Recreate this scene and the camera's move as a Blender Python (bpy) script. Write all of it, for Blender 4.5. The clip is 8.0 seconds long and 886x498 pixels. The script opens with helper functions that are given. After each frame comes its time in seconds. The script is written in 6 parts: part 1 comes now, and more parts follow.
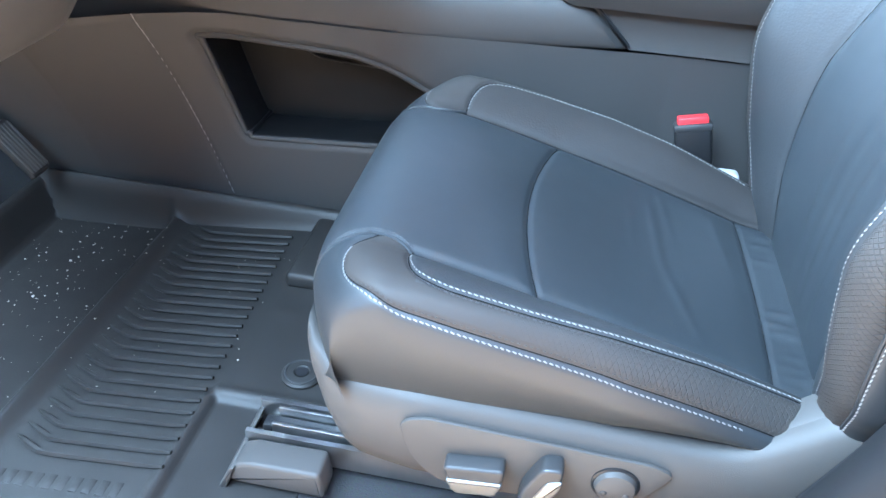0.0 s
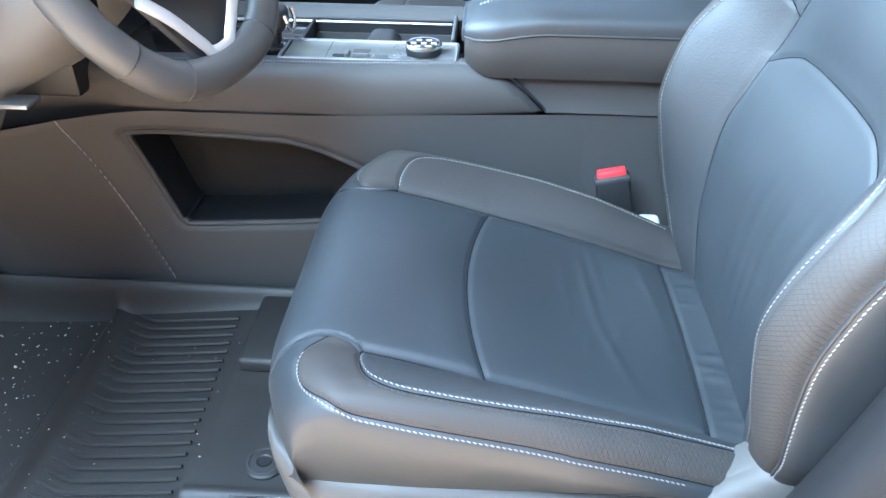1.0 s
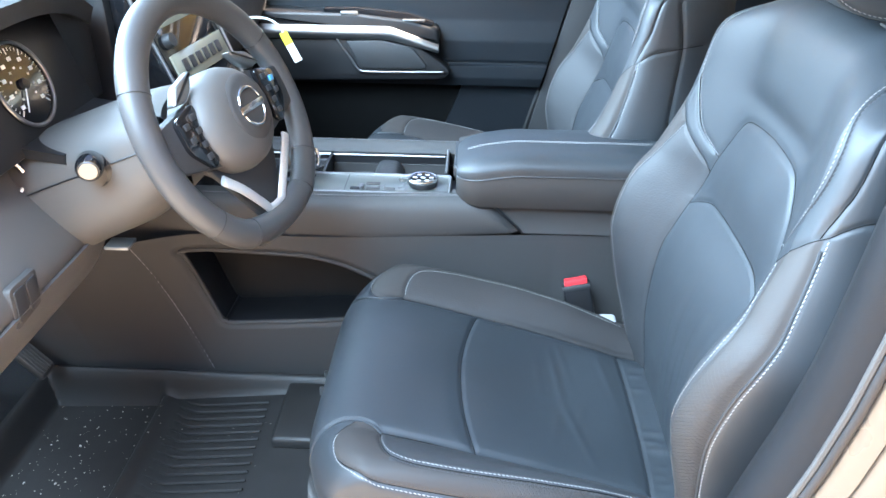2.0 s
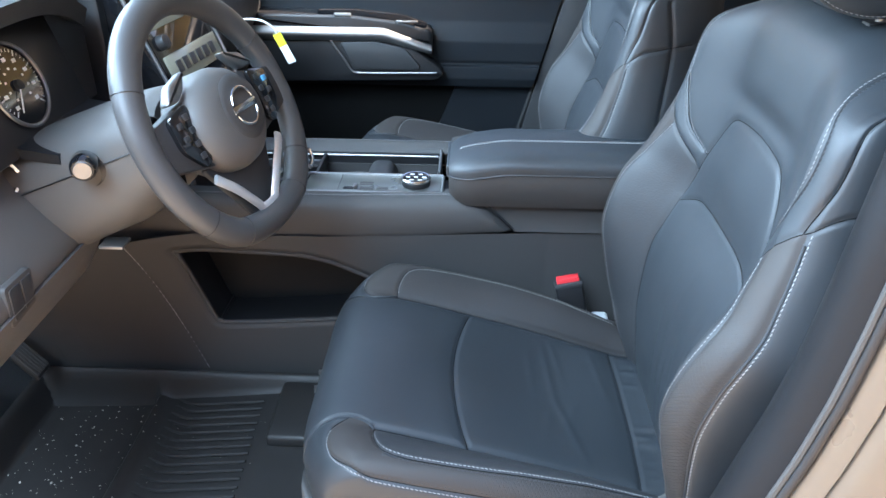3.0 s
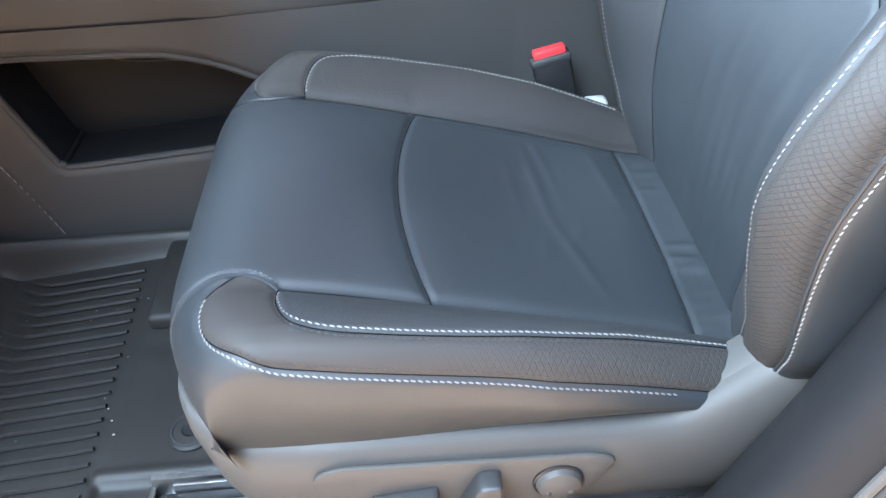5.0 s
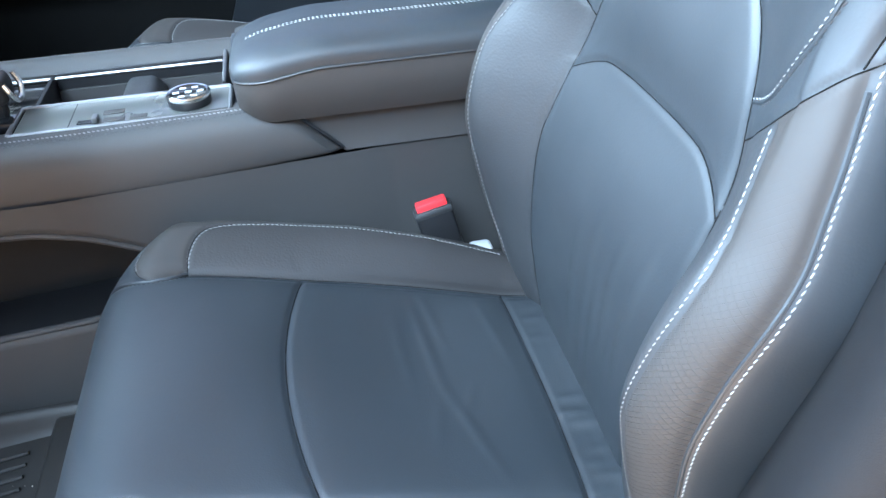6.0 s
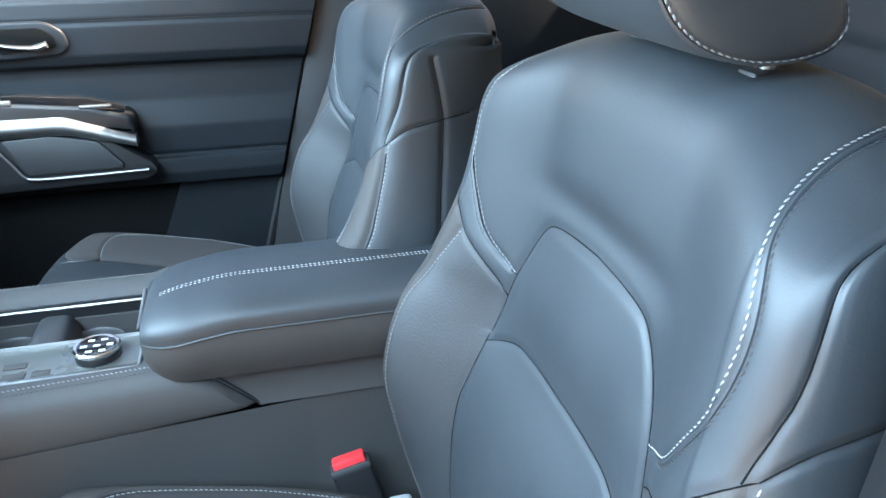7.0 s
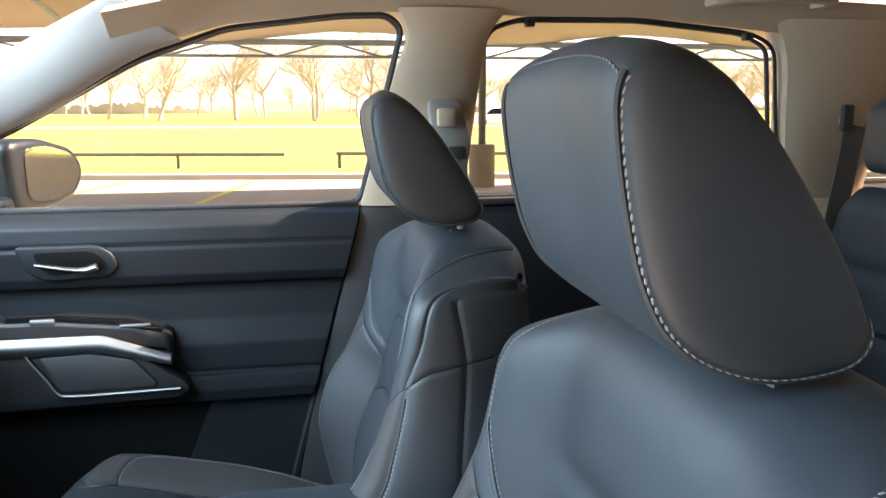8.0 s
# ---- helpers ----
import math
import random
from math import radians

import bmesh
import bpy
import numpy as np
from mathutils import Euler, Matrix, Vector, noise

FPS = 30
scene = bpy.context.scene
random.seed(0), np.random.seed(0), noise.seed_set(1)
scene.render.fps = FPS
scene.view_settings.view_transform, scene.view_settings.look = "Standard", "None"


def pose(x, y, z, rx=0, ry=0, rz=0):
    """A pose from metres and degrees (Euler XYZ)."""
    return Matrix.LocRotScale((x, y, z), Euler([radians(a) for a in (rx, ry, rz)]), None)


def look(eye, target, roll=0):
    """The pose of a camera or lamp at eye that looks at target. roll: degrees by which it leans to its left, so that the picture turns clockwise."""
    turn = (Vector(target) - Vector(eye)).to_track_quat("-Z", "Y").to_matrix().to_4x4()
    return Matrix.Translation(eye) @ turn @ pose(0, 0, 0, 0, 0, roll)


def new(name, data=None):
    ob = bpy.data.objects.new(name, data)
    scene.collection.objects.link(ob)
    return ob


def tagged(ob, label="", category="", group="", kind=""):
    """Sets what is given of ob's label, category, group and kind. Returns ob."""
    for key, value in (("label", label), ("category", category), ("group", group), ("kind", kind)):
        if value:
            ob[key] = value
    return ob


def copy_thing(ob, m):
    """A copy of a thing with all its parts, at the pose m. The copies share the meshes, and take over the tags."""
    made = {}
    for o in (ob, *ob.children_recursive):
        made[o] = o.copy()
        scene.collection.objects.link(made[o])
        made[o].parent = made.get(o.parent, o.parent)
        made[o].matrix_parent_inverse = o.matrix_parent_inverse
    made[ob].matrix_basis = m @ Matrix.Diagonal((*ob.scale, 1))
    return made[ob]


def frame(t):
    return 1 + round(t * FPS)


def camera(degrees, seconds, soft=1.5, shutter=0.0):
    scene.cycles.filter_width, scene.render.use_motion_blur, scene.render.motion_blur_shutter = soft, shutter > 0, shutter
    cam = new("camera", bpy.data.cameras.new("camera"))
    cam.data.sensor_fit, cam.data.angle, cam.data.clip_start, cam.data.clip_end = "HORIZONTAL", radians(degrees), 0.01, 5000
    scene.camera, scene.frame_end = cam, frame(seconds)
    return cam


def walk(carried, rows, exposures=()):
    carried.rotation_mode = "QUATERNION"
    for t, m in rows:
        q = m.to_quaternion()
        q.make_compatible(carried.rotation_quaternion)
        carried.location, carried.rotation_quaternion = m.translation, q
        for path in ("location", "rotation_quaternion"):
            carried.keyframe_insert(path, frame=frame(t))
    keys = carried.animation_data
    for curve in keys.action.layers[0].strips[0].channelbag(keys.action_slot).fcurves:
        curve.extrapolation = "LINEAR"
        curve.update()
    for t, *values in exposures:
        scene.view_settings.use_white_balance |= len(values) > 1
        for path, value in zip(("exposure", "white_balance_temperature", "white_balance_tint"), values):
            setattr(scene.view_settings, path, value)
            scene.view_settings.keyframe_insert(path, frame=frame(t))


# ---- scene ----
cam = camera(60.5, 8.0)
PATH = [
    (0, (0.309, -0.136, 0.799), (0.067, 1.483, -0.349), 3.7),
    (0.5, (0.306, -0.111, 0.809), (0.165, 1.493, -0.377), 1.4),
    (1, (0.304, -0.118, 0.905), (0.211, 1.534, -0.218), 0.6),
    (1.5, (0.293, -0.261, 1.077), (0.217, 1.445, 0.035), 0.6),
    (1.7, (0.294, -0.302, 1.111), (0.224, 1.422, 0.099), 0.7),
    (2.8, (0.312, -0.354, 1.133), (0.242, 1.413, 0.198), 0.5),
    (3, (0.308, -0.348, 1.124), (0.246, 1.4, 0.154), 0.5),
    (3.5, (0.32, -0.274, 1.03), (0.265, 1.414, -0.042), -1.1),
    (4, (0.324, -0.137, 0.905), (0.304, 1.455, -0.305), -2.4),
    (5.3, (0.31, 0.006, 0.792), (0.426, 1.533, -0.494), -2.8),
    (5.5, (0.312, 0.004, 0.805), (0.481, 1.553, -0.45), -2.6),
    (6, (0.363, 0.068, 0.905), (0.654, 1.671, -0.256), -2.7),
    (6.5, (0.378, 0.108, 0.96), (0.797, 1.784, -0.048), -1.0),
    (6.8, (0.409, 0.131, 1.012), (0.86, 1.855, 0.105), -0.7),
    (7, (0.441, 0.153, 1.032), (0.891, 1.912, 0.194), -0.3),
    (7.2, (0.487, 0.18, 1.064), (0.908, 1.97, 0.277), -0.5),
    (7.5, (0.517, 0.188, 1.073), (0.917, 2.029, 0.402), 0.2),
    (7.8, (0.533, 0.201, 1.083), (0.879, 2.107, 0.587), -0.3),
    (8, (0.504, 0.205, 1.096), (0.845, 2.141, 0.73), -0.2),
]
walk(cam, [(t, look(eye, target, roll)) for t, eye, target, roll in PATH], ((0.0, 3.6, 6500, 18), (1.7, 3.6, 7050, 20), (2.8, 2.7, 6900, 22), (3.5, 2.85, 7800, 23), (4.2, 3.3, 7800, 23), (5.5, 3.3, 7350, 24), (6.5, 3.25, 6900, 18), (7.0, 3.0, 7000, 17), (7.5, 2.5, 7200, 18), (8.0, 2.15, 7500, 21)))

# ---------------------------------------------------------------- world and light
world = bpy.data.worlds.new("sky")
scene.world = world
world.use_nodes = True
wn = world.node_tree.nodes
sky = wn.new("ShaderNodeTexSky")
sky.sky_type = "NISHITA"
sky.sun_disc = False
sky.sun_elevation = radians(48)
sky.sun_rotation = radians(87)
sky.altitude = 200
wn["Background"].inputs["Strength"].default_value = 0.10
world.node_tree.links.new(sky.outputs["Color"], wn["Background"].inputs["Color"])
sun_data = bpy.data.lights.new("sun", "SUN")
sun_data.energy, sun_data.angle, sun_data.color = 5.0, radians(0.5), (1.0, 0.90, 0.74)
sun = new("sun", sun_data)
sun.matrix_world = look((10, 0.5, 11.2), (0, 0, 0))
# the sky's light as it falls through the open driver's door and the windscreen
for nm, eye, aim, sx, sy, power in (("door_skylight", (-0.75, -0.85, 2.6), (0.15, 0.80, 0.25), 1.8, 1.4, 52.0), ("windscreen_skylight", (-1.65, 1.12, 1.68), (0.55, 1.00, 0.85), 2.2, 2.0, 98.0)):
    ld = bpy.data.lights.new(nm, "AREA")
    ld.shape, ld.size, ld.size_y, ld.energy, ld.color = "RECTANGLE", sx, sy, power, (0.45, 0.75, 1.0)
    new(nm, ld).matrix_world = look(eye, aim)


# ---------------------------------------------------------------- materials
def material(name, colour, rough=0.5, metal=0.0, spec=0.5, grain=0.0, grain_size=0.004, vary=0.12, vary_size=0.12,
             bump=0.0, bump_size=0.002, wear=0.0, cells=False, coat=0.0):
    m = bpy.data.materials.new(name)
    m.use_nodes = True
    nt = m.node_tree
    b = nt.nodes["Principled BSDF"]
    b.inputs["Metallic"].default_value = metal
    b.inputs["Specular IOR Level"].default_value = spec
    b.inputs["Coat Weight"].default_value = coat
    tc = nt.nodes.new("ShaderNodeTexCoord")
    big = nt.nodes.new("ShaderNodeTexNoise")
    big.inputs["Scale"].default_value = 1.0 / vary_size
    big.inputs["Detail"].default_value = 5
    nt.links.new(tc.outputs["Object"], big.inputs["Vector"])
    fine = nt.nodes.new("ShaderNodeTexNoise")
    fine.inputs["Scale"].default_value = 1.0 / grain_size
    fine.inputs["Detail"].default_value = 3
    nt.links.new(tc.outputs["Object"], fine.inputs["Vector"])
    ramp = nt.nodes.new("ShaderNodeMix")
    ramp.data_type = "RGBA"
    lo = [c * (1 - vary) for c in colour]
    hi = [min(1, c * (1 + vary)) for c in colour]
    ramp.inputs["A"].default_value = (*lo, 1)
    ramp.inputs["B"].default_value = (*hi, 1)
    nt.links.new(big.outputs["Fac"], ramp.inputs["Factor"])
    mul = nt.nodes.new("ShaderNodeMix")
    mul.data_type, mul.blend_type = "RGBA", "OVERLAY"
    mul.inputs["Factor"].default_value = grain
    nt.links.new(ramp.outputs["Result"], mul.inputs["A"])
    nt.links.new(fine.outputs["Color"], mul.inputs["B"])
    nt.links.new(mul.outputs["Result"], b.inputs["Base Color"])
    rr = nt.nodes.new("ShaderNodeMapRange")
    rr.inputs["From Min"].default_value, rr.inputs["From Max"].default_value = 0.3, 0.7
    rr.inputs["To Min"].default_value, rr.inputs["To Max"].default_value = max(0.02, rough - 0.06 - wear), min(1, rough + 0.06)
    nt.links.new(big.outputs["Fac"], rr.inputs["Value"])
    nt.links.new(rr.outputs["Result"], b.inputs["Roughness"])
    if bump:
        if cells:
            bt = nt.nodes.new("ShaderNodeTexVoronoi")
            bt.feature = "SMOOTH_F1"
            bt.inputs["Scale"].default_value = 1.0 / bump_size
            out = bt.outputs["Distance"]
        else:
            bt = nt.nodes.new("ShaderNodeTexNoise")
            bt.inputs["Scale"].default_value = 1.0 / bump_size
            bt.inputs["Detail"].default_value = 4
            out = bt.outputs["Fac"]
        nt.links.new(tc.outputs["Object"], bt.inputs["Vector"])
        bp = nt.nodes.new("ShaderNodeBump")
        bp.inputs["Strength"].default_value = bump
        bp.inputs["Distance"].default_value = 0.0006
        nt.links.new(out, bp.inputs["Height"])
        nt.links.new(bp.outputs["Normal"], b.inputs["Normal"])
    return m


LEATHER = material("leather", (0.0170, 0.0212, 0.0250), 0.53, spec=0.62, bump=0.12, bump_size=0.0022, cells=True, vary=0.10, vary_size=0.15)
LEATHER_GRAIN = material("grained_leather", (0.024, 0.025, 0.027), 0.58, spec=0.5, bump=0.40, bump_size=0.003, cells=True, vary=0.10)
BOLSTER = material("embossed_leather", (0.034, 0.0295, 0.0275), 0.64, spec=0.35, vary=0.08)
# browner than the grained leather of the matching near strip
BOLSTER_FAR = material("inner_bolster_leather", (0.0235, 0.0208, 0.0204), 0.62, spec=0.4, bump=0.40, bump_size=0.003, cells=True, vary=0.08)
BOLSTER_BACK = material("embossed_back_leather", (0.034, 0.0295, 0.0275), 0.64, spec=0.35, vary=0.08)
TRIM = material("grey_trim_plastic", (0.056, 0.052, 0.049), 0.54, spec=0.3, bump=0.35, bump_size=0.0012, vary=0.06)
DARK = material("dark_plastic", (0.026, 0.026, 0.027), 0.50, bump=0.3, bump_size=0.0012, vary=0.08)
CONSOLE = material("console_plastic", (0.046, 0.044, 0.043), 0.62, spec=0.35, bump=0.35, bump_size=0.0015, vary=0.08)
BLACK = material("black_plastic", (0.010, 0.010, 0.011), 0.40, vary=0.1)
GLOSS = material("gloss_black", (0.008, 0.008, 0.009), 0.08, vary=0.1, coat=0.3)
RUBBER = material("rubber_mat", (0.017, 0.0155, 0.0145), 0.55, spec=0.40, bump=0.4, bump_size=0.0015, vary=0.25, vary_size=0.06)
CARPET = material("carpet", (0.030, 0.030, 0.031), 0.95, bump=1.0, bump_size=0.0025, spec=0.1, grain=0.4, grain_size=0.003)
THREAD = material("pale_thread", (0.20, 0.195, 0.19), 0.7, vary=0.15, vary_size=0.01)
DTHREAD = material("dark_thread", (0.03, 0.03, 0.032), 0.7)
SILVER = material("satin_silver", (0.27, 0.27, 0.27), 0.45, metal=1.0, vary=0.05)
BRIGHT = material("bright_satin_silver", (0.80, 0.80, 0.80), 0.42, metal=0.8, vary=0.04)
CHROME = material("chrome", (0.60, 0.60, 0.60), 0.20, metal=1.0, vary=0.03)
STEEL = material("steel", (0.45, 0.45, 0.45), 0.35, metal=1.0, vary=0.15, vary_size=0.02)
DASH = material("dash_plastic", (0.078, 0.073, 0.069), 0.55, bump=0.35, bump_size=0.0012, vary=0.06)
BEIGE = material("beige_pillar_trim", (0.46, 0.345, 0.24), 0.65, bump=0.3, bump_size=0.0015, vary=0.05)
HEADLINER = material("beige_headliner_cloth", (0.44, 0.325, 0.22), 0.95, bump=0.5, bump_size=0.0016, spec=0.1, grain=0.15, grain_size=0.002)
DOORPAD = material("door_leather", (0.0075, 0.0100, 0.0130), 0.50, spec=0.36, bump=0.2, bump_size=0.0022, cells=True)
RED = material("red_button", (0.75, 0.035, 0.04), 0.35, vary=0.08)
PAINT = material("tan_grey_paint", (0.11, 0.095, 0.08), 0.30, metal=0.35, coat=0.6, vary=0.05)
POCKET_BLACK = material("pocket_plastic", (0.009, 0.009, 0.009), 0.7, spec=0.25)
# near-black that paints shade into recesses, slots and seams
SHADE_BLACK = material("deep_black", (0.004, 0.004, 0.004), 0.9, spec=0.1)
PILLAR = material("pillar_plastic", (0.009, 0.009, 0.010), 0.60, spec=0.2, bump=0.35, bump_size=0.0012, vary=0.06)
SEAL = material("rubber_seal", (0.015, 0.015, 0.016), 0.6)
WEBBING = material("belt_webbing", (0.09, 0.085, 0.08), 0.8, bump=0.5, bump_size=0.0012)


def emboss(m, long, wide, lo, hi):
    """Fine crossing lines pressed into a cover, as a net of lozenges that fades out along its length between lo and hi."""
    nt = m.node_tree
    uv = nt.nodes.new("ShaderNodeUVMap")
    xyz = nt.nodes.new("ShaderNodeSeparateXYZ")
    nt.links.new(uv.outputs["UV"], xyz.inputs["Vector"])

    def calc(op, a, b):
        n = nt.nodes.new("ShaderNodeMath")
        n.operation = op
        for k, v in enumerate((a, b)):
            if isinstance(v, (int, float)):
                n.inputs[k].default_value = v
            elif v is not None:
                nt.links.new(v, n.inputs[k])
        return n.outputs["Value"]

    a, b = calc("MULTIPLY", xyz.outputs["X"], math.pi / long), calc("MULTIPLY", xyz.outputs["Y"], math.pi / wide)
    net = calc("MINIMUM", calc("ABSOLUTE", calc("SINE", calc("ADD", a, b), None), None), calc("ABSOLUTE", calc("SINE", calc("SUBTRACT", a, b), None), None))
    line = nt.nodes.new("ShaderNodeMapRange")
    line.inputs["From Max"].default_value = 0.30
    nt.links.new(net, line.inputs["Value"])
    fade = nt.nodes.new("ShaderNodeMapRange")
    fade.interpolation_type = "SMOOTHSTEP"
    fade.inputs["From Min"].default_value, fade.inputs["From Max"].default_value = lo, hi
    nt.links.new(xyz.outputs["X"], fade.inputs["Value"])
    bp = nt.nodes.new("ShaderNodeBump")
    bp.inputs["Distance"].default_value = 0.0009
    nt.links.new(fade.outputs["Result"], bp.inputs["Strength"])
    nt.links.new(line.outputs["Result"], bp.inputs["Height"])
    nt.links.new(bp.outputs["Normal"], nt.nodes["Principled BSDF"].inputs["Normal"])


emboss(BOLSTER, 0.0066, 0.0080, 0.22, 0.50)
emboss(BOLSTER_BACK, 0.0066, 0.0072, 0.68, 0.36)


def glass(name, tint=(1, 1, 1)):
    m = bpy.data.materials.new(name)
    m.use_nodes = True
    nt = m.node_tree
    nt.nodes.remove(nt.nodes["Principled BSDF"])
    tr, gl, mx, fr = (nt.nodes.new("ShaderNode" + k) for k in ("BsdfTransparent", "BsdfGlossy", "MixShader", "Fresnel"))
    tr.inputs["Color"].default_value = (*tint, 1)
    gl.inputs["Roughness"].default_value = 0.02
    fr.inputs["IOR"].default_value = 1.3
    nt.links.new(fr.outputs["Fac"], mx.inputs["Fac"])
    nt.links.new(tr.outputs["BSDF"], mx.inputs[1])
    nt.links.new(gl.outputs["BSDF"], mx.inputs[2])
    nt.links.new(mx.outputs["Shader"], nt.nodes["Material Output"].inputs["Surface"])
    return m


GLASS = glass("window_glass", (0.93, 0.96, 0.94))
TINTED = glass("tinted_glass", (0.22, 0.23, 0.23))


# ---------------------------------------------------------------- building helpers
def thing(name, label, category, group="", at=(0, 0, 0), kind=""):
    ob = new(name)
    ob.location = at
    ob.empty_display_size = 0.05
    return tagged(ob, label, category, group, kind)


def as_mesh(name, bm, smooth=True):
    me = bpy.data.meshes.new(name)
    if isinstance(bm, tuple):
        me.from_pydata([tuple(map(float, v)) for v in bm[0]], [], bm[1])
        b2 = bmesh.new()
        b2.from_mesh(me)
        bmesh.ops.remove_doubles(b2, verts=b2.verts, dist=1e-6)
        bmesh.ops.recalc_face_normals(b2, faces=b2.faces)
        b2.to_mesh(me)
        b2.free()
    else:
        bmesh.ops.recalc_face_normals(bm, faces=bm.faces)
        bm.to_mesh(me)
        bm.free()
    if smooth:
        me.shade_smooth()
        me.set_sharp_from_angle(angle=radians(smooth if smooth is not True else 38))
    return me


def part(name, bm, mat, parent=None, label="", kind="", smooth=True):
    me = as_mesh(name, bm, smooth)
    me.materials.append(mat)
    ob = new(name, me)
    if parent:
        ob.parent = parent
    return tagged(ob, label, "", "", kind)


def solid(name, bm, mat, label, category, group="", kind="", smooth=True):
    ob = part(name, bm, mat, None, label, kind, smooth)
    return tagged(ob, label, category, group, kind)


def join(*bms):
    out = bmesh.new()
    for b in bms:
        me = bpy.data.meshes.new("tmp")
        if isinstance(b, tuple):
            me.from_pydata([tuple(map(float, v)) for v in b[0]], [], b[1])
        else:
            b.to_mesh(me)
            b.free()
        out.from_mesh(me)
        bpy.data.meshes.remove(me)
    return out


def box(x0, x1, y0, y1, z0, z1, r=0.004, seg=2, m=None):
    bm = bmesh.new()
    bmesh.ops.create_cube(bm, size=1)
    bmesh.ops.scale(bm, vec=(x1 - x0, y1 - y0, z1 - z0), verts=bm.verts)
    bmesh.ops.translate(bm, vec=((x0 + x1) / 2, (y0 + y1) / 2, (z0 + z1) / 2), verts=bm.verts)
    r = min(r, 0.49 * min(abs(x1 - x0), abs(y1 - y0), abs(z1 - z0)))
    if r > 0:
        bmesh.ops.bevel(bm, geom=list(bm.edges), offset=r, segments=seg, profile=0.5, affect="EDGES")
    if m is not None:
        bmesh.ops.transform(bm, matrix=m, verts=bm.verts)
    return bm


def prism(poly, axis, d0, d1, r=0.003, seg=2, m=None):
    """A polygon in the plane across an axis ('x': y,z; 'y': x,z; 'z': x,y), drawn out from d0 to d1."""
    def p3(a, b, d):
        return {"x": (d, a, b), "y": (a, d, b), "z": (a, b, d)}[axis]
    bm = bmesh.new()
    lo = [bm.verts.new(p3(a, b, d0)) for a, b in poly]
    hi = [bm.verts.new(p3(a, b, d1)) for a, b in poly]
    n = len(poly)
    bm.faces.new(lo)
    bm.faces.new(hi[::-1])
    for i in range(n):
        bm.faces.new((lo[i], hi[i], hi[(i + 1) % n], lo[(i + 1) % n]))
    bmesh.ops.recalc_face_normals(bm, faces=bm.faces)
    if r > 0:
        rim = [e for e in bm.edges if any(len(f.verts) == n and n > 4 for f in e.link_faces) or n <= 4]
        bmesh.ops.bevel(bm, geom=rim, offset=r, segments=seg, profile=0.5, affect="EDGES")
    if m is not None:
        bmesh.ops.transform(bm, matrix=m, verts=bm.verts)
    return bm


def spline(pts, n, closed=False):
    """A smooth curve through points of any dimension."""
    c = np.array(pts, float)
    if closed:
        c = np.vstack([c[-1], c, c[0], c[1]])
        m = len(c) - 3
    else:
        c = np.vstack([2 * c[0] - c[1], c, 2 * c[-1] - c[-2]])
        m = len(c) - 3
    s = np.linspace(0, m, n + 1)[:-1] if closed else np.linspace(0, m, n)
    i = np.minimum(s.astype(int), m - 1)
    t = (s - i)[:, None]
    a, b, d, e = c[i], c[i + 1], c[i + 2], c[i + 3]
    return 0.5 * (2 * b + (d - a) * t + (2 * a - 5 * b + 4 * d - e) * t ** 2 + (3 * b - a - 3 * d + e) * t ** 3)


def even(pts, n):
    """The same curve with evenly spaced points."""
    p = np.array(pts, float)
    d = np.r_[0, np.cumsum(np.linalg.norm(np.diff(p, axis=0), axis=1))]
    s = np.linspace(0, d[-1], n)
    return np.stack([np.interp(s, d, p[:, k]) for k in range(p.shape[1])], 1)


def length(pts):
    return float(np.linalg.norm(np.diff(np.array(pts, float), axis=0), axis=1).sum())


def rounded(poly, r, n=4):
    """A polygon in the plane with its corners rounded off."""
    out = []
    p = [np.array(q, float) for q in poly]
    for i, c in enumerate(p):
        a, b = p[i - 1] - c, p[(i + 1) % len(p)] - c
        k = min(r, 0.45 * np.linalg.norm(a), 0.45 * np.linalg.norm(b))
        s, e = c + a / np.linalg.norm(a) * k, c + b / np.linalg.norm(b) * k
        for t in np.linspace(0, 1, n + 1):
            q = (1 - t) ** 2 * s + 2 * t * (1 - t) * c + t * t * e
            out.append((float(q[0]), float(q[1])))
    return out


def tube(pts, r, n=8, closed=False, squash=1.0):
    """A round bar along points; r one radius or one for each point."""
    p = np.array(pts, float)
    m = len(p)
    rad = np.full(m, r) if np.isscalar(r) else np.array(r, float)
    tan = np.gradient(p, axis=0) if not closed else np.roll(p, -1, 0) - np.roll(p, 1, 0)
    tan /= np.linalg.norm(tan, axis=1)[:, None] + 1e-12
    ref = np.array([0, 0, 1.0]) if abs(tan[0][2]) < 0.9 else np.array([1.0, 0, 0])
    vs, fs = [], []
    u = np.cross(tan[0], ref)
    u /= np.linalg.norm(u)
    for i in range(m):
        u = u - tan[i] * (u @ tan[i])
        u /= np.linalg.norm(u)
        w = np.cross(tan[i], u)
        for k in range(n):
            a = 2 * math.pi * k / n
            vs.append(p[i] + rad[i] * (math.cos(a) * u + squash * math.sin(a) * w))
    for i in range(m if closed else m - 1):
        j = (i + 1) % m
        for k in range(n):
            l = (k + 1) % n
            fs.append((i * n + k, j * n + k, j * n + l, i * n + l))
    if not closed:
        fs.append(tuple(range(n))[::-1])
        fs.append(tuple((m - 1) * n + k for k in range(n)))
    return vs, fs


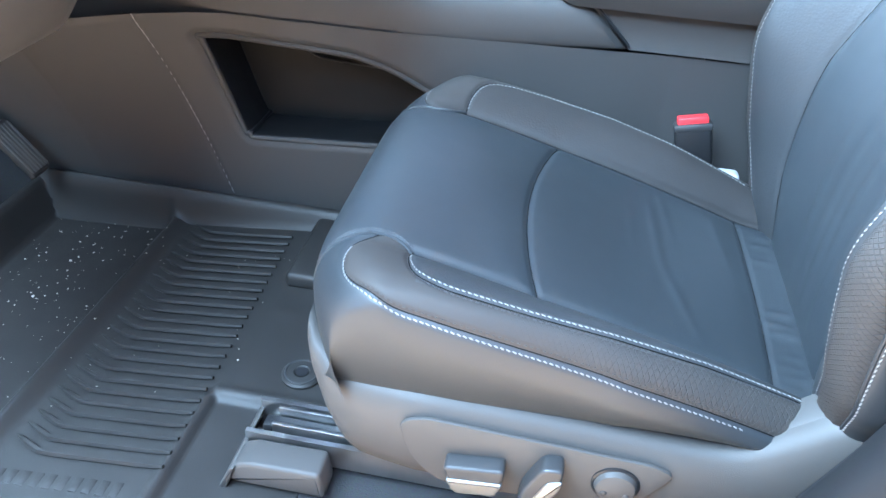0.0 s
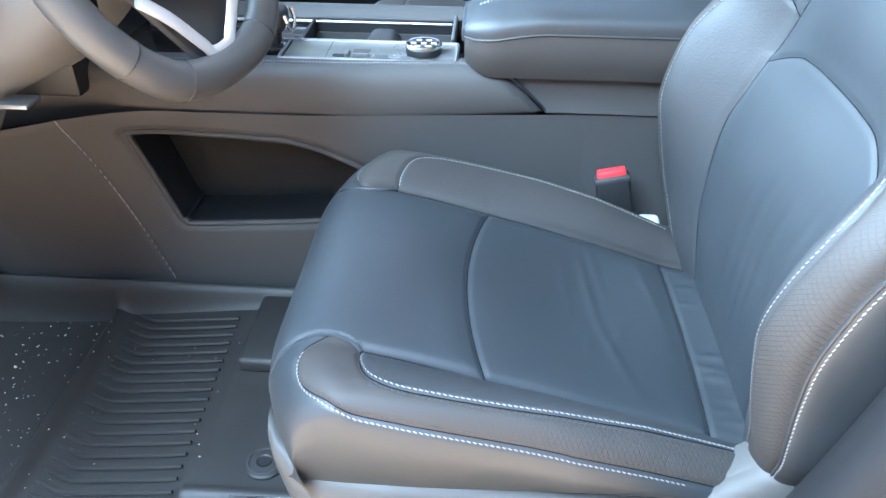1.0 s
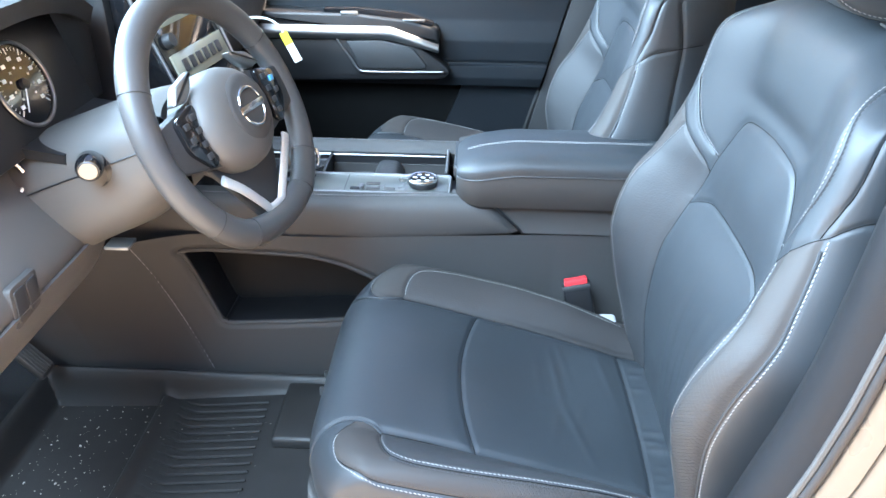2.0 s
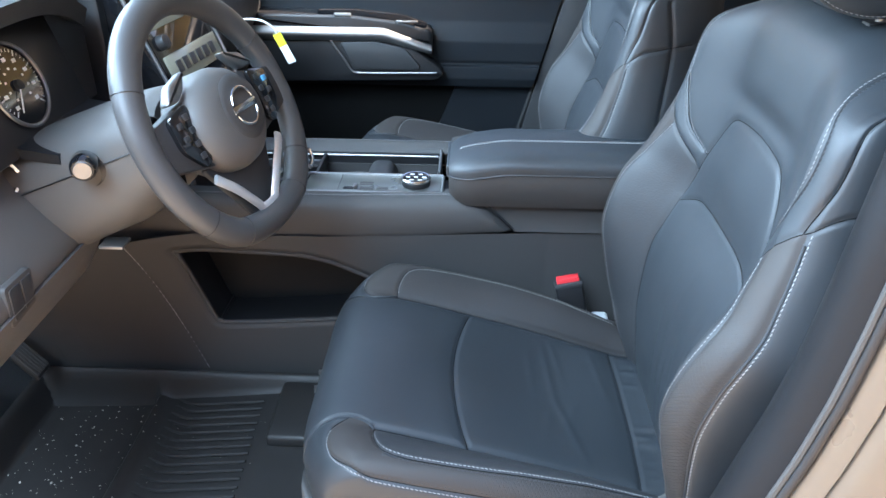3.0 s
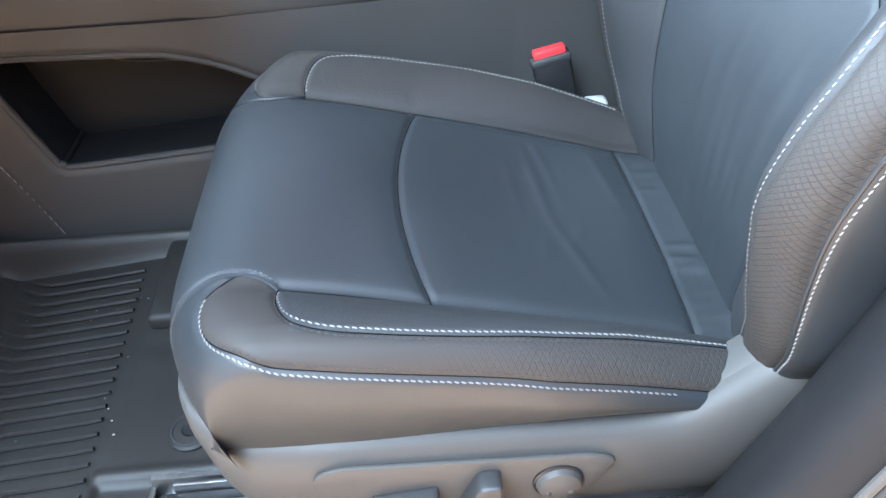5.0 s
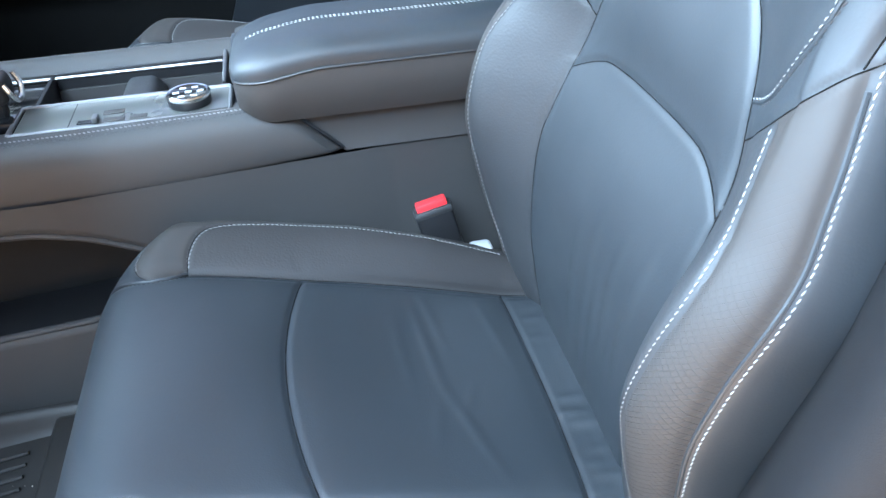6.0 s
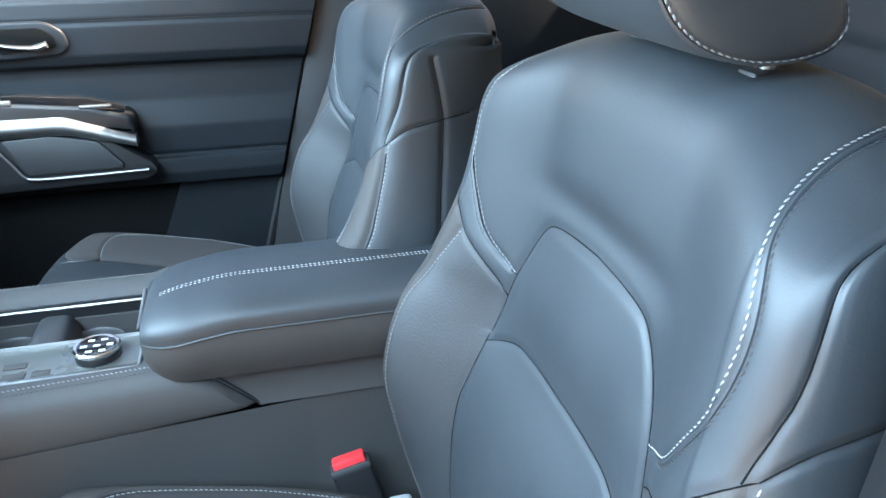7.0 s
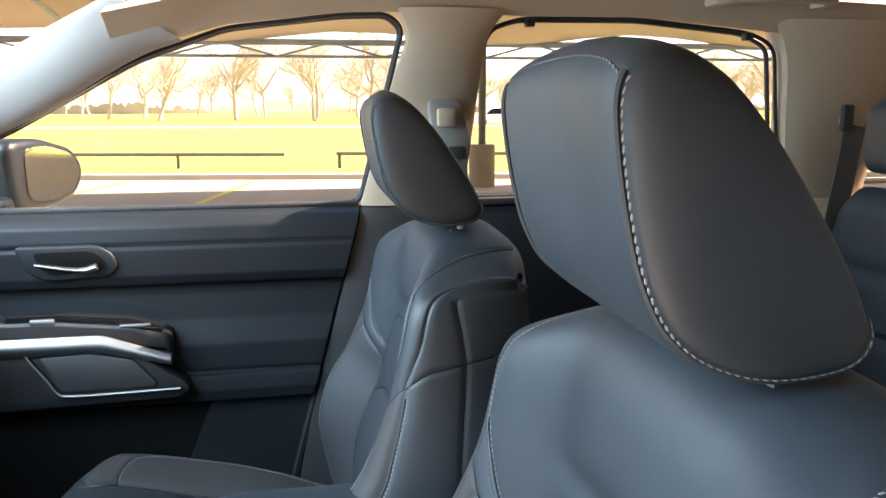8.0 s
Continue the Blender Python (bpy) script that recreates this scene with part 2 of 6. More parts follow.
def lathe(profile, n=24, m=None):
    """Radius and height pairs turned round the z axis, then put in place by m."""
    vs, fs = [], []
    k = len(profile)
    for i in range(n):
        a = 2 * math.pi * i / n
        for r, z in profile:
            v = Vector((r * math.cos(a), r * math.sin(a), z))
            vs.append(tuple(m @ v if m is not None else v))
    for i in range(n):
        j = (i + 1) % n
        for q in range(k - 1):
            fs.append((i * k + q, j * k + q, j * k + q + 1, i * k + q + 1))
    return vs, fs


def sheet(grid):
    """A surface from a grid of points."""
    g = np.array(grid, float)
    a, b = g.shape[:2]
    fs = [(i * b + j, (i + 1) * b + j, (i + 1) * b + j + 1, i * b + j + 1) for i in range(a - 1) for j in range(b - 1)]
    return g.reshape(-1, 3), fs


def thick(grid, d):
    """A surface with a thickness: d is the way from its front to its back."""
    g = np.array(grid, float)
    a, b = g.shape[:2]
    h = g + np.array(d, float)
    vs = np.vstack([g.reshape(-1, 3), h.reshape(-1, 3)])
    o = a * b
    fs = []
    for i in range(a - 1):
        for j in range(b - 1):
            q = (i * b + j, (i + 1) * b + j, (i + 1) * b + j + 1, i * b + j + 1)
            fs.append(q)
            fs.append(tuple(o + k for k in q[::-1]))
    edge = [i * b for i in range(a)] + [(a - 1) * b + j for j in range(1, b)] + [i * b + b - 1 for i in range(a - 2, -1, -1)] + [j for j in range(b - 2, 0, -1)]
    for i in range(len(edge)):
        u, v = edge[i], edge[(i + 1) % len(edge)]
        fs.append((u, v, o + v, o + u))
    return vs, fs


def stitches(pts, normals, pitch=0.0062, long=0.0046, wide=0.0011, slant=0.0):
    """A row of short raised threads along a curve."""
    p = np.array(pts, float)
    d = np.r_[0, np.cumsum(np.linalg.norm(np.diff(p, axis=0), axis=1))]
    vs, fs = [], []
    nn = np.array(normals, float)
    for s in np.arange(pitch / 2, d[-1], pitch):
        c = np.array([np.interp(s, d, p[:, k]) for k in range(3)])
        e = np.array([np.interp(min(s + 0.002, d[-1]), d, p[:, k]) for k in range(3)])
        b = np.array([np.interp(max(s - 0.002, 0), d, p[:, k]) for k in range(3)])
        u = np.array([np.interp(s, d, nn[:, k]) for k in range(3)])
        t = e - b
        t /= np.linalg.norm(t) + 1e-12
        u /= np.linalg.norm(u) + 1e-12
        w = np.cross(t, u)
        t2 = t + slant * w
        t2 /= np.linalg.norm(t2)
        w2 = np.cross(t2, u)
        o = len(vs)
        h = long / 2
        vs += [c - h * t2, c - 0.55 * h * t2 + wide * w2, c + 0.55 * h * t2 + wide * w2, c + h * t2, c + 0.55 * h * t2 - wide * w2,
               c - 0.55 * h * t2 - wide * w2, c - 0.4 * h * t2 + wide * u, c + 0.4 * h * t2 + wide * u]
        fs += [(o, o + 1, o + 6), (o + 1, o + 2, o + 7, o + 6), (o + 2, o + 3, o + 7), (o + 3, o + 4, o + 7), (o + 4, o + 5, o + 6, o + 7), (o + 5, o, o + 6)]
    return vs, fs


class Skin:
    """A padded cover: a fine grid of points with two coordinates, into which seams are pressed and which is cut into panels."""

    def __init__(self, pts, a, b):
        self.p, self.a, self.b = np.array(pts, float), np.array(a, float), np.array(b, float)
        self.aa, self.bb = np.meshgrid(self.a, self.b, indexing="ij")
        self.moved = np.zeros(self.aa.shape, bool)
        self.even_p = self.p

    def normals(self):
        du, dv = np.gradient(self.p, axis=0), np.gradient(self.p, axis=1)
        n = np.cross(du, dv)
        return n / (np.linalg.norm(n, axis=2)[..., None] + 1e-12)

    def distance(self, line):
        q = np.array(line, float)
        best = np.full(self.aa.shape, 9.0)
        na, nb = self.aa.copy(), self.bb.copy()
        for i in range(len(q) - 1):
            ax, bx = q[i]
            dx, dy = q[i + 1] - q[i]
            l2 = dx * dx + dy * dy + 1e-12
            t = np.clip(((self.aa - ax) * dx + (self.bb - bx) * dy) / l2, 0, 1)
            ca, cb = ax + t * dx, bx + t * dy
            d = np.hypot(self.aa - ca, self.bb - cb)
            m = d < best
            best[m], na[m], nb[m] = d[m], ca[m], cb[m]
        return best, na, nb

    def at(self, a, b, grid=None):
        g = self.p if grid is None else grid
        i = np.clip(np.interp(a, self.a, np.arange(len(self.a))), 0, len(self.a) - 1.001)
        j = np.clip(np.interp(b, self.b, np.arange(len(self.b))), 0, len(self.b) - 1.001)
        i0, j0 = int(i), int(j)
        s, t = i - i0, j - j0
        return (g[i0, j0] * (1 - s) * (1 - t) + g[i0 + 1, j0] * s * (1 - t) + g[i0, j0 + 1] * (1 - s) * t + g[i0 + 1, j0 + 1] * s * t)

    def snap_to(self, line, moved, na, nb):
        """Where a seam crosses the grid, the closer point of the crossed edge slides onto it."""
        q = np.array(line, float)
        ia = lambda v: np.interp(v, self.a, np.arange(len(self.a)))
        ib = lambda v: np.interp(v, self.b, np.arange(len(self.b)))
        u = np.stack([ia(q[:, 0]), ib(q[:, 1])], 1)
        for (u0, v0), (u1, v1) in zip(u[:-1], u[1:]):
            for axis, (p0, p1, o0, o1) in enumerate(((u0, u1, v0, v1), (v0, v1, u0, u1))):
                if abs(p1 - p0) < 1e-9:
                    continue
                for k in range(math.ceil(min(p0, p1)), math.floor(max(p0, p1)) + 1):
                    o = o0 + (o1 - o0) * (k - p0) / (p1 - p0)
                    n = int(round(o))
                    i, j = (k, n) if axis == 0 else (n, k)
                    if moved[i, j]:
                        continue
                    moved[i, j] = True
                    if axis == 0:
                        nb[i, j] = np.interp(o, np.arange(len(self.b)), self.b)
                    else:
                        na[i, j] = np.interp(o, np.arange(len(self.a)), self.a)

    def press(self, lines):
        """Seams (line, depth, width, puff): points close to a seam slide onto it, then the cover sinks along it."""
        da, db = np.median(np.abs(np.diff(self.a))), np.median(np.abs(np.diff(self.b)))
        moved = np.zeros(self.aa.shape, bool)
        na, nb = self.aa.copy(), self.bb.copy()
        least = 1.25 * max(da, db)
        for line, depth, width, puff in lines:
            self.snap_to(line, moved, na, nb)

        def sunk(p):
            sink = np.zeros(self.aa.shape)
            for line, depth, width, puff in lines:
                d, _, _ = self.distance(line)
                sink = np.maximum(sink, depth * np.exp(-(d / max(width, least)) ** 2) + (puff * np.exp(-(d / 0.022) ** 2) if puff else 0))
            return p - self.n * sink[..., None]

        base = self.p.copy()
        n = self.normals()
        self.n = n if n[len(self.a) // 2, len(self.b) // 2] @ self.out > 0 else -n
        self.even_p = sunk(base)
        for i, j in zip(*np.nonzero(moved)):
            self.p[i, j] = self.at(na[i, j], nb[i, j], base)
        self.aa, self.bb, self.moved = na, nb, moved
        self.p = sunk(self.p)

    def along(self, line, lift=0.0, n=None):
        q = even(line, n or max(8, int(length(line) / 0.004)))
        pts = np.array([self.at(a, b, self.even_p) + lift * self.at(a, b, self.n) for a, b in q])
        return pts, np.array([self.at(a, b, self.n) for a, b in q])

    def panels(self, pick):
        """Faces grouped by what pick(a, b) says of their middles."""
        w = self.p.shape[1]
        flat = self.p.reshape(-1, 3)
        n = self.normals()
        if n[len(self.a) // 2, len(self.b) // 2] @ self.out < 0:
            n = -n
        shade = n.reshape(-1, 3)
        ua, ub = self.aa.ravel(), self.bb.ravel()
        groups = {}
        on = self.moved
        for i in range(self.p.shape[0] - 1):
            for j in range(w - 1):
                q = (i * w + j, (i + 1) * w + j, (i + 1) * w + j + 1, i * w + j + 1)
                if on[i, j] and on[i + 1, j + 1]:
                    fs = ((q[0], q[1], q[2]), (q[0], q[2], q[3]))
                elif on[i + 1, j] and on[i, j + 1]:
                    fs = ((q[0], q[1], q[3]), (q[1], q[2], q[3]))
                else:
                    fs = (q,)
                for f in fs:
                    groups.setdefault(pick(sum(ua[v] for v in f) / len(f), sum(ub[v] for v in f) / len(f)), []).append(f)
        out = {}
        for k, fs in groups.items():
            used = sorted({v for f in fs for v in f})
            idx = {v: q for q, v in enumerate(used)}
            out[k] = ([flat[v] for v in used], [tuple(idx[v] for v in f) for f in fs], [shade[v] for v in used], [(ua[v], ub[v]) for v in used])
        return out


def skin_part(name, data, mat, parent, label=""):
    """A cover panel as it is, with its normals turned to the outside."""
    me = bpy.data.meshes.new(name)
    me.from_pydata([tuple(map(float, v)) for v in data[0]], [], data[1])
    me.update()
    f0 = me.polygons[len(me.polygons) // 2]
    if Vector(f0.normal).dot(Vector(data[2][data[1][len(data[1]) // 2][0]])) < 0:
        me.flip_normals()
    uv = me.uv_layers.new(name="cover")
    for lp in me.loops:
        uv.data[lp.index].uv = [float(q) for q in data[3][lp.vertex_index]]
    me.shade_smooth()
    me.normals_split_custom_set_from_vertices([tuple(map(float, q)) for q in data[2]])
    me.materials.append(mat)
    ob = new(name, me)
    ob.parent = parent
    return tagged(ob, label)


def curve(x, xs, ys):
    """A smooth value between given ones."""
    q = spline(list(zip(xs, ys)), 12 * len(xs))
    return float(np.interp(x, q[:, 0], q[:, 1]))


def both(line):
    """A seam and its mirror image."""
    return line, [(a, -b) for a, b in line]


def smooth_step(x, a, b):
    t = np.clip((x - a) / (b - a), 0, 1)
    return t * t * (3 - 2 * t)


# ---------------------------------------------------------------- front seats
SEAT_Y, SEAT2_Y, SEAT2_X = 0.743, 1.533, -0.072


def cushion_skin():
    prof = spline([(0.705, 0.150), (0.675, 0.170), (0.64, 0.174), (0.605, 0.182), (0.55, 0.200), (0.48, 0.222), (0.40, 0.246), (0.325, 0.266), (0.25, 0.286), (0.18, 0.302),
                   (0.125, 0.310), (0.088, 0.304), (0.062, 0.284), (0.050, 0.255), (0.052, 0.215), (0.064, 0.165)], 400)
    prof = even(prof, 285)
    # the long coordinate: x on the top, then further along the nose
    arc = np.r_[0, np.cumsum(np.linalg.norm(np.diff(prof, axis=0), axis=1))]
    k0 = int(np.argmin(np.abs(prof[:, 0] - 0.125) + 9 * (np.arange(len(prof)) < 90)))
    lc = np.where(np.arange(len(prof)) <= k0, prof[:, 0], prof[k0, 0] - (arc - arc[k0]))
    half = np.array([(0, 0, 0), (0.06, 0, 0), (0.12, 0, 0), (0.17, 0.000, 0), (0.19, -0.001, 0), (0.212, 0.010, 0), (0.240, 0.022, 0), (0.262, 0.028, 0),
                     (0.274, 0.028, 0), (0.288, 0.023, 0), (0.300, 0.013, 0.02), (0.307, 0.004, 0.08), (0.309, 0, 0.30), (0.303, 0, 0.62), (0.290, 0, 0.95), (0.284, 0, 1.02)])
    hs = spline(half, 300)
    acc = np.r_[0, np.cumsum(np.hypot(np.diff(hs[:, 0]), np.diff(hs[:, 1] - 0.12 * hs[:, 2])))]
    cc = np.linspace(0, acc[-1], 136)
    hs = np.stack([np.interp(cc, acc, hs[:, k]) for k in range(3)], 1)
    # the cross coordinate: the offset on the top, then further down the side
    edge = int(np.argmin(np.abs(hs[:, 0] - 0.300) + 9 * (np.arange(136) > 103)))
    ob = np.where(np.arange(136) <= edge, hs[:, 0], hs[edge, 0] + cc - cc[edge])
    full = np.vstack([hs[:0:-1] * (-1, 1, 1), hs])
    fo = np.r_[-ob[:0:-1], ob]
    pts = np.zeros((len(prof), len(full), 3))
    for i, (x, z) in enumerate(prof):
        k = curve(x, [0.05, 0.12, 0.24, 0.32, 0.42, 0.60, 0.70], [0.93, 0.98, 1.0, 0.98, 0.90, 0.68, 0.62])
        h = np.interp(x, [0.06, 0.12, 0.2, 0.3, 0.4, 0.5, 0.6, 0.7], [0.15, 0.55, 0.95, 1.25, 1.50, 1.62, 1.45, 1.0])
        if lc[i] < 0.06:
            h *= max(0.0, (lc[i] + 0.03) / 0.09)
        o, dz, drop = full.T
        a = np.abs(o)
        kw = np.interp(x, [0.24, 0.42, 0.60, 0.70], [k, 0.95, 0.84, 0.80]) if x > 0.24 else k
        kk = k + (kw - k) * smooth_step(a, 0.270, 0.302)
        oo = np.sign(o) * np.where(a > 0.19, 0.19 + (a - 0.19) * kk, a)
        nose = smooth_step(0.20 - lc[i], 0, 0.12)
        xx = x + nose * 0.058 * np.clip((a - 0.12) / 0.19, 0, 1) ** 2.4
        zz = z + dz * h
        seat = -0.010 * np.exp(-((x - 0.47) / 0.12) ** 2) * np.clip(1 - (a / 0.19) ** 2, 0, 1)
        crown = 0.006 * np.exp(-((x - 0.2) / 0.10) ** 2) * np.clip(1 - (a / 0.2) ** 2, 0, 1)
        zz = zz + seat + crown
        base = min(0.175, z)
        zz = zz + (base - zz) * np.clip(drop, 0, 1.02)
        pts[i] = np.stack([xx, oo, zz], 1)
    order = np.argsort(lc)
    s = Skin(pts[order], lc[order], fo)
    s.out = np.array([0, 0, 1.0])
    return s


def build_cushion(seat):
    s = cushion_skin()
    # fine creases of use in the sitting panel
    rng = random.Random(4)
    lift = np.zeros(s.aa.shape)
    for _ in range(7):
        x0, o0, an, ln = rng.uniform(0.42, 0.58), rng.uniform(-0.10, 0.15), rng.uniform(1.0, 1.9), rng.uniform(0.03, 0.07)
        u = (s.aa - x0) * math.cos(an) + (s.bb - o0) * math.sin(an)
        v = -(s.aa - x0) * math.sin(an) + (s.bb - o0) * math.cos(an)
        lift += rng.uniform(0.0010, 0.0020) * np.exp(-(u / ln) ** 2 - (v / 0.008) ** 2)
    for _ in range(16):
        o0 = rng.uniform(-0.17, 0.17)
        lift += rng.uniform(0.0008, 0.0020) * np.exp(-((s.bb - o0) / 0.007) ** 2 - ((s.aa - rng.uniform(0.62, 0.66)) / 0.020) ** 2)
    s.p[..., 2] += lift
    split = [(0.292 + 0.028 * (o / 0.19) ** 2, o) for o in np.linspace(-0.19, 0.19, 25)]
    rear = [(0.612 - 0.006 * (o / 0.19) ** 2, o) for o in np.linspace(-0.19, 0.19, 9)]
    crease = [(0.70, 0.19), (0.171, 0.19)]
    piping = [tuple(q) for q in spline([(0.171, 0.190), (0.150, 0.178), (0.120, 0.174), (0.088, 0.182), (0.05, 0.198), (0.0, 0.212), (-0.10, 0.225)], 24)]
    inner = [tuple(q) for q in spline([(0.171, 0.190), (0.172, 0.222), (0.186, 0.254), (0.215, 0.270), (0.27, 0.274), (0.40, 0.274), (0.55, 0.272), (0.66, 0.266)], 36)]
    outer = [tuple(q) for q in spline([(0.128, 0.176), (0.098, 0.200), (0.083, 0.236), (0.084, 0.272), (0.108, 0.295), (0.15, 0.304), (0.22, 0.306), (0.40, 0.306), (0.66, 0.305)], 40)]
    seams = [(split, 0.0034, 0.0045, 0.003), (rear, 0.0028, 0.0045, 0.003)]
    for line, d, w, p in ((crease, 0.0045, 0.006, 0.002), (piping, 0.0030, 0.004, 0), (inner, 0.0028, 0.0035, 0.0008), (outer, 0.0030, 0.0035, 0.0008)):
        for l in both(line):
            seams.append((l, d, w, p))
    s.press(seams)
    # thin black tubes add the shade that gathers in the cushion's seams
    for line in [split, rear, *both(crease[:1] + [(0.45, 0.19), (0.3, 0.19)] + crease[1:]), *both(inner), *both(outer)]:
        pts, nn = s.along(line, -0.0002)
        part("seam", tube(pts[::2], 0.0008, 5), SHADE_BLACK, seat)
    px, po = np.array(piping)[:, 0], np.array(piping)[:, 1]
    ix, io = np.array(inner[8:])[:, 0], np.array(inner[8:])[:, 1]
    ia, ib = np.array(inner[:12])[:, 1], np.array(inner[:12])[:, 0]
    oa, obb = np.array(outer[:22])[:, 1], np.array(outer[:22])[:, 0]

    def pick(a, b):
        side, c = ("n" if b < 0 else "f"), abs(b)
        lim = 0.19 if a > 0.171 else float(np.interp(a, px[::-1], po[::-1]))
        if c < lim:
            if a > 0.612 - 0.006 * (c / 0.19) ** 2:
                return "rear_roll"
            return "thigh_panel" if a < 0.292 + 0.028 * (c / 0.19) ** 2 else "seat_panel"
        if c > 0.306:
            return "side_panel" + side
        if c <= 0.274 and a > float(np.interp(c, ia, ib)):
            return "inner_strip" + side
        if a < float(np.interp(c, oa, obb)) and a < 0.23:
            return "side_panel" + side
        return "bolster_panel" + side

    mats = {"thigh_panel": (LEATHER, "smooth dark leather over the seat's front edge"), "seat_panel": (LEATHER, "lightly creased dark leather"), "rear_roll": (LEATHER, "wrinkled leather roll"),
            "side_panel": (LEATHER, ""), "inner_strip": (LEATHER_GRAIN, ""), "bolster_panel": (BOLSTER, "grey embossed leather")}
    for key, data in s.panels(pick).items():
        name = key[:-1] if key[:-1] in mats else key
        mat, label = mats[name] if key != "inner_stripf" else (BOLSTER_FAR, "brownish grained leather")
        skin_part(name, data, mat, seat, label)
    rows = []
    for sg in (1, -1):
        def shifted(line, da, db):
            return [(a + da, sg * (b + db)) for a, b in line]
        rows.append(s.along(shifted(inner[2:-2], 0.002, -0.0045), 0.0005))
        rows.append(s.along(shifted(outer[5:-2], -0.001, 0.0050), 0.0005))
        pts, nn = s.along(shifted(piping[:-4], 0, 0.002), 0.0012)
        part("piping", tube(pts[::2], 0.0022, 6), LEATHER, seat)
    for pts, nn in rows:
        part("stitching", stitches(pts, nn, 0.0066, 0.0056, 0.0009, 0.25), THREAD, seat, "pale double stitching", "stuff")
    for sg in (1, -1):
        for line, db in ((inner[2:-2], 0.0042), (outer[6:-2], -0.0048)):
            pts, nn = s.along([(a, sg * (b + db)) for a, b in line], 0.0002)
            part("stitching", stitches(pts, nn, 0.0068, 0.0045, 0.0008), DTHREAD, seat, "dark thread", "stuff")
    for line in both(piping[:-6]):
        pts, nn = s.along([(a, b - math.copysign(0.005, b)) for a, b in line], 0.0003)
        part("stitching", stitches(pts, nn, 0.0060, 0.0042, 0.0008), DTHREAD, seat, "dark thread", "stuff")
    return s


def back_skin():
    prof = spline([(0.665, 0.130), (0.656, 0.180), (0.650, 0.240), (0.650, 0.310), (0.661, 0.400), (0.686, 0.490), (0.711, 0.565), (0.720, 0.625), (0.732, 0.700),
                   (0.740, 0.765), (0.745, 0.820), (0.753, 0.860), (0.769, 0.888), (0.798, 0.905), (0.838, 0.911), (0.876, 0.908), (0.903, 0.896), (0.920, 0.873), (0.926, 0.835)], 500)
    prof = even(prof, 312)
    arc = np.r_[0, np.cumsum(np.linalg.norm(np.diff(prof, axis=0), axis=1))]
    k0 = int(np.argmin(np.abs(prof[:, 1] - 0.862) + 9 * (prof[:, 0] > 0.80)))
    lc = np.where(np.arange(len(prof)) <= k0, prof[:, 1], prof[k0, 1] + arc - arc[k0])
    half = np.array([(0, 0), (0.06, 0), (0.12, -0.002), (0.165, -0.007), (0.185, -0.013), (0.215, -0.036), (0.245, -0.060), (0.265, -0.072), (0.280, -0.074), (0.296, -0.071),
                     (0.312, -0.063), (0.324, -0.047), (0.333, -0.015), (0.336, 0.04), (0.330, 0.09), (0.318, 0.130), (0.295, 0.152)])
    hs = spline(half, 320)
    acc = np.r_[0, np.cumsum(np.linalg.norm(np.diff(hs, axis=0), axis=1))]
    cc = np.linspace(0, acc[-1], 150)
    hs = np.stack([np.interp(cc, acc, hs[:, k]) for k in range(2)], 1)
    edge = int(np.argmin(np.abs(hs[:, 0] - 0.324) + 9 * (np.arange(150) > 122)))
    ob = np.where(np.arange(150) <= edge, hs[:, 0], hs[edge, 0] + cc - cc[edge])
    full = np.vstack([hs[:0:-1] * (-1, 1), hs])
    fo = np.r_[-ob[:0:-1], ob]
    pts = np.zeros((len(prof), len(full), 3))
    for i, (x, z) in enumerate(prof):
        c = lc[i]
        w = curve(c, [0.13, 0.20, 0.25, 0.29, 0.38, 0.5, 0.56, 0.64, 0.72, 0.80, 0.86, 0.90, 0.93, 0.98], [0.84, 0.865, 0.925, 0.972, 1.0, 1.035, 1.04, 0.985, 0.93, 0.90, 0.868, 0.842, 0.82, 0.80])
        amp = curve(c, [0.13, 0.25, 0.32, 0.38, 0.45, 0.54, 0.60, 0.66, 0.72, 0.80, 0.86, 0.90, 0.94, 1.0], [0.2, 0.45, 0.72, 0.98, 1.28, 1.30, 0.98, 0.76, 0.62, 0.52, 0.40, 0.26, 0.12, 0.05])
        deep = np.interp(c, [0.13, 0.8, 0.87, 0.93, 0.96, 1.0, 1.03], [1, 1, 0.92, 0.79, 0.53, 0.18, 0.0])
        o, dx = full.T
        high = smooth_step(c, 0.58, 0.70)
        soft = np.where(np.abs(o) < 0.28, -0.074 * smooth_step(np.abs(o), 0.135, 0.30), dx)
        dx = np.where(np.abs(o) < 0.28, dx + (soft - dx) * high, dx)
        d = np.where(dx < 0, dx * amp, dx * deep)
        fwd = np.clip(np.abs(o) - 0.12, 0, 0.2) / 0.2
        over = smooth_step(c, 0.86, 0.93)
        zz = z - smooth_step(c, 0.80, 0.93) * 0.044 * fwd ** 2.0 - 0.10 * over * np.clip(dx, 0, 1)
        zz = zz + 0.005 * np.exp(-(o / 0.13) ** 2) * smooth_step(c, 0.85, 0.94)
        x = x - 0.036 * smooth_step(c, 0.995, 1.06) * fwd ** 2
        pts[i] = np.stack([x + d * (1 - 0.25 * over), o * w, zz], 1)
    s = Skin(pts, lc, fo)
    s.out = np.array([-1.0, 0, 0])
    return s


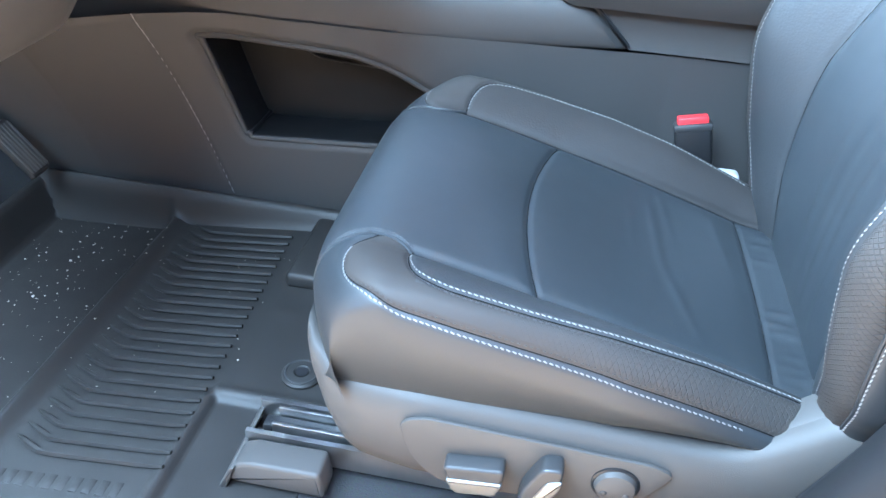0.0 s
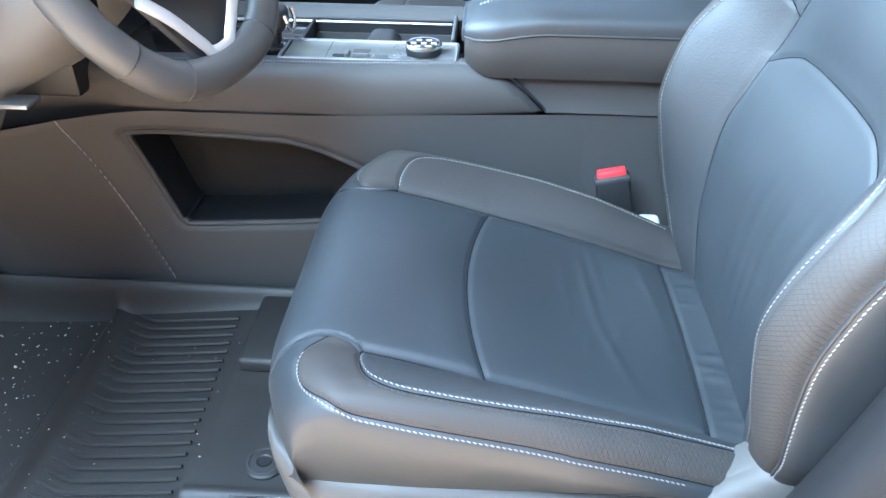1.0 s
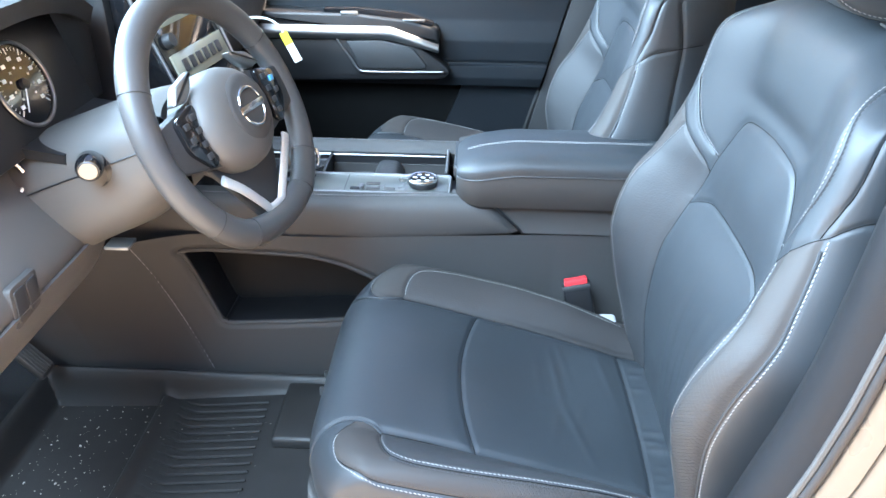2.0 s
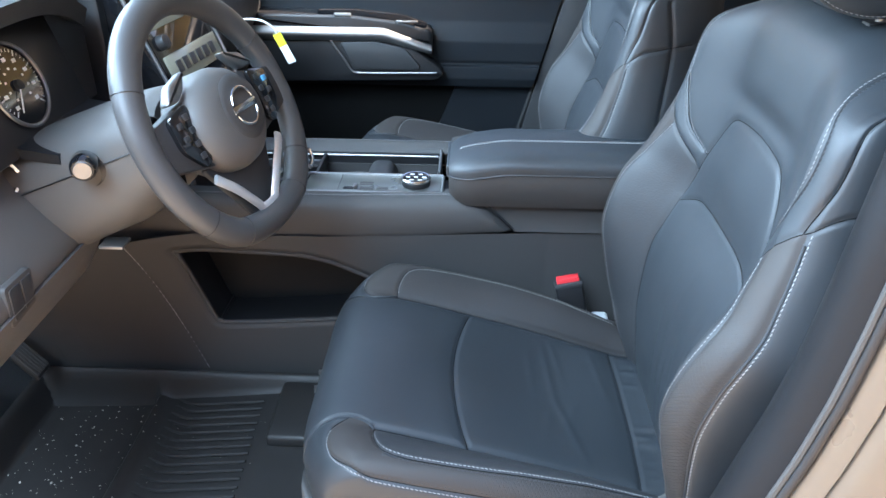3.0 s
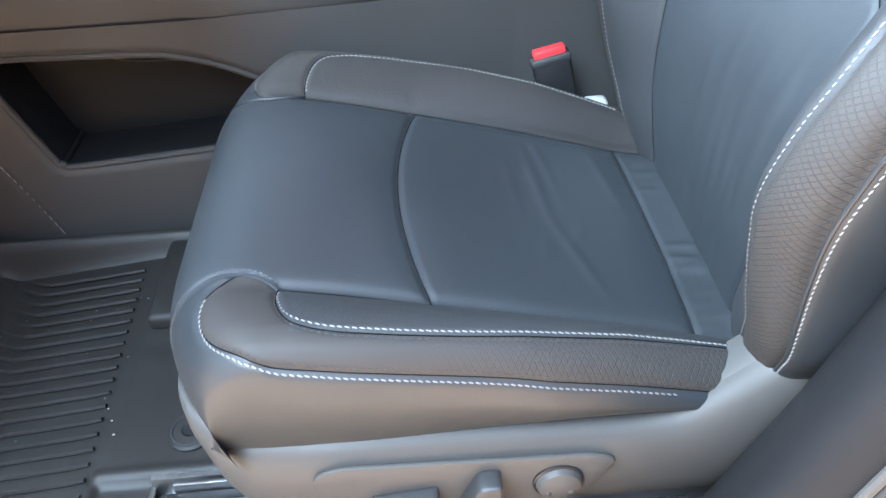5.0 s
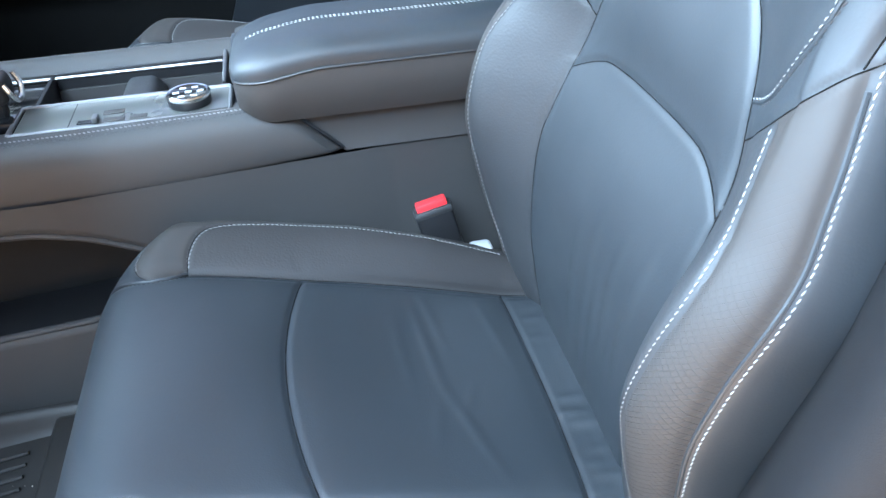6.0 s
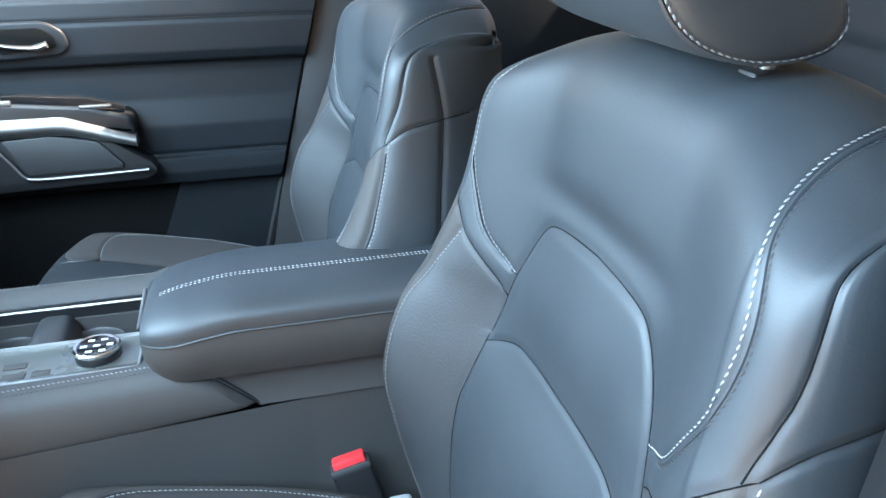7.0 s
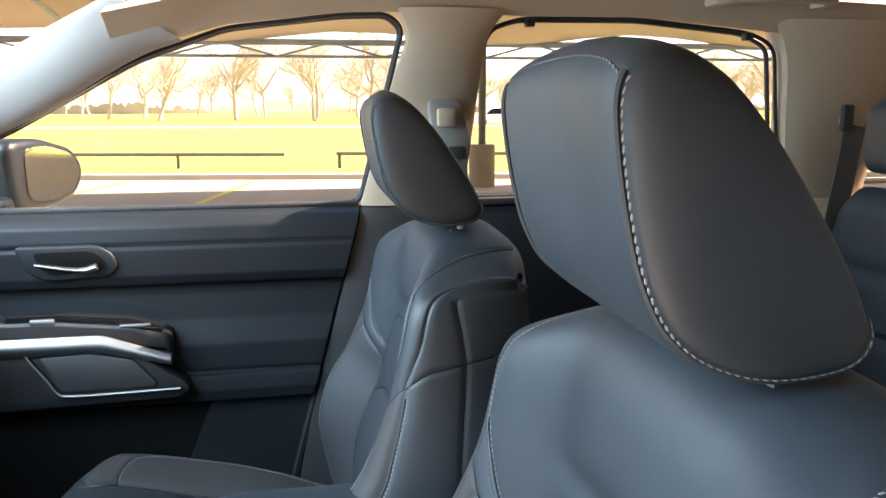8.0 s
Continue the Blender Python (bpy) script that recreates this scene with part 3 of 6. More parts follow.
def build_back(seat):
    s = back_skin()
    # soft hollow round the neck pad
    dent = np.exp(-((s.aa - 0.750) / 0.022) ** 2 - (s.bb / 0.14) ** 4) * 0.011
    belly = np.exp(-((s.aa - 0.45) / 0.10) ** 2) * np.clip(1 - (s.bb / 0.18) ** 2, 0, 1) * 0.010
    belly += np.exp(-((s.aa - 0.645) / 0.055) ** 2) * np.clip(1 - (s.bb / 0.15) ** 2, 0, 1) * 0.008
    s.p[..., 0] += dent - belly
    rng = random.Random(7)
    for _ in range(9):
        o0, z0 = rng.uniform(-0.14, 0.14), rng.uniform(0.26, 0.44)
        s.p[..., 0] -= rng.uniform(0.0008, 0.0018) * np.exp(-((s.bb - o0) / 0.010) ** 2 - ((s.aa - z0) / 0.07) ** 2)
    def arch(o):
        return 0.570 - 0.004 * (o / 0.1) ** 2 - 0.022 * max(0.0, (abs(o) - 0.10) / 0.07) ** 1.5
    lumbar = [(arch(o), o) for o in np.linspace(-0.172, 0.172, 33)]
    pad = [tuple(q) for q in spline([(0.548, 0.172), (0.59, 0.166), (0.637, 0.157), (0.680, 0.140), (0.706, 0.122), (0.718, 0.102), (0.724, 0.06), (0.727, 0.0)], 40)]
    shoulder = [tuple(q) for q in spline([(0.632, 0.158), (0.646, 0.190), (0.668, 0.222), (0.70, 0.250), (0.735, 0.277), (0.772, 0.291), (0.81, 0.295), (0.85, 0.287), (0.881, 0.274), (0.905, 0.264), (0.93, 0.256), (0.96, 0.248), (0.990, 0.238), (1.015, 0.222), (1.033, 0.198), (1.041, 0.168)], 72)]
    top_seam = [(1.041 + 0.003 * (1 - (o / 0.168) ** 2), o) for o in np.linspace(-0.168, 0.168, 24)]
    insert = [(0.13, 0.180), (0.30, 0.182), (0.45, 0.184), (0.548, 0.172)]
    wing = [tuple(q) for q in spline([(0.600, 0.164), (0.628, 0.205), (0.655, 0.245), (0.690, 0.288), (0.715, 0.318), (0.735, 0.355), (0.750, 0.42), (0.758, 0.47)], 40)]
    inner = [tuple(q) for q in spline([(0.14, 0.262), (0.25, 0.270), (0.38, 0.272), (0.46, 0.277), (0.54, 0.280), (0.60, 0.272), (0.658, 0.258)], 40)]
    outer = [tuple(q) for q in spline([(0.14, 0.322), (0.28, 0.326), (0.40, 0.326), (0.52, 0.324), (0.60, 0.324), (0.66, 0.322), (0.716, 0.320)], 40)]
    rim = [(0.16, 0.435), (0.55, 0.435), (0.75, 0.425), (0.86, 0.40)]
    wing2 = [tuple(q) for q in spline([(0.715, 0.316), (0.747, 0.325), (0.77, 0.337), (0.80, 0.346), (0.835, 0.350), (0.875, 0.349), (0.92, 0.343), (0.96, 0.338)], 36)]
    seams = [(lumbar, 0.0024, 0.0045, 0.0015), (top_seam, 0.0028, 0.004, 0.001)]
    for line, d, w, p in ((pad, 0.0032, 0.006, 0.002), (shoulder, 0.0028, 0.004, 0.001), (insert, 0.0028, 0.0045, 0.0015), (wing, 0.0024, 0.0045, 0), (inner, 0.0028, 0.0035, 0.0008),
                          (outer, 0.0030, 0.004, 0.0012), (rim, 0.0028, 0.004, 0.001), (wing2, 0.0028, 0.0045, 0.001)):
        for l in both(line):
            seams.append((l, d, w, p))
    s.press(seams)
    # black tubes again put crease shade into the backrest seams
    for line in [lumbar, top_seam, *both(pad), *both(insert), *both(wing), *both(wing2[:-6]), *both(rim), *both(shoulder)]:
        pts, nn = s.along(line, -0.0002)
        part("seam", tube(pts[::2], 0.0008, 5), SHADE_BLACK, seat)
    pz, po = np.array(pad)[:, 0], np.array(pad)[:, 1]
    sz, so = np.array(shoulder)[:, 0], np.array(shoulder)[:, 1]
    wo, wz = np.array(wing)[:, 1], np.array(wing)[:, 0]
    iz, io = np.array(inner)[:, 0], np.array(inner)[:, 1]
    uz, uo = np.array(outer)[:, 0], np.array(outer)[:, 1]
    nz, no = np.array(insert)[:, 0], np.array(insert)[:, 1]

    def pick(a, b):
        side, c = ("n" if b < 0 else "f"), abs(b)
        if c < 0.175 and a < 0.73:
            top = float(np.interp(c, po[::-1], pz[::-1])) if c > 0.0 else 0.727
            if arch(c) < a < top and c < float(np.interp(a, pz, po)):
                return "neck_pad"
            if a <= arch(c) and c < float(np.interp(a, nz, no)):
                return "back_panel"
        elif a < 0.548 and c < float(np.interp(a, nz, no)):
            return "back_panel"
        lim = 0.164 if c < 0.164 else float(np.interp(c, wo, wz))
        if c >= 0.160 and a < lim or (a < 0.60 and c >= 0.16):
            if c < float(np.interp(a, iz, io)):
                return "inner_bolster" + side
            if c < float(np.interp(a, uz, uo)):
                return "bolster_panel" + side
            return "side_panel" + side
        if 0.632 < a < 1.043 and c < float(np.interp(a, sz, so)):
            return "shoulder_panel"
        if c > 0.40 and a > 0.7 and c > float(np.interp(a, [0.7, 0.86, 1.0, 1.1], [0.43, 0.40, 0.39, 0.385])):
            return "side_panel" + side
        return "wing_panel" + side

    mats = {"back_panel": (LEATHER, ""), "neck_pad": (LEATHER, ""), "inner_bolster": (LEATHER_GRAIN, "grained leather"), "bolster_panel": (BOLSTER_BACK, "grey embossed leather"),
            "side_panel": (LEATHER, ""), "shoulder_panel": (LEATHER, "smooth dark leather"), "wing_panel": (LEATHER, "")}
    for key, data in s.panels(pick).items():
        name = key[:-1] if key[:-1] in mats else key
        mat, label = mats[name]
        skin_part(name, data, mat, seat, label)
    for sg in (1, -1):
        for line, db, thread in ((shoulder[1:], -0.0045, THREAD), (inner[2:], -0.0045, THREAD), (outer[2:], 0.0060, THREAD), (shoulder[3:-4], 0.0065, DTHREAD)):
            pts, nn = s.along([(a, sg * (b + db)) for a, b in line], 0.0005)
            part("stitching", stitches(pts, nn, 0.0066, 0.0054, 0.0008, 0.25), thread, seat, "pale stitching" if thread is THREAD else "dark stitching", "stuff")
        for line, db in ((outer[1:-1], 0.0015), (shoulder[1:-3], 0.0016)):
            pts, nn = s.along([(a, sg * (b + db)) for a, b in line], 0.0006)
            part("piping", tube(pts[::2], 0.0020, 6), LEATHER, seat)
    pts, nn = s.along([(a - 0.0045, o) for a, o in top_seam], 0.0006)
    part("stitching", stitches(pts, nn, 0.0068, 0.0054, 0.0009, 0.25), THREAD, seat, "pale stitching", "stuff")
    # rear shell that closes the back
    cols = []
    for i in range(0, s.p.shape[0], 6):
        a, b = s.p[i, 0], s.p[i, -1]
        cols.append([a + (b - a) * t + np.array([0.035 * math.sin(math.pi * t) * (1 if s.a[i] < 0.88 else 0.3), 0, 0]) for t in np.linspace(0, 1, 15)])
    row = s.p[-1, :]
    cols.append([row[int(t)] for t in np.linspace(0, len(row) - 1, 15)])
    part("back_shell", sheet(cols), LEATHER, seat, "plain dark back cover")
    return s


def build_headrest(seat):
    prof = [(0.672, 1.108), (0.674, 1.075), (0.682, 1.030), (0.694, 0.988), (0.714, 0.954), (0.745, 0.932), (0.790, 0.921), (0.840, 0.926), (0.858, 0.942), (0.852, 0.966), (0.830, 1.006), (0.801, 1.050),
            (0.770, 1.090), (0.738, 1.120), (0.704, 1.133), (0.681, 1.126)]
    ring = spline(prof, 96, closed=True)
    mid = ring.mean(0)
    lat = [(0.965 * y, k) for y, k in ((0.0, 1.0), (0.05, 1.0), (0.09, 0.995), (0.112, 0.985), (0.124, 0.968), (0.131, 0.945), (0.1355, 0.91), (0.1385, 0.86), (0.141, 0.78), (0.143, 0.64), (0.1445, 0.45), (0.145, 0.22), (0.145, 0.0))]
    full = [(-y, k) for y, k in lat[:0:-1]] + lat
    g = []
    for y, k in full:
        r = mid + (ring - mid) * k
        dish = 0.010 * math.exp(-(y / 0.09) ** 2)
        x = r[:, 0] + dish * np.clip((0.74 - r[:, 0]) / 0.06, 0, 1)
        z = r[:, 1] + 0.012 * math.exp(-(y / 0.10) ** 2) * np.clip((r[:, 1] - 1.06) / 0.08, 0, 1)
        g.append(np.stack([x, np.full(len(r), y), z], 1))
    g = np.array(g)
    # split along the seam: the front face and the wrap of sides, top and rear
    n = g.shape[1]
    w = g.shape[0]
    front, wrap = [], []
    for i in range(w - 1):
        for j in range(n):
            f = (i * n + j, (i + 1) * n + j, (i + 1) * n + (j + 1) % n, i * n + (j + 1) % n)
            y = 0.5 * (full[i][0] + full[i + 1][0])
            (front if abs(y) < 0.126 and (j < 40 or j >= 92) else wrap).append(f)
    flat = g.reshape(-1, 3)
    for name, fs, mat, lab in (("face_panel", front, LEATHER, "smooth leather face"), ("wrap_panel", wrap, LEATHER, "dark leather sides and rear")):
        used = sorted({v for f in fs for v in f})
        idx = {v: q for q, v in enumerate(used)}
        part(name, ([flat[v] for v in used], [tuple(idx[v] for v in f) for f in fs]), mat, seat, lab, smooth=80)
    for sg in (-1, 1):
        r = mid + (ring - mid) * 0.920
        jj = [(k - 4) % 96 for k in range(0, 58)]
        pts = np.array([(r[k][0], sg * 0.1303, r[k][1]) for k in jj])
        nn = np.array([(r[k][0] - mid[0], sg * 0.05, r[k][1] - mid[1]) for k in jj])
        part("stitching", stitches(pts + nn / np.linalg.norm(nn, axis=1)[:, None] * 0.0012, nn, 0.0066, 0.0056, 0.0009, 0.25), THREAD, seat, "pale stitching", "stuff")
        part("seam_piping", tube(np.array([(mid[0] + (ring[k][0] - mid[0]) * 0.950, sg * 0.1262, mid[1] + (ring[k][1] - mid[1]) * 0.950) for k in jj]), 0.0022, 6), LEATHER, seat)
        x = 0.822
        part("post", tube([(x + 0.004, sg * 0.088, 0.885), (x, sg * 0.088, 0.96)], 0.0060, 10), STEEL, seat, "steel headrest post")
        part("post_collar", box(x - 0.016, x + 0.018, sg * 0.088 - 0.012, sg * 0.088 + 0.012, 0.898, 0.9135, 0.004), DARK, seat)


    ys = np.linspace(-0.129, 0.129, 60)
    k = 92
    up = np.array([(ring[k][0] + 0.010 * math.exp(-(y / 0.09) ** 2) + 0.0002, y, ring[k][1] + 0.012 * math.exp(-(y / 0.10) ** 2) * 0.7 - 0.014 * (abs(y) / 0.129) ** 8) for y in ys])
    part("stitching", stitches(up + np.array((-0.0005, 0, 0.0012)), [(-0.5, 0, 1)] * 60, 0.0066, 0.0058, 0.0009, 0.25), THREAD, seat, "pale stitching along the crown seam", "stuff")
    part("seam_piping", tube(up + np.array((0.006, 0, 0.001)), 0.0022, 6), LEATHER, seat)


def build_seat_base(seat, switches):
    # plastic side shields: their top edge follows the cushion and sweeps up at the hinge
    for sg in (-1, 1):
        hinge = 1.0 if sg < 0 else 0.0
        top = [(0.052, 0.205), (0.075, 0.190), (0.11, 0.182), (0.20, 0.186), (0.30, 0.184), (0.42, 0.178), (0.50, 0.176), (0.548, 0.176 + 0.006 * hinge), (0.576, 0.17 + 0.028 * hinge), (0.605, 0.17 + 0.052 * hinge), (0.64, 0.17 + 0.080 * hinge), (0.70, 0.17 + 0.095 * hinge), (0.78, 0.17 + 0.095 * hinge)]
        bot = [(0.066, 0.14), (0.086, 0.10), (0.12, 0.055), (0.20, 0.045), (0.30, 0.045), (0.42, 0.045), (0.52, 0.045), (0.56, 0.045), (0.60, 0.045), (0.62, 0.045), (0.66, 0.045), (0.72, 0.045), (0.78, 0.045)]
        t, b = spline(top, 60), spline(bot, 60)
        rows = []
        for k, bulge in ((-0.001, -0.050), (0, -0.012), (0.03, -0.001), (0.08, 0.006), (0.18, 0.012), (0.32, 0.015), (0.5, 0.015), (0.7, 0.012), (0.88, 0.004), (0.97, -0.006), (1.0, -0.018)):
            line = []
            for i in range(60):
                x, z = t[i] * (1 - k) + b[i] * k
                out = np.interp(x, [0.05, 0.065, 0.09, 0.13, 0.2, 0.45, 0.6, 0.78], [0.205, 0.235, 0.262, 0.284, 0.294, 0.292, 0.296, 0.300])
                line.append((x, sg * (out + bulge), z - (0.012 if k < 0 else 0)))
            rows.append(line)
        shield = part("side_shield", thick(np.array(rows), (0, -sg * 0.012, 0)), TRIM, seat, "grey plastic side shield")
        if switches and sg < 0:
            rec = rounded([(0.186, 0.156), (0.215, 0.168), (0.47, 0.156), (0.492, 0.145), (0.462, 0.095), (0.43, 0.075), (0.24, 0.063), (0.200, 0.100)], 0.03, 5)
            part("switch_panel", prism(rec, "y", -0.3125, -0.306, 0.003), TRIM, shield, "raised switch plate")
            sw = part("seat_switch", prism(rounded([(0.241, 0.120), (0.312, 0.129), (0.307, 0.092), (0.256, 0.084)], 0.008), "y", -0.334, -0.311, 0.004, 3), DARK, shield, "dark seat switch with a chrome lip")
            part("switch_lip", prism(rounded([(0.246, 0.103), (0.311, 0.110), (0.303, 0.089), (0.258, 0.082)], 0.005), "y", -0.337, -0.322, 0.003, 3), SILVER, sw, "satin chrome lip")
            lv = part("recline_switch", prism(rounded([(0.350, 0.147), (0.374, 0.149), (0.372, 0.122), (0.352, 0.080), (0.328, 0.081), (0.332, 0.106)], 0.008), "y", -0.336, -0.311, 0.004, 3), DARK, shield, "dark recline switch with a chrome face")
            part("switch_lip", prism(rounded([(0.356, 0.128), (0.374, 0.135), (0.371, 0.118), (0.354, 0.082), (0.338, 0.082)], 0.005), "y", -0.339, -0.324, 0.003, 3), SILVER, lv, "satin chrome face")
            kn = part("lumbar_switch", lathe([(0.0, 0.012), (0.014, 0.0115), (0.021, 0.009), (0.0235, 0.004), (0.0245, 0.0)], 28, Matrix.Translation((0.432, -0.312, 0.119)) @ Euler((radians(90), 0, 0)).to_matrix().to_4x4()), TRIM, shield, "round lumbar switch")
            part("switch_ring", tube([(0.432 + 0.0245 * math.cos(a), -0.3135, 0.119 + 0.0245 * math.sin(a)) for a in np.linspace(0, 2 * math.pi, 33)[:-1]], 0.0022, 6, closed=True), BLACK, kn)
            for dx in (-0.012, 0.012):
                part("arrow_mark", lathe([(0, 0.0015), (0.003, 0.001), (0.004, 0)], 10, Matrix.Translation((0.432 + dx, -0.3235, 0.114)) @ Euler((radians(90), 0, 0)).to_matrix().to_4x4()), DARK, kn)
    part("seat_pan", box(0.085, 0.68, -0.25, 0.25, 0.05, 0.135, 0.02), BLACK, seat, "dark seat frame")
    for sg in (-1, 1):
        c = sg * 0.243
        part("rail", prism([(c - 0.031, 0.006), (c + 0.031, 0.006), (c + 0.031, 0.045), (c + 0.024, 0.045), (c + 0.024, 0.012), (c - 0.024, 0.012), (c - 0.024, 0.045), (c - 0.031, 0.045)], "x", -0.02, 0.66, 0.001), STEEL, seat, "steel slide rail")
        for dy in (-0.0135, 0.0135):
            part("rail_flange", box(0.01, 0.66, c + dy - 0.0025, c + dy + 0.0025, 0.012, 0.050, 0.001), STEEL, seat, "steel inner rail")
        part("rail_slider", box(-0.006, 0.66, c - 0.010, c + 0.010, 0.012, 0.038, 0.003), BLACK, seat, "black slider block in the rail")


def seat_at(x, y, label, switches):
    seat = thing("front_seat", label, "car seat", "front seats", (x, y, 0))
    build_cushion(seat)
    build_back(seat)
    build_headrest(seat)
    build_seat_base(seat, switches)
    return seat


driver_seat = seat_at(0, SEAT_Y, "dark leather driver's seat with pale stitching and power switches", True)
passenger_seat = copy_thing(driver_seat, Matrix.Translation((SEAT2_X, SEAT2_Y, -0.018)))
passenger_seat["label"] = "dark leather passenger seat with pale stitching beside the console"
for o in list(passenger_seat.children_recursive):
    if o.name.split(".")[0] in ("switch_panel", "seat_switch", "recline_switch", "lumbar_switch", "switch_lip", "switch_ring", "arrow_mark"):
        bpy.data.objects.remove(o)
# the passenger's cushion is set higher than the driver's
for o in passenger_seat.children_recursive:
    if o.type == "MESH" and o.parent == passenger_seat and not o.name.startswith("rail") and max(v.co.z for v in o.data.vertices) < 0.36:
        o.location.z += 0.065


# ---------------------------------------------------------------- shell of the car
CAR_MID = 1.14
FLOOR_Z = -0.085
solid("floor", box(-1.05, 2.6, 0.30, 2.02, FLOOR_Z - 0.05, FLOOR_Z, 0.0), CARPET, "dark carpeted car floor", "floor", kind="structure")
solid("floor_step", thick(np.array([[(x, y, z) for y in np.linspace(0.34, 1.02, 12)] for x, z in ((-0.04, -0.085), (-0.02, -0.03), (0.0, -0.012), (0.4, -0.012), (0.9, -0.012))]), (0, 0, -0.02)),
      CARPET, "dark carpet under the driver's seat", "floor", kind="structure")
solid("floor_step_right", box(-0.1, 0.9, 1.27, 1.95, -0.06, -0.012, 0.02), CARPET, "dark carpet under the passenger seat", "floor", kind="structure")
solid("firewall", box(-1.08, -1.03, 0.32, 2.0, -0.10, 0.75, 0.0), CARPET, "dark carpeted toe board", "wall", kind="structure")


def roof_z(x, y):
    return 1.335 + 0.065 * (1 - ((y - CAR_MID) / 0.66) ** 2) - 0.03 * max(0.0, x - 1.2) ** 2 - 0.10 * max(0.0, 0.25 - x) ** 1.5


solid("ceiling", thick(np.array([[(x, y, roof_z(x, y)) for y in np.linspace(0.50, 1.78, 21)] for x in np.linspace(-0.02, 2.7, 24)]), (0, 0, 0.03)), HEADLINER, "beige cloth headliner", "ceiling", kind="structure")

# side frame of the passenger side: leaning inwards towards the roof
FRONT_WIN = [(-0.60, 0.872), (-0.123, 1.045), (0.155, 1.192), (0.342, 1.258), (0.581, 1.287), (0.680, 1.290), (0.712, 1.262), (0.622, 0.872)]
REAR_WIN = [(0.864, 0.885), (0.884, 1.20), (0.900, 1.262), (0.966, 1.286), (1.25, 1.288), (1.516, 1.264), (1.590, 1.235), (1.700, 0.885)]


def lean(z):
    """How far inside the car's flank lies at a height."""
    return 1.985 - 0.14 * max(0.0, z - 0.87) / 0.42


def strip_between(a, b, n, y_in=0.0, depth=0.05, extra=0.0):
    """A padded pillar cover between two edges in the flank, from (x, z) to (x, z) pairs."""
    p, q = spline(a, n), spline(b, n)
    rows = []
    for k in np.linspace(0, 1, 11):
        bow = extra * math.sin(math.pi * k) ** 0.6
        rows.append([(float(u[0] * (1 - k) + v[0] * k), lean(u[1] * (1 - k) + v[1] * k) + y_in - bow, float(u[1] * (1 - k) + v[1] * k)) for u, v in zip(p, q)])
    return thick(np.array(rows), (0, depth, 0))


part_a = solid("pillar_trim_a", strip_between([(-0.60, 0.872), (-0.123, 1.045), (0.155, 1.192), (0.260, 1.232)], [(-0.66, 0.98), (-0.17, 1.165), (0.04, 1.268), (0.140, 1.318)], 16, -0.005, 0.06, 0.03),
               material("pale_pillar_cloth", (0.36, 0.34, 0.32), 0.9, bump=0.4, bump_size=0.0016, spec=0.2, vary=0.05), "pale grey cloth trim on the windscreen pillar", "pillar trim", kind="structure")
rail = solid("roof_rail_trim", thick(np.array([[(x, 1.85 - 0.075 * k ** 1.3, np.interp(x, [0.13, 0.26, 0.342, 0.581, 0.68, 0.8, 0.9, 0.966, 1.25, 1.516, 1.6, 1.9, 2.3], [1.208, 1.236, 1.262, 1.290, 1.293, 1.294, 1.292, 1.289, 1.291, 1.267, 1.26, 1.25, 1.22]) + 0.065 * k) for x in np.linspace(0.13, 2.3, 60)] for k in np.linspace(0, 1, 8)]), (0, 0.05, 0.02)),
             BEIGE, "beige trim above the side windows", "roof trim", kind="structure")
solid("pillar_trim_b", strip_between([(0.622, 0.872), (0.655, 1.0), (0.690, 1.15), (0.722, 1.24), (0.700, 1.300)], [(0.864, 0.872), (0.872, 1.0), (0.882, 1.15), (0.892, 1.24), (0.930, 1.300)], 16, -0.01, 0.06, 0.022),
      BEIGE, "beige trim on the middle pillar", "pillar trim", kind="structure")
solid("pillar_trim_b_lower", strip_between([(0.42, 0.02), (0.500, 0.40), (0.580, 0.70), (0.622, 0.868)], [(0.80, 0.02), (0.83, 0.40), (0.855, 0.70), (0.864, 0.868)], 12, -0.02, 0.06, 0.015),
      DARK, "dark plastic foot of the middle pillar", "pillar trim", kind="structure")
solid("pillar_trim_c", strip_between([(1.715, 0.86), (1.665, 1.02), (1.615, 1.20), (1.560, 1.290)], [(1.93, 0.86), (1.925, 1.02), (1.93, 1.20), (1.95, 1.290)], 16, -0.012, 0.06, 0.03),
      BEIGE, "beige trim on the rear pillar", "pillar trim", kind="structure")
solid("rear_flank_trim", box(1.68, 2.6, 1.93, 1.99, 0.0, 0.865, 0.01), BEIGE, "beige rear side trim", "wall", kind="structure")
solid("rear_wall", box(2.60, 2.64, 0.3, 2.0, -0.08, 0.9, 0.0), BEIGE, "beige tailgate trim", "wall", kind="structure")

for nm, poly, lab in (("window_1", FRONT_WIN, "clear front passenger side window"), ("window_2", REAR_WIN, "clear rear passenger side window")):
    w = thing(nm, lab, "window", kind="structure")
    bm = bmesh.new()
    bm.faces.new([bm.verts.new((x, lean(z) + 0.035, z)) for x, z in rounded(poly, 0.03)])
    pane = part("pane", bm, GLASS, w)
    pane.visible_shadow = False
    pts = [(x, lean(z) + 0.016, z) for x, z in rounded(poly, 0.035, 5)]
    part("window_seal", tube(pts, 0.0045, 8, closed=True), SEAL, w, "black rubber seal")
    part("window_frame", tube([(x, lean(z) + 0.050, z) for x, z in rounded(poly, 0.03, 5)], 0.006, 8, closed=True), SEAL, w, "dark outer frame")
    if nm == "window_2":
        for x, z in ((0.985, 1.280), (1.505, 1.258)):
            part("blind_hook", box(x - 0.010, x + 0.010, lean(z) - 0.012, lean(z) + 0.012, z - 0.014, z + 0.004, 0.003), BLACK, w, "small black hook")
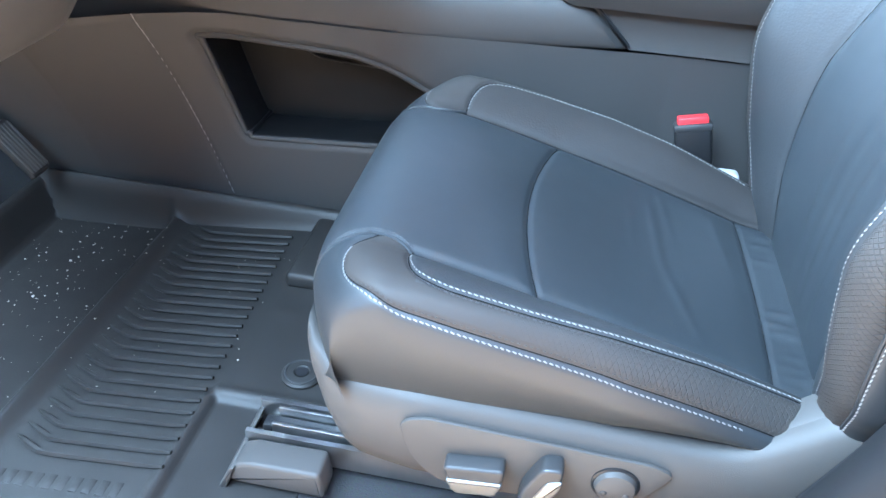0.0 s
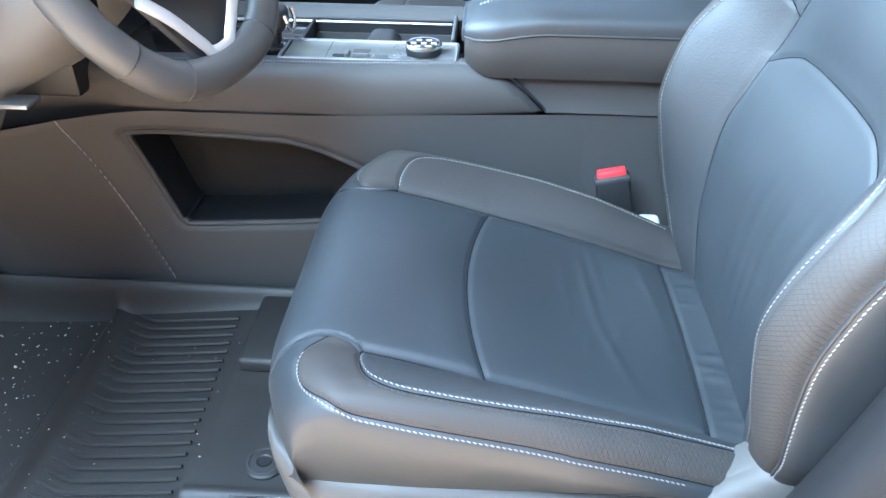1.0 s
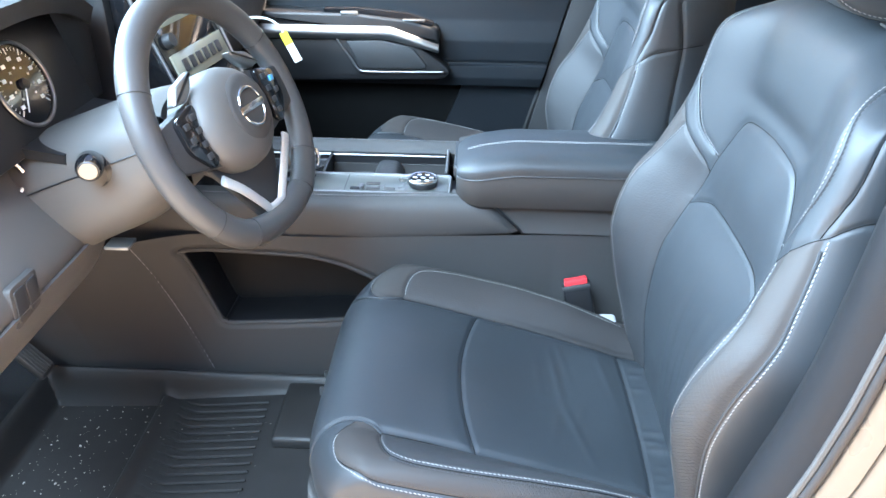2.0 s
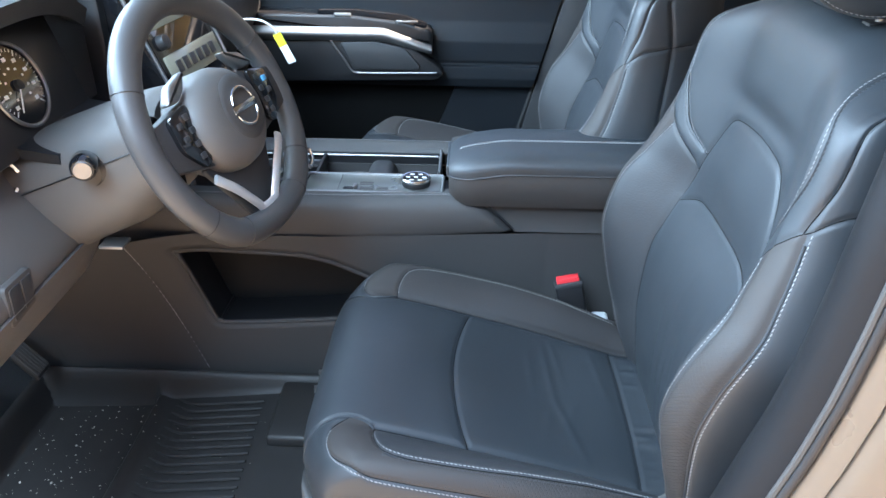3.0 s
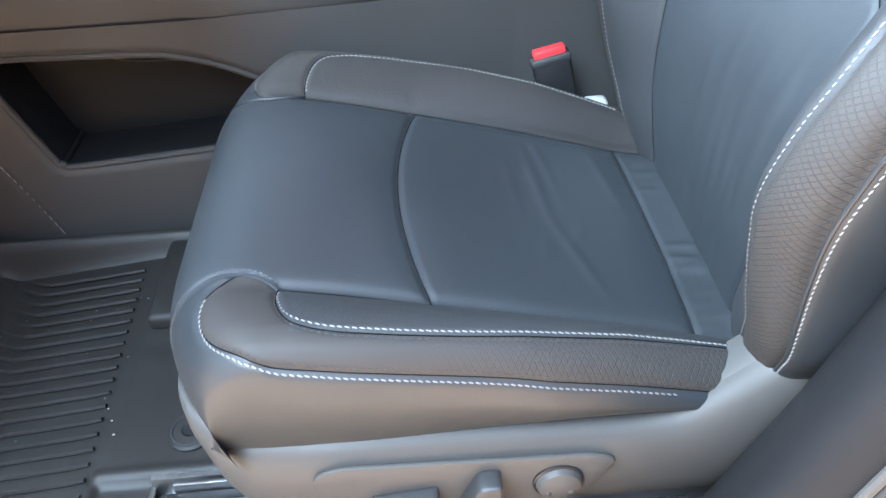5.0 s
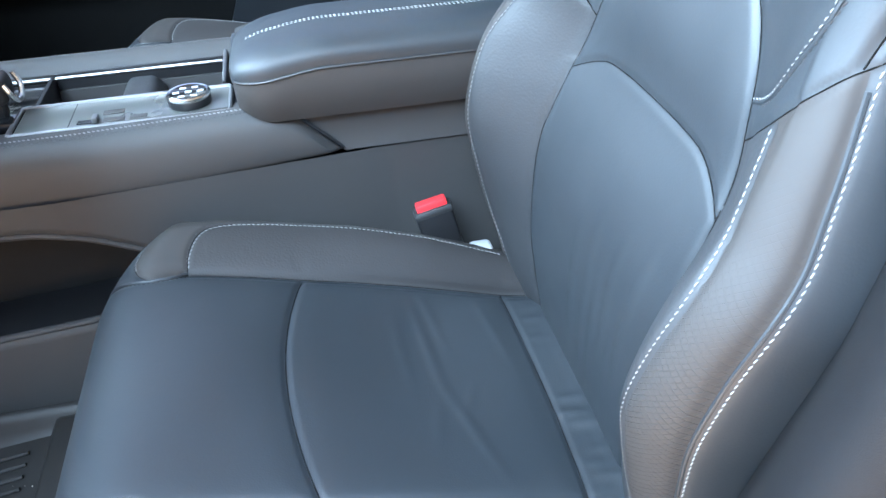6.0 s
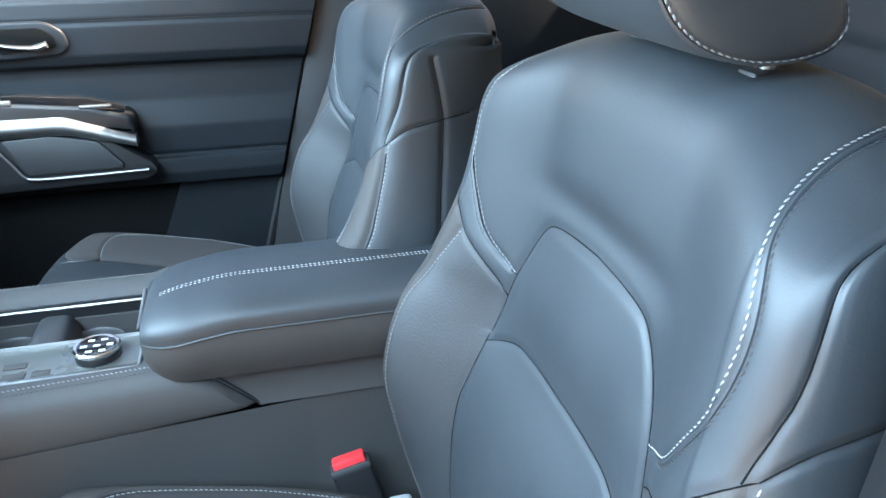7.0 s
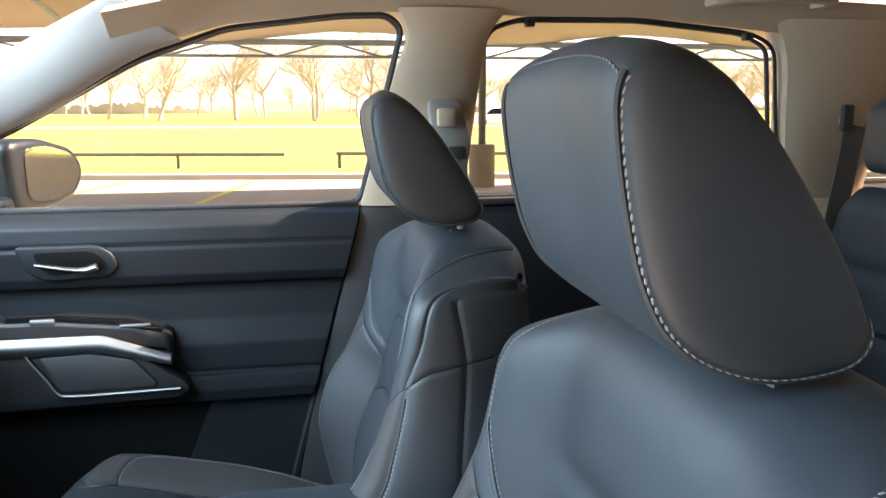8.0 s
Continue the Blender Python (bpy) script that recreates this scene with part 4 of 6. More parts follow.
w = thing("window_3", "small rear quarter window", "window", kind="structure")
bm = bmesh.new()
bm.faces.new([bm.verts.new((x, lean(z) + 0.035, z)) for x, z in ((1.94, 0.90), (1.935, 1.20), (2.2, 1.17), (2.45, 0.95), (2.45, 0.90))])
part("pane", bm, GLASS, w).visible_shadow = False
part("window_frame", tube([(x, lean(z) + 0.03, z) for x, z in rounded([(1.94, 0.90), (1.935, 1.20), (2.2, 1.17), (2.45, 0.95), (2.45, 0.90)], 0.03)], 0.01, 8, closed=True), SEAL, w)

# unseen driver's side rear and tailgate panes, tinted to dim light from behind
w = thing("window_4", "tinted rear side window behind the driver", "window", kind="structure")
part("pane", sheet(np.array([[(x, 0.295 + 0.14 * k, 0.868 + 0.46 * k) for x in (0.86, 1.7, 2.58)] for k in (0, 0.5, 1)])), TINTED, w)
w = thing("window_5", "tinted tailgate window", "window", kind="structure")
part("pane", sheet(np.array([[(2.62 - 0.04 * k, y, 0.90 + 0.44 * k) for y in (0.34, 1.14, 1.95)] for k in (0, 0.5, 1)])), TINTED, w)

# driver's side flank: the opening with its seals, the pillar behind it and the roof edge
def pillar_x(z):
    return float(np.interp(z, [-0.12, 0.0, 0.10, 0.26, 0.37, 0.454, 0.526, 0.608, 0.69, 0.757, 0.814, 1.1, 1.3], [0.40, 0.47, 0.515, 0.575, 0.608, 0.630, 0.650, 0.667, 0.678, 0.685, 0.691, 0.725, 0.755]))


def pillar_strip(cols, zs):
    return np.array([[(pillar_x(z) + dx, y + max(0, z - 0.85) * 0.25, z) for dx, y in cols] for z in zs])


zs = np.linspace(-0.12, 1.30, 60)
solid("pillar_trim_driver", thick(pillar_strip([(0.10, 0.43), (0.055, 0.405), (0.020, 0.365), (0.004, 0.336), (0.0, 0.320), (0.003, 0.306), (0.012, 0.293), (0.024, 0.284)], zs), (0.02, 0.012, 0)),
      PILLAR, "grey plastic trim of the driver's door pillar", "pillar trim", kind="structure")
solid("door_seal", tube([(pillar_x(z) + 0.033, 0.276 + max(0, z - 0.85) * 0.25, z) for z in zs], 0.006, 10), SEAL, "black rubber door seal", "door seal", kind="structure")
solid("door_seal_lip", tube([(pillar_x(z) + 0.025, 0.280 + max(0, z - 0.85) * 0.25, z) for z in zs], 0.0045, 8), TRIM, "grey seal lip", "door seal", kind="structure")
solid("body_pillar", thick(pillar_strip([(0.036, 0.292), (0.038, 0.276), (0.046, 0.266), (0.062, 0.258), (0.066, 0.262), (0.070, 0.254), (0.082, 0.244), (0.16, 0.236), (0.30, 0.225)], zs), (0.03, 0.03, 0)),
      PAINT, "tan grey painted door pillar", "car body", kind="structure")
solid("sill", box(-1.0, 0.50, 0.20, 0.36, -0.17, -0.09, 0.02), DARK, "dark door sill plate", "sill", kind="structure")
solid("rear_door_skin", box(0.87, 2.5, 0.14, 0.24, -0.15, 0.86, 0.03), PAINT, "tan grey painted rear door", "car body", kind="structure")
solid("roof_edge_driver", box(-0.1, 2.6, 0.37, 0.52, 1.235, 1.38, 0.02), BEIGE, "beige trim over the driver's door", "roof trim", kind="structure")

# ---------------------------------------------------------------- passenger door
door = thing("car_door", "closed passenger door with dark leather trim and silver grip", "car door")
DY = [(0.02, 1.972), (0.20, 1.980), (0.40, 1.982), (0.418, 1.978), (0.424, 1.955), (0.45, 1.948), (0.485, 1.950), (0.492, 1.962), (0.50, 1.956), (0.56, 1.955), (0.62, 1.968), (0.68, 1.972), (0.700, 1.970),
      (0.708, 1.950), (0.73, 1.940), (0.79, 1.938), (0.798, 1.942), (0.806, 1.938), (0.84, 1.942), (0.862, 1.960), (0.872, 1.990)]


def door_y(z):
    return float(np.interp(z, [q[0] for q in DY], [q[1] for q in DY]))


def door_rear(z):
    return float(np.interp(z, [0.02, 0.27, 0.42, 0.72, 0.87], [0.385, 0.452, 0.495, 0.578, 0.618]))


def door_zone(z0, z1, n, x0=-0.80, x1=None, shift=0.0):
    return np.array([[(x, door_y(z) + shift, z) for x in np.linspace(x0, (door_rear(z) if x1 is None else x1), 26)] for z in np.linspace(z0, z1, n)])


part("upper_trim", thick(door_zone(0.706, 0.872, 40), (0, 0.05, 0)), DOORPAD, door, "dark padded top of the door")
part("middle_trim", thick(door_zone(0.490, 0.706, 40), (0, 0.05, 0)), DOORPAD, door, "dark leather door insert")
part("lower_trim", thick(door_zone(0.420, 0.490, 16), (0, 0.05, 0)), DOORPAD, door)
part("kick_trim", thick(np.array([[(x, door_y(z), z) for x in np.linspace(np.interp(z, [0.02, 0.42], [0.10, 0.262]), door_rear(z), 12)] for z in np.linspace(0.02, 0.418, 20)]), (0, 0.05, 0)), DOORPAD, door, "dark plastic lower panel")
# the pocket is coloured black in place of the shade inside it
part("pocket", join(prism(rounded([(-0.80, 0.415), (0.262, 0.415), (0.20, 0.25), (0.12, 0.06), (-0.80, 0.06)], 0.02), "y", 1.995, 2.02, 0.0), thick(np.array([[(x, 1.955 - 0.02 * math.sin(3 * k), 0.06 + 0.12 * k) for x in np.linspace(-0.7, 0.12, 8)] for k in np.linspace(0, 1, 5)]), (0, 0.01, 0))), SHADE_BLACK, door, "deep black map pocket")
part("door_core", box(-0.85, 0.37, 2.022, 2.05, 0.0, 0.86, 0.0), BLACK, door)
part("outer_skin", box(-0.95, 0.62, 2.055, 2.09, -0.15, 0.868, 0.012), PAINT, door, "painted outer skin")
pts = [(x, door_y(0.802) - 0.0015, 0.802) for x in np.linspace(0.10, 0.59, 60)]
part("stitching", stitches(pts, [(0, -1, 0)] * 60, 0.007, 0.005, 0.0008), DTHREAD, door, "dark stitching", "stuff")
# armrest with the switch plate, silver grip and lower insert
ARM = rounded([(-0.40, 0.650), (-0.05, 0.648), (0.10, 0.632), (0.188, 0.606), (0.192, 0.560), (0.05, 0.585), (-0.40, 0.58)], 0.012, 4)
part("armrest", prism(ARM, "y", 1.900, 1.985, 0.012, 3), BLACK, door, "black armrest body")
grip = np.array([[(x, 1.896 - 0.010 * math.sin(math.pi * k), np.interp(x, [-0.42, 0.045, 0.060, 0.192], [0.612, 0.612, 0.608, 0.560]) - 0.040 * k * np.interp(x, [-0.42, 0.05, 0.19], [1, 1, 0.60])) for x in np.linspace(-0.42, 0.190, 40)] for k in np.linspace(0, 1, 8)])
part("grip", thick(grip, (0, 0.05, 0)), SILVER, door, "satin silver grip bar")
sw = part("switch_plate", prism(rounded([(-0.145, 0.660), (-0.04, 0.662), (0.10, 0.648), (0.175, 0.625), (0.175, 0.610), (0.05, 0.622), (-0.145, 0.622)], 0.008), "y", 1.905, 1.93, 0.003), GLOSS, door, "gloss black switch plate")
part("window_switch", box(-0.095, -0.045, 1.898, 1.91, 0.640, 0.652, 0.003), SILVER, sw, "silver window switch")
part("lock_switch", box(0.085, 0.150, 1.899, 1.908, 0.625, 0.633, 0.003, m=None), SILVER, sw)
part("speaker_insert", prism(rounded([(-0.085, 0.568), (0.02, 0.572), (0.11, 0.553), (0.155, 0.498), (0.15, 0.488), (-0.045, 0.486)], 0.012), "y", 1.897, 1.960, 0.005), DARK, door, "dark grey insert")
lower = rounded([(-0.42, 0.59), (-0.10, 0.590), (-0.05, 0.575), (0.12, 0.560), (0.215, 0.492), (0.225, 0.474), (0.20, 0.455), (-0.42, 0.44)], 0.012)
part("insert_frame", prism(lower, "y", 1.906, 1.975, 0.006), BLACK, door)
chrome = spline([(-0.112, 0.578), (-0.098, 0.556), (-0.070, 0.515), (-0.052, 0.487), (-0.030, 0.478), (0.06, 0.478), (0.205, 0.481)], 50)
part("chrome_strip", tube([(x, 1.897, z) for x, z in chrome], 0.0034, 8), SILVER, door, "bright strip along the insert")
# black strip added behind the door's rear edge to keep the gap dark
part("edge_seal", tube([(door_rear(z) + 0.008, 1.992, z) for z in np.linspace(0.0, 0.868, 24)], 0.013, 8), SEAL, door, "black seal along the door edge")
# release handle in its bowl
hz = rounded([(-0.125, 0.806), (0.045, 0.806), (0.078, 0.785), (0.086, 0.755), (0.070, 0.735), (-0.060, 0.727), (-0.10, 0.745)], 0.018, 5)
bowl = part("handle_bowl", prism(hz, "y", 1.930, 1.945, 0.006, 3), DOORPAD, door, "raised handle surround")
# a flat black plate gives the handle bowl its shade
part("handle_recess", prism(rounded([(-0.085, 0.793), (0.035, 0.793), (0.060, 0.775), (0.062, 0.752), (-0.045, 0.742), (-0.070, 0.755)], 0.012, 4), "y", 1.926, 1.932, 0.001), SHADE_BLACK, bowl)
lev = spline([(-0.080, 0.768), (-0.02, 0.757), (0.02, 0.754), (0.045, 0.760)], 20)
part("release_lever", tube([(x, 1.921, z) for x, z in lev], np.interp(np.linspace(0, 1, 20), [0, 0.6, 0.75, 1], [0.005, 0.008, 0.012, 0.012]), 10, squash=0.6), SILVER, bowl, "silver release lever")
# rear passenger door
rdoor = thing("rear_car_door", "closed rear passenger door with dark trim", "car door")
part("rear_door_trim", box(0.87, 1.70, 1.965, 2.03, 0.0, 0.868, 0.02), DOORPAD, rdoor)
part("outer_skin", box(0.64, 1.75, 2.055, 2.09, -0.15, 0.868, 0.012), PAINT, rdoor)
part("seal_strip", box(0.866, 1.70, 1.955, 1.99, 0.868, 0.884, 0.004), SEAL, rdoor)
part("belt_seal", box(-0.60, 0.615, 1.985, 2.03, 0.868, 0.880, 0.004), SEAL, door, "black belt seal")

# seat belts and pillar fittings
adj = thing("belt_adjuster", "grey beige seat belt height adjuster on the pillar", "belt fitting")
part("adjuster_plate", prism(rounded([(0.762, 1.115), (0.835, 1.112), (0.862, 1.02), (0.846, 0.93), (0.790, 0.94)], 0.02, 4), "y", 1.862, 1.905, 0.006), material("adjuster_plastic", (0.24, 0.22, 0.20), 0.5), adj)
part("adjuster_button", box(0.783, 0.822, 1.846, 1.866, 1.055, 1.095, 0.006), BEIGE, adj)
part("belt_guide", box(0.805, 0.845, 1.838, 1.866, 0.985, 1.012, 0.006), DARK, adj)
part("belt", thick(np.array([[(0.805 + 0.045 * k + 0.02 * s, 1.852 + 0.05 * s, 0.99 - 0.95 * s) for k in (0, 1)] for s in np.linspace(0, 1, 8)]), (0, 0.002, 0)), WEBBING, adj, "grey belt webbing")
radj = thing("rear_belt_guide", "rear seat belt with grey webbing on the beige pillar", "seat belt")
part("guide_housing", box(1.775, 1.850, 1.865, 1.905, 1.050, 1.100, 0.01), BEIGE, radj)
part("guide_slot", box(1.770, 1.800, 1.855, 1.872, 1.035, 1.100, 0.006), DARK, radj)
part("belt", thick(np.array([[(1.785 + 0.055 * k - 0.06 * s, 1.865 - 0.03 * s, 1.055 - 0.26 * s - 0.01 * k) for k in (0, 1)] for s in np.linspace(0, 1, 8)]), (0, 0.003, 0)), WEBBING, radj, "grey belt webbing")
hnd = thing("grab_handle", "folded beige grab handle under the roof", "handle")
part("grab_bar", tube(spline([(1.37, 1.745, 1.315), (1.40, 1.735, 1.318), (1.50, 1.730, 1.322), (1.60, 1.735, 1.322), (1.63, 1.745, 1.320)], 20), 0.011, 10), BEIGE, hnd)
for x in (1.375, 1.625):
    part("grab_mount", box(x - 0.02, x + 0.02, 1.735, 1.79, 1.305, 1.335, 0.008), BEIGE, hnd)
lamp = thing("reading_lamp", "small beige reading lamp in the headliner", "lamp")
part("lamp_housing", box(1.05, 1.27, 1.66, 1.73, 1.322, 1.345, 0.008), BEIGE, lamp)
part("lamp_lens", box(1.13, 1.21, 1.675, 1.715, 1.318, 1.326, 0.004), material("lamp_lens", (0.35, 0.31, 0.26), 0.3), lamp, "unlit lens")
vis = thing("sun_visor", "folded beige sun visor at the windscreen", "sun visor")
part("visor_board", box(-0.02, 0.17, 1.22, 1.62, 1.328, 1.348, 0.009, 3), BEIGE, vis)
part("visor_clip", box(0.165, 0.195, 1.30, 1.335, 1.332, 1.365, 0.006), BEIGE, vis)
part("visor_arm", tube([(0.03, 1.61, 1.338), (0.03, 1.68, 1.345)], 0.006, 8), BEIGE, vis)

driver_belt = thing("driver_seat_belt", "grey seat belt with its latch plate hanging beside the door pillar", "seat belt")
part("belt", thick(np.array([[(0.802 - 0.010 * k + 0.012 * math.sin(3 * t), 0.440 + 0.046 * k - 0.02 * max(0.0, t - 0.8), 0.10 + 0.62 * t) for k in (0, 1)] for t in np.linspace(0, 1, 14)]), (0.002, 0, 0)), WEBBING, driver_belt, "grey belt webbing")
part("latch_plate", prism(rounded([(0.434, 0.640), (0.496, 0.640), (0.496, 0.672), (0.474, 0.690), (0.454, 0.690), (0.434, 0.672)], 0.008), "x", 0.788, 0.806, 0.004, 3), material("pale_latch_plastic", (0.30, 0.31, 0.33), 0.4), driver_belt, "pale plastic latch plate")
part("latch_tongue", box(0.794, 0.798, 0.456, 0.482, 0.600, 0.642, 0.001), STEEL, driver_belt, "steel tongue")

# wing mirror outside the passenger window
mir = thing("wing_mirror", "dark passenger wing mirror outside the window", "wing mirror")
mm = Matrix.Translation((-0.155, 2.055, 0.945)) @ Matrix.Rotation(math.atan2(0.235, 0.095), 4, "Z")
mo = rounded([(0.0, 0.080), (0.11, 0.084), (0.225, 0.055), (0.262, 0.005), (0.235, -0.060), (0.14, -0.088), (0.01, -0.078)], 0.035, 4)
part("mirror_housing", prism(mo, "y", 0.004, 0.15, 0.02, 3, mm), BLACK, mir)
mg = rounded([(0.048, 0.062), (0.12, 0.066), (0.205, 0.043), (0.236, 0.003), (0.212, -0.046), (0.135, -0.068), (0.050, -0.060)], 0.03, 4)
part("mirror_glass", prism(mg, "y", 0.001, 0.006, 0.0, 1, mm), material("mirror_glass", (0.85, 0.87, 0.86), 0.03, metal=1.0, vary=0.01), mir, "mirror glass")
part("mirror_arm", box(-0.26, -0.16, 2.03, 2.13, 0.868, 0.90, 0.015), BLACK, mir)

# windscreen edge and dash top
ws = thing("windscreen", "clear windscreen", "window", kind="structure")
part("pane", sheet(np.array([[(-0.03 - 0.95 * k, y, 1.36 - 0.44 * k - 0.03 * ((y - CAR_MID) / 0.7) ** 2) for y in np.linspace(0.42, 1.86, 13)] for k in np.linspace(0, 1, 9)])), GLASS, ws).visible_shadow = False


# ---------------------------------------------------------------- centre console
console = thing("centre_console", "brownish grey centre console between the front seats", "console")


def console_y(x, z):
    front = 0.085 * np.clip((-0.25 - x) / 0.20, 0, 1.5) ** 1.6 * np.clip((z + 0.02) / 0.38, 0, 1) ** 1.5
    return 1.046 + np.clip((x - 0.0) / 0.4, 0, 1.2) * 0.036 - front


POCKET = [(-0.308, 0.324), (-0.255, 0.168), (-0.241, 0.150), (-0.21, 0.145), (0.05, 0.164), (0.15, 0.178), (0.175, 0.195), (0.15, 0.235), (0.095, 0.268), (0.03, 0.302), (-0.02, 0.318), (-0.08, 0.325), (-0.295, 0.332)]
outline = [tuple(q) for q in spline(POCKET + POCKET[:1], 120)]
xs, zz = np.linspace(-0.62, 0.80, 330), np.linspace(0.015, 0.372, 96)
grid = np.array([[(x, float(console_y(x, z)), z) for z in zz] for x in xs])
cs = Skin(grid, xs, zz)
cs.out = np.array([0, -1.0, 0])
d, ca, cb = cs.distance(outline)
loop = np.array(outline)
inside = np.zeros(cs.aa.shape, bool)
for (x1, z1), (x2, z2) in zip(loop[:-1], loop[1:]):
    hit = ((z1 > cs.bb) != (z2 > cs.bb)) & (cs.aa < (x2 - x1) * (cs.bb - z1) / (z2 - z1 + 1e-12) + x1)
    inside ^= hit
snap = (d < 0.0024)
cs.p[..., 0] = np.where(snap, ca, cs.p[..., 0])
cs.p[..., 2] = np.where(snap, cb, cs.p[..., 2])
cs.p[..., 1] += np.where(~inside | snap, 0.007 * np.clip(1 - d / 0.014, 0, 1) ** 1.2, 0.007)
diag = [(-0.402, 0.372), (-0.285, 0.018)]
dd, _, _ = cs.distance(diag)
cs.p[..., 1] += 0.0022 * np.exp(-(dd / 0.0028) ** 2)
cs.n = cs.normals()


def console_pick(a, b):
    i, j = int(round(np.interp(a, xs, np.arange(330)))), int(round(np.interp(b, zz, np.arange(96))))
    if inside[i, j] and d[i, j] > 0.0015:
        return "pocket_liner"
    return "front_side" if a < -0.402 + (0.372 - b) / 0.354 * 0.117 else "side_panel"


for key, data in cs.panels(console_pick).items():
    if key != "pocket_liner":
        skin_part(key, data, CONSOLE, console)
mid = np.mean(outline[:-1], axis=0)
liner = []
for k, dep in ((1.05, 0.012), (1.0, 0.0085), (0.985, 0.012), (0.975, 0.06), (0.965, 0.12), (0.955, 0.130), (0.90, 0.135), (0.5, 0.135), (0.02, 0.135)):
    liner.append([(mid[0] + (x - mid[0]) * (k if k < 0.95 else 1 - (1 - k) * 0.8), float(console_y(x, z)) + dep, mid[1] + (z - mid[1]) * k) for x, z in outline])
part("pocket_lip", tube([(x, float(console_y(x, z)) + 0.0065, z) for x, z in outline[:-1]], 0.0055, 8, closed=True), CONSOLE, console, "rounded lip")
part("pocket_liner", sheet(np.array(liner)), BLACK, console, "black storage pocket")
pts, _ = cs.along(diag, 0.0, 30)
part("pocket_back", prism([(x, z) for x, z in outline[:-1]], "y", 1.150, 1.156, 0.0), POCKET_BLACK, console, "dark back of the pocket", smooth=False)
# the joint's pale grey paints in the light caught by its edge
part("panel_joint", tube([p + np.array((0, 0.0008, 0)) for p in pts], 0.0013, 6), material("lit_joint_edge", (0.17, 0.17, 0.17), 0.5), console, "pale joint line")
# no opening is cut: a black plate draws the slot's dark inside
slot = rounded([(-0.165, 0.318), (-0.15, 0.285), (-0.12, 0.272), (0.10, 0.262), (0.10, 0.318)], 0.012)
part("pocket_slot", prism(slot, "y", 1.146, 1.152, 0.001), SHADE_BLACK, console)
part("slot_lip", tube([(x, 1.1465, z) for x, z in spline([(-0.165, 0.318), (-0.158, 0.292), (-0.13, 0.275), (-0.02, 0.268), (0.10, 0.262)], 30)], 0.0018, 6), DARK, console)
part("console_foot", thick(np.array([[(x, float(console_y(x, 0.02)) + 0.001, z) for x in np.linspace(-0.62, 0.8, 60)] for z in (-0.09, 0.0, 0.018)]), (0, 0.02, 0)), CONSOLE, console)
part("front_extension", thick(np.array([[(x, float(console_y(-0.62, z)), z) for x in (-0.617, -0.8, -1.03)] for z in np.linspace(-0.08, 0.45, 16)]), (0, 0.03, 0)), CONSOLE, console, "dark panel beside the pedals")
part("console_core", box(-0.60, 0.80, 1.215, 1.30, -0.08, 0.40, 0.01), BLACK, console)
part("far_side", thick(np.array([[(x, 1.32 + 0.02 * k, 0.02 + 0.40 * k) for x in np.linspace(-0.6, 0.8, 6)] for k in (0, 1)]), (0, -0.01, 0)), CONSOLE, console)

# padded side bolster along the console's top edge
sec = [(1.072, 0.338, 0), (1.060, 0.342, 0.03), (1.054, 0.352, 0.10), (1.052, 0.380, 0.35), (1.055, 0.410, 0.62), (1.062, 0.432, 0.82), (1.074, 0.445, 0.93), (1.092, 0.449, 0.98), (1.116, 0.446, 1.0)]
ss = spline(sec, 30)
rows = []
for y, z, k in ss:
    x1 = 0.408 - 0.072 * np.clip(k, 0, 1) ** 0.9
    line = []
    for t in np.linspace(0, 1, 70):
        x = -0.62 + (x1 + 0.62) * t
        dz = 0.034 * (1 - k) * np.clip((x + 0.34) / 0.74, 0, 1)
        end = np.clip((t - 0.975) / 0.025, 0, 1) ** 2
        yy = y + np.clip((x - 0.05) / 0.35, 0, 1) * 0.024 + 0.016 * end - 0.08 * np.clip((-0.36 - x) / 0.3, 0, 1)
        line.append((x, yy, z + dz - 0.004 * end))
    rows.append(line)
rows = np.array(rows)
part("side_bolster", thick(rows, (0, 0.02, -0.004)), CONSOLE, console, "padded brownish side bolster")
pts = rows[25][:66]
part("stitching", stitches(pts + np.array((0, 0, 0.0006)), [(0, -0.3, 1)] * len(pts), 0.0060, 0.0046, 0.0010, 0.5), THREAD, console, "pale stitching", "stuff")
pts = rows[23][:66]
part("stitching", stitches(pts + np.array((0, 0, 0.0004)), [(0, -0.6, 1)] * len(pts), 0.0060, 0.0040, 0.0008, 0.0), DTHREAD, console, "dark stitching", "stuff")
part("rear_side", thick(np.array([[(x, 1.084 + 0.004 * math.sin(math.pi * k), 0.376 + 0.062 * k) for x in (0.408 - 0.07 * k, 0.55, 0.80)] for k in np.linspace(0, 1, 6)]), (0, 0.02, 0)), CONSOLE, console, "flat panel under the armrest")
part("joint_gap", tube([(0.412, 1.0875, 0.374), (0.375, 1.0825, 0.412), (0.345, 1.083, 0.440)], 0.0030, 6), BLACK, console)

# top plate, cup holders and far rail
plate = part("top_plate", box(-0.045, 0.252, 1.118, 1.208, 0.428, 0.446, 0.003), material("satin_grey_plate", (0.16, 0.165, 0.155), 0.30, metal=0.6, vary=0.06), console, "satin grey control plate")
fr = rounded([(-0.05, 1.116), (0.253, 1.116), (0.253, 1.210), (-0.05, 1.210)], 0.008)
part("plate_frame", tube([(x, y, 0.4455) for x, y in fr], 0.0034, 8, closed=True), SILVER, plate, "bright frame")
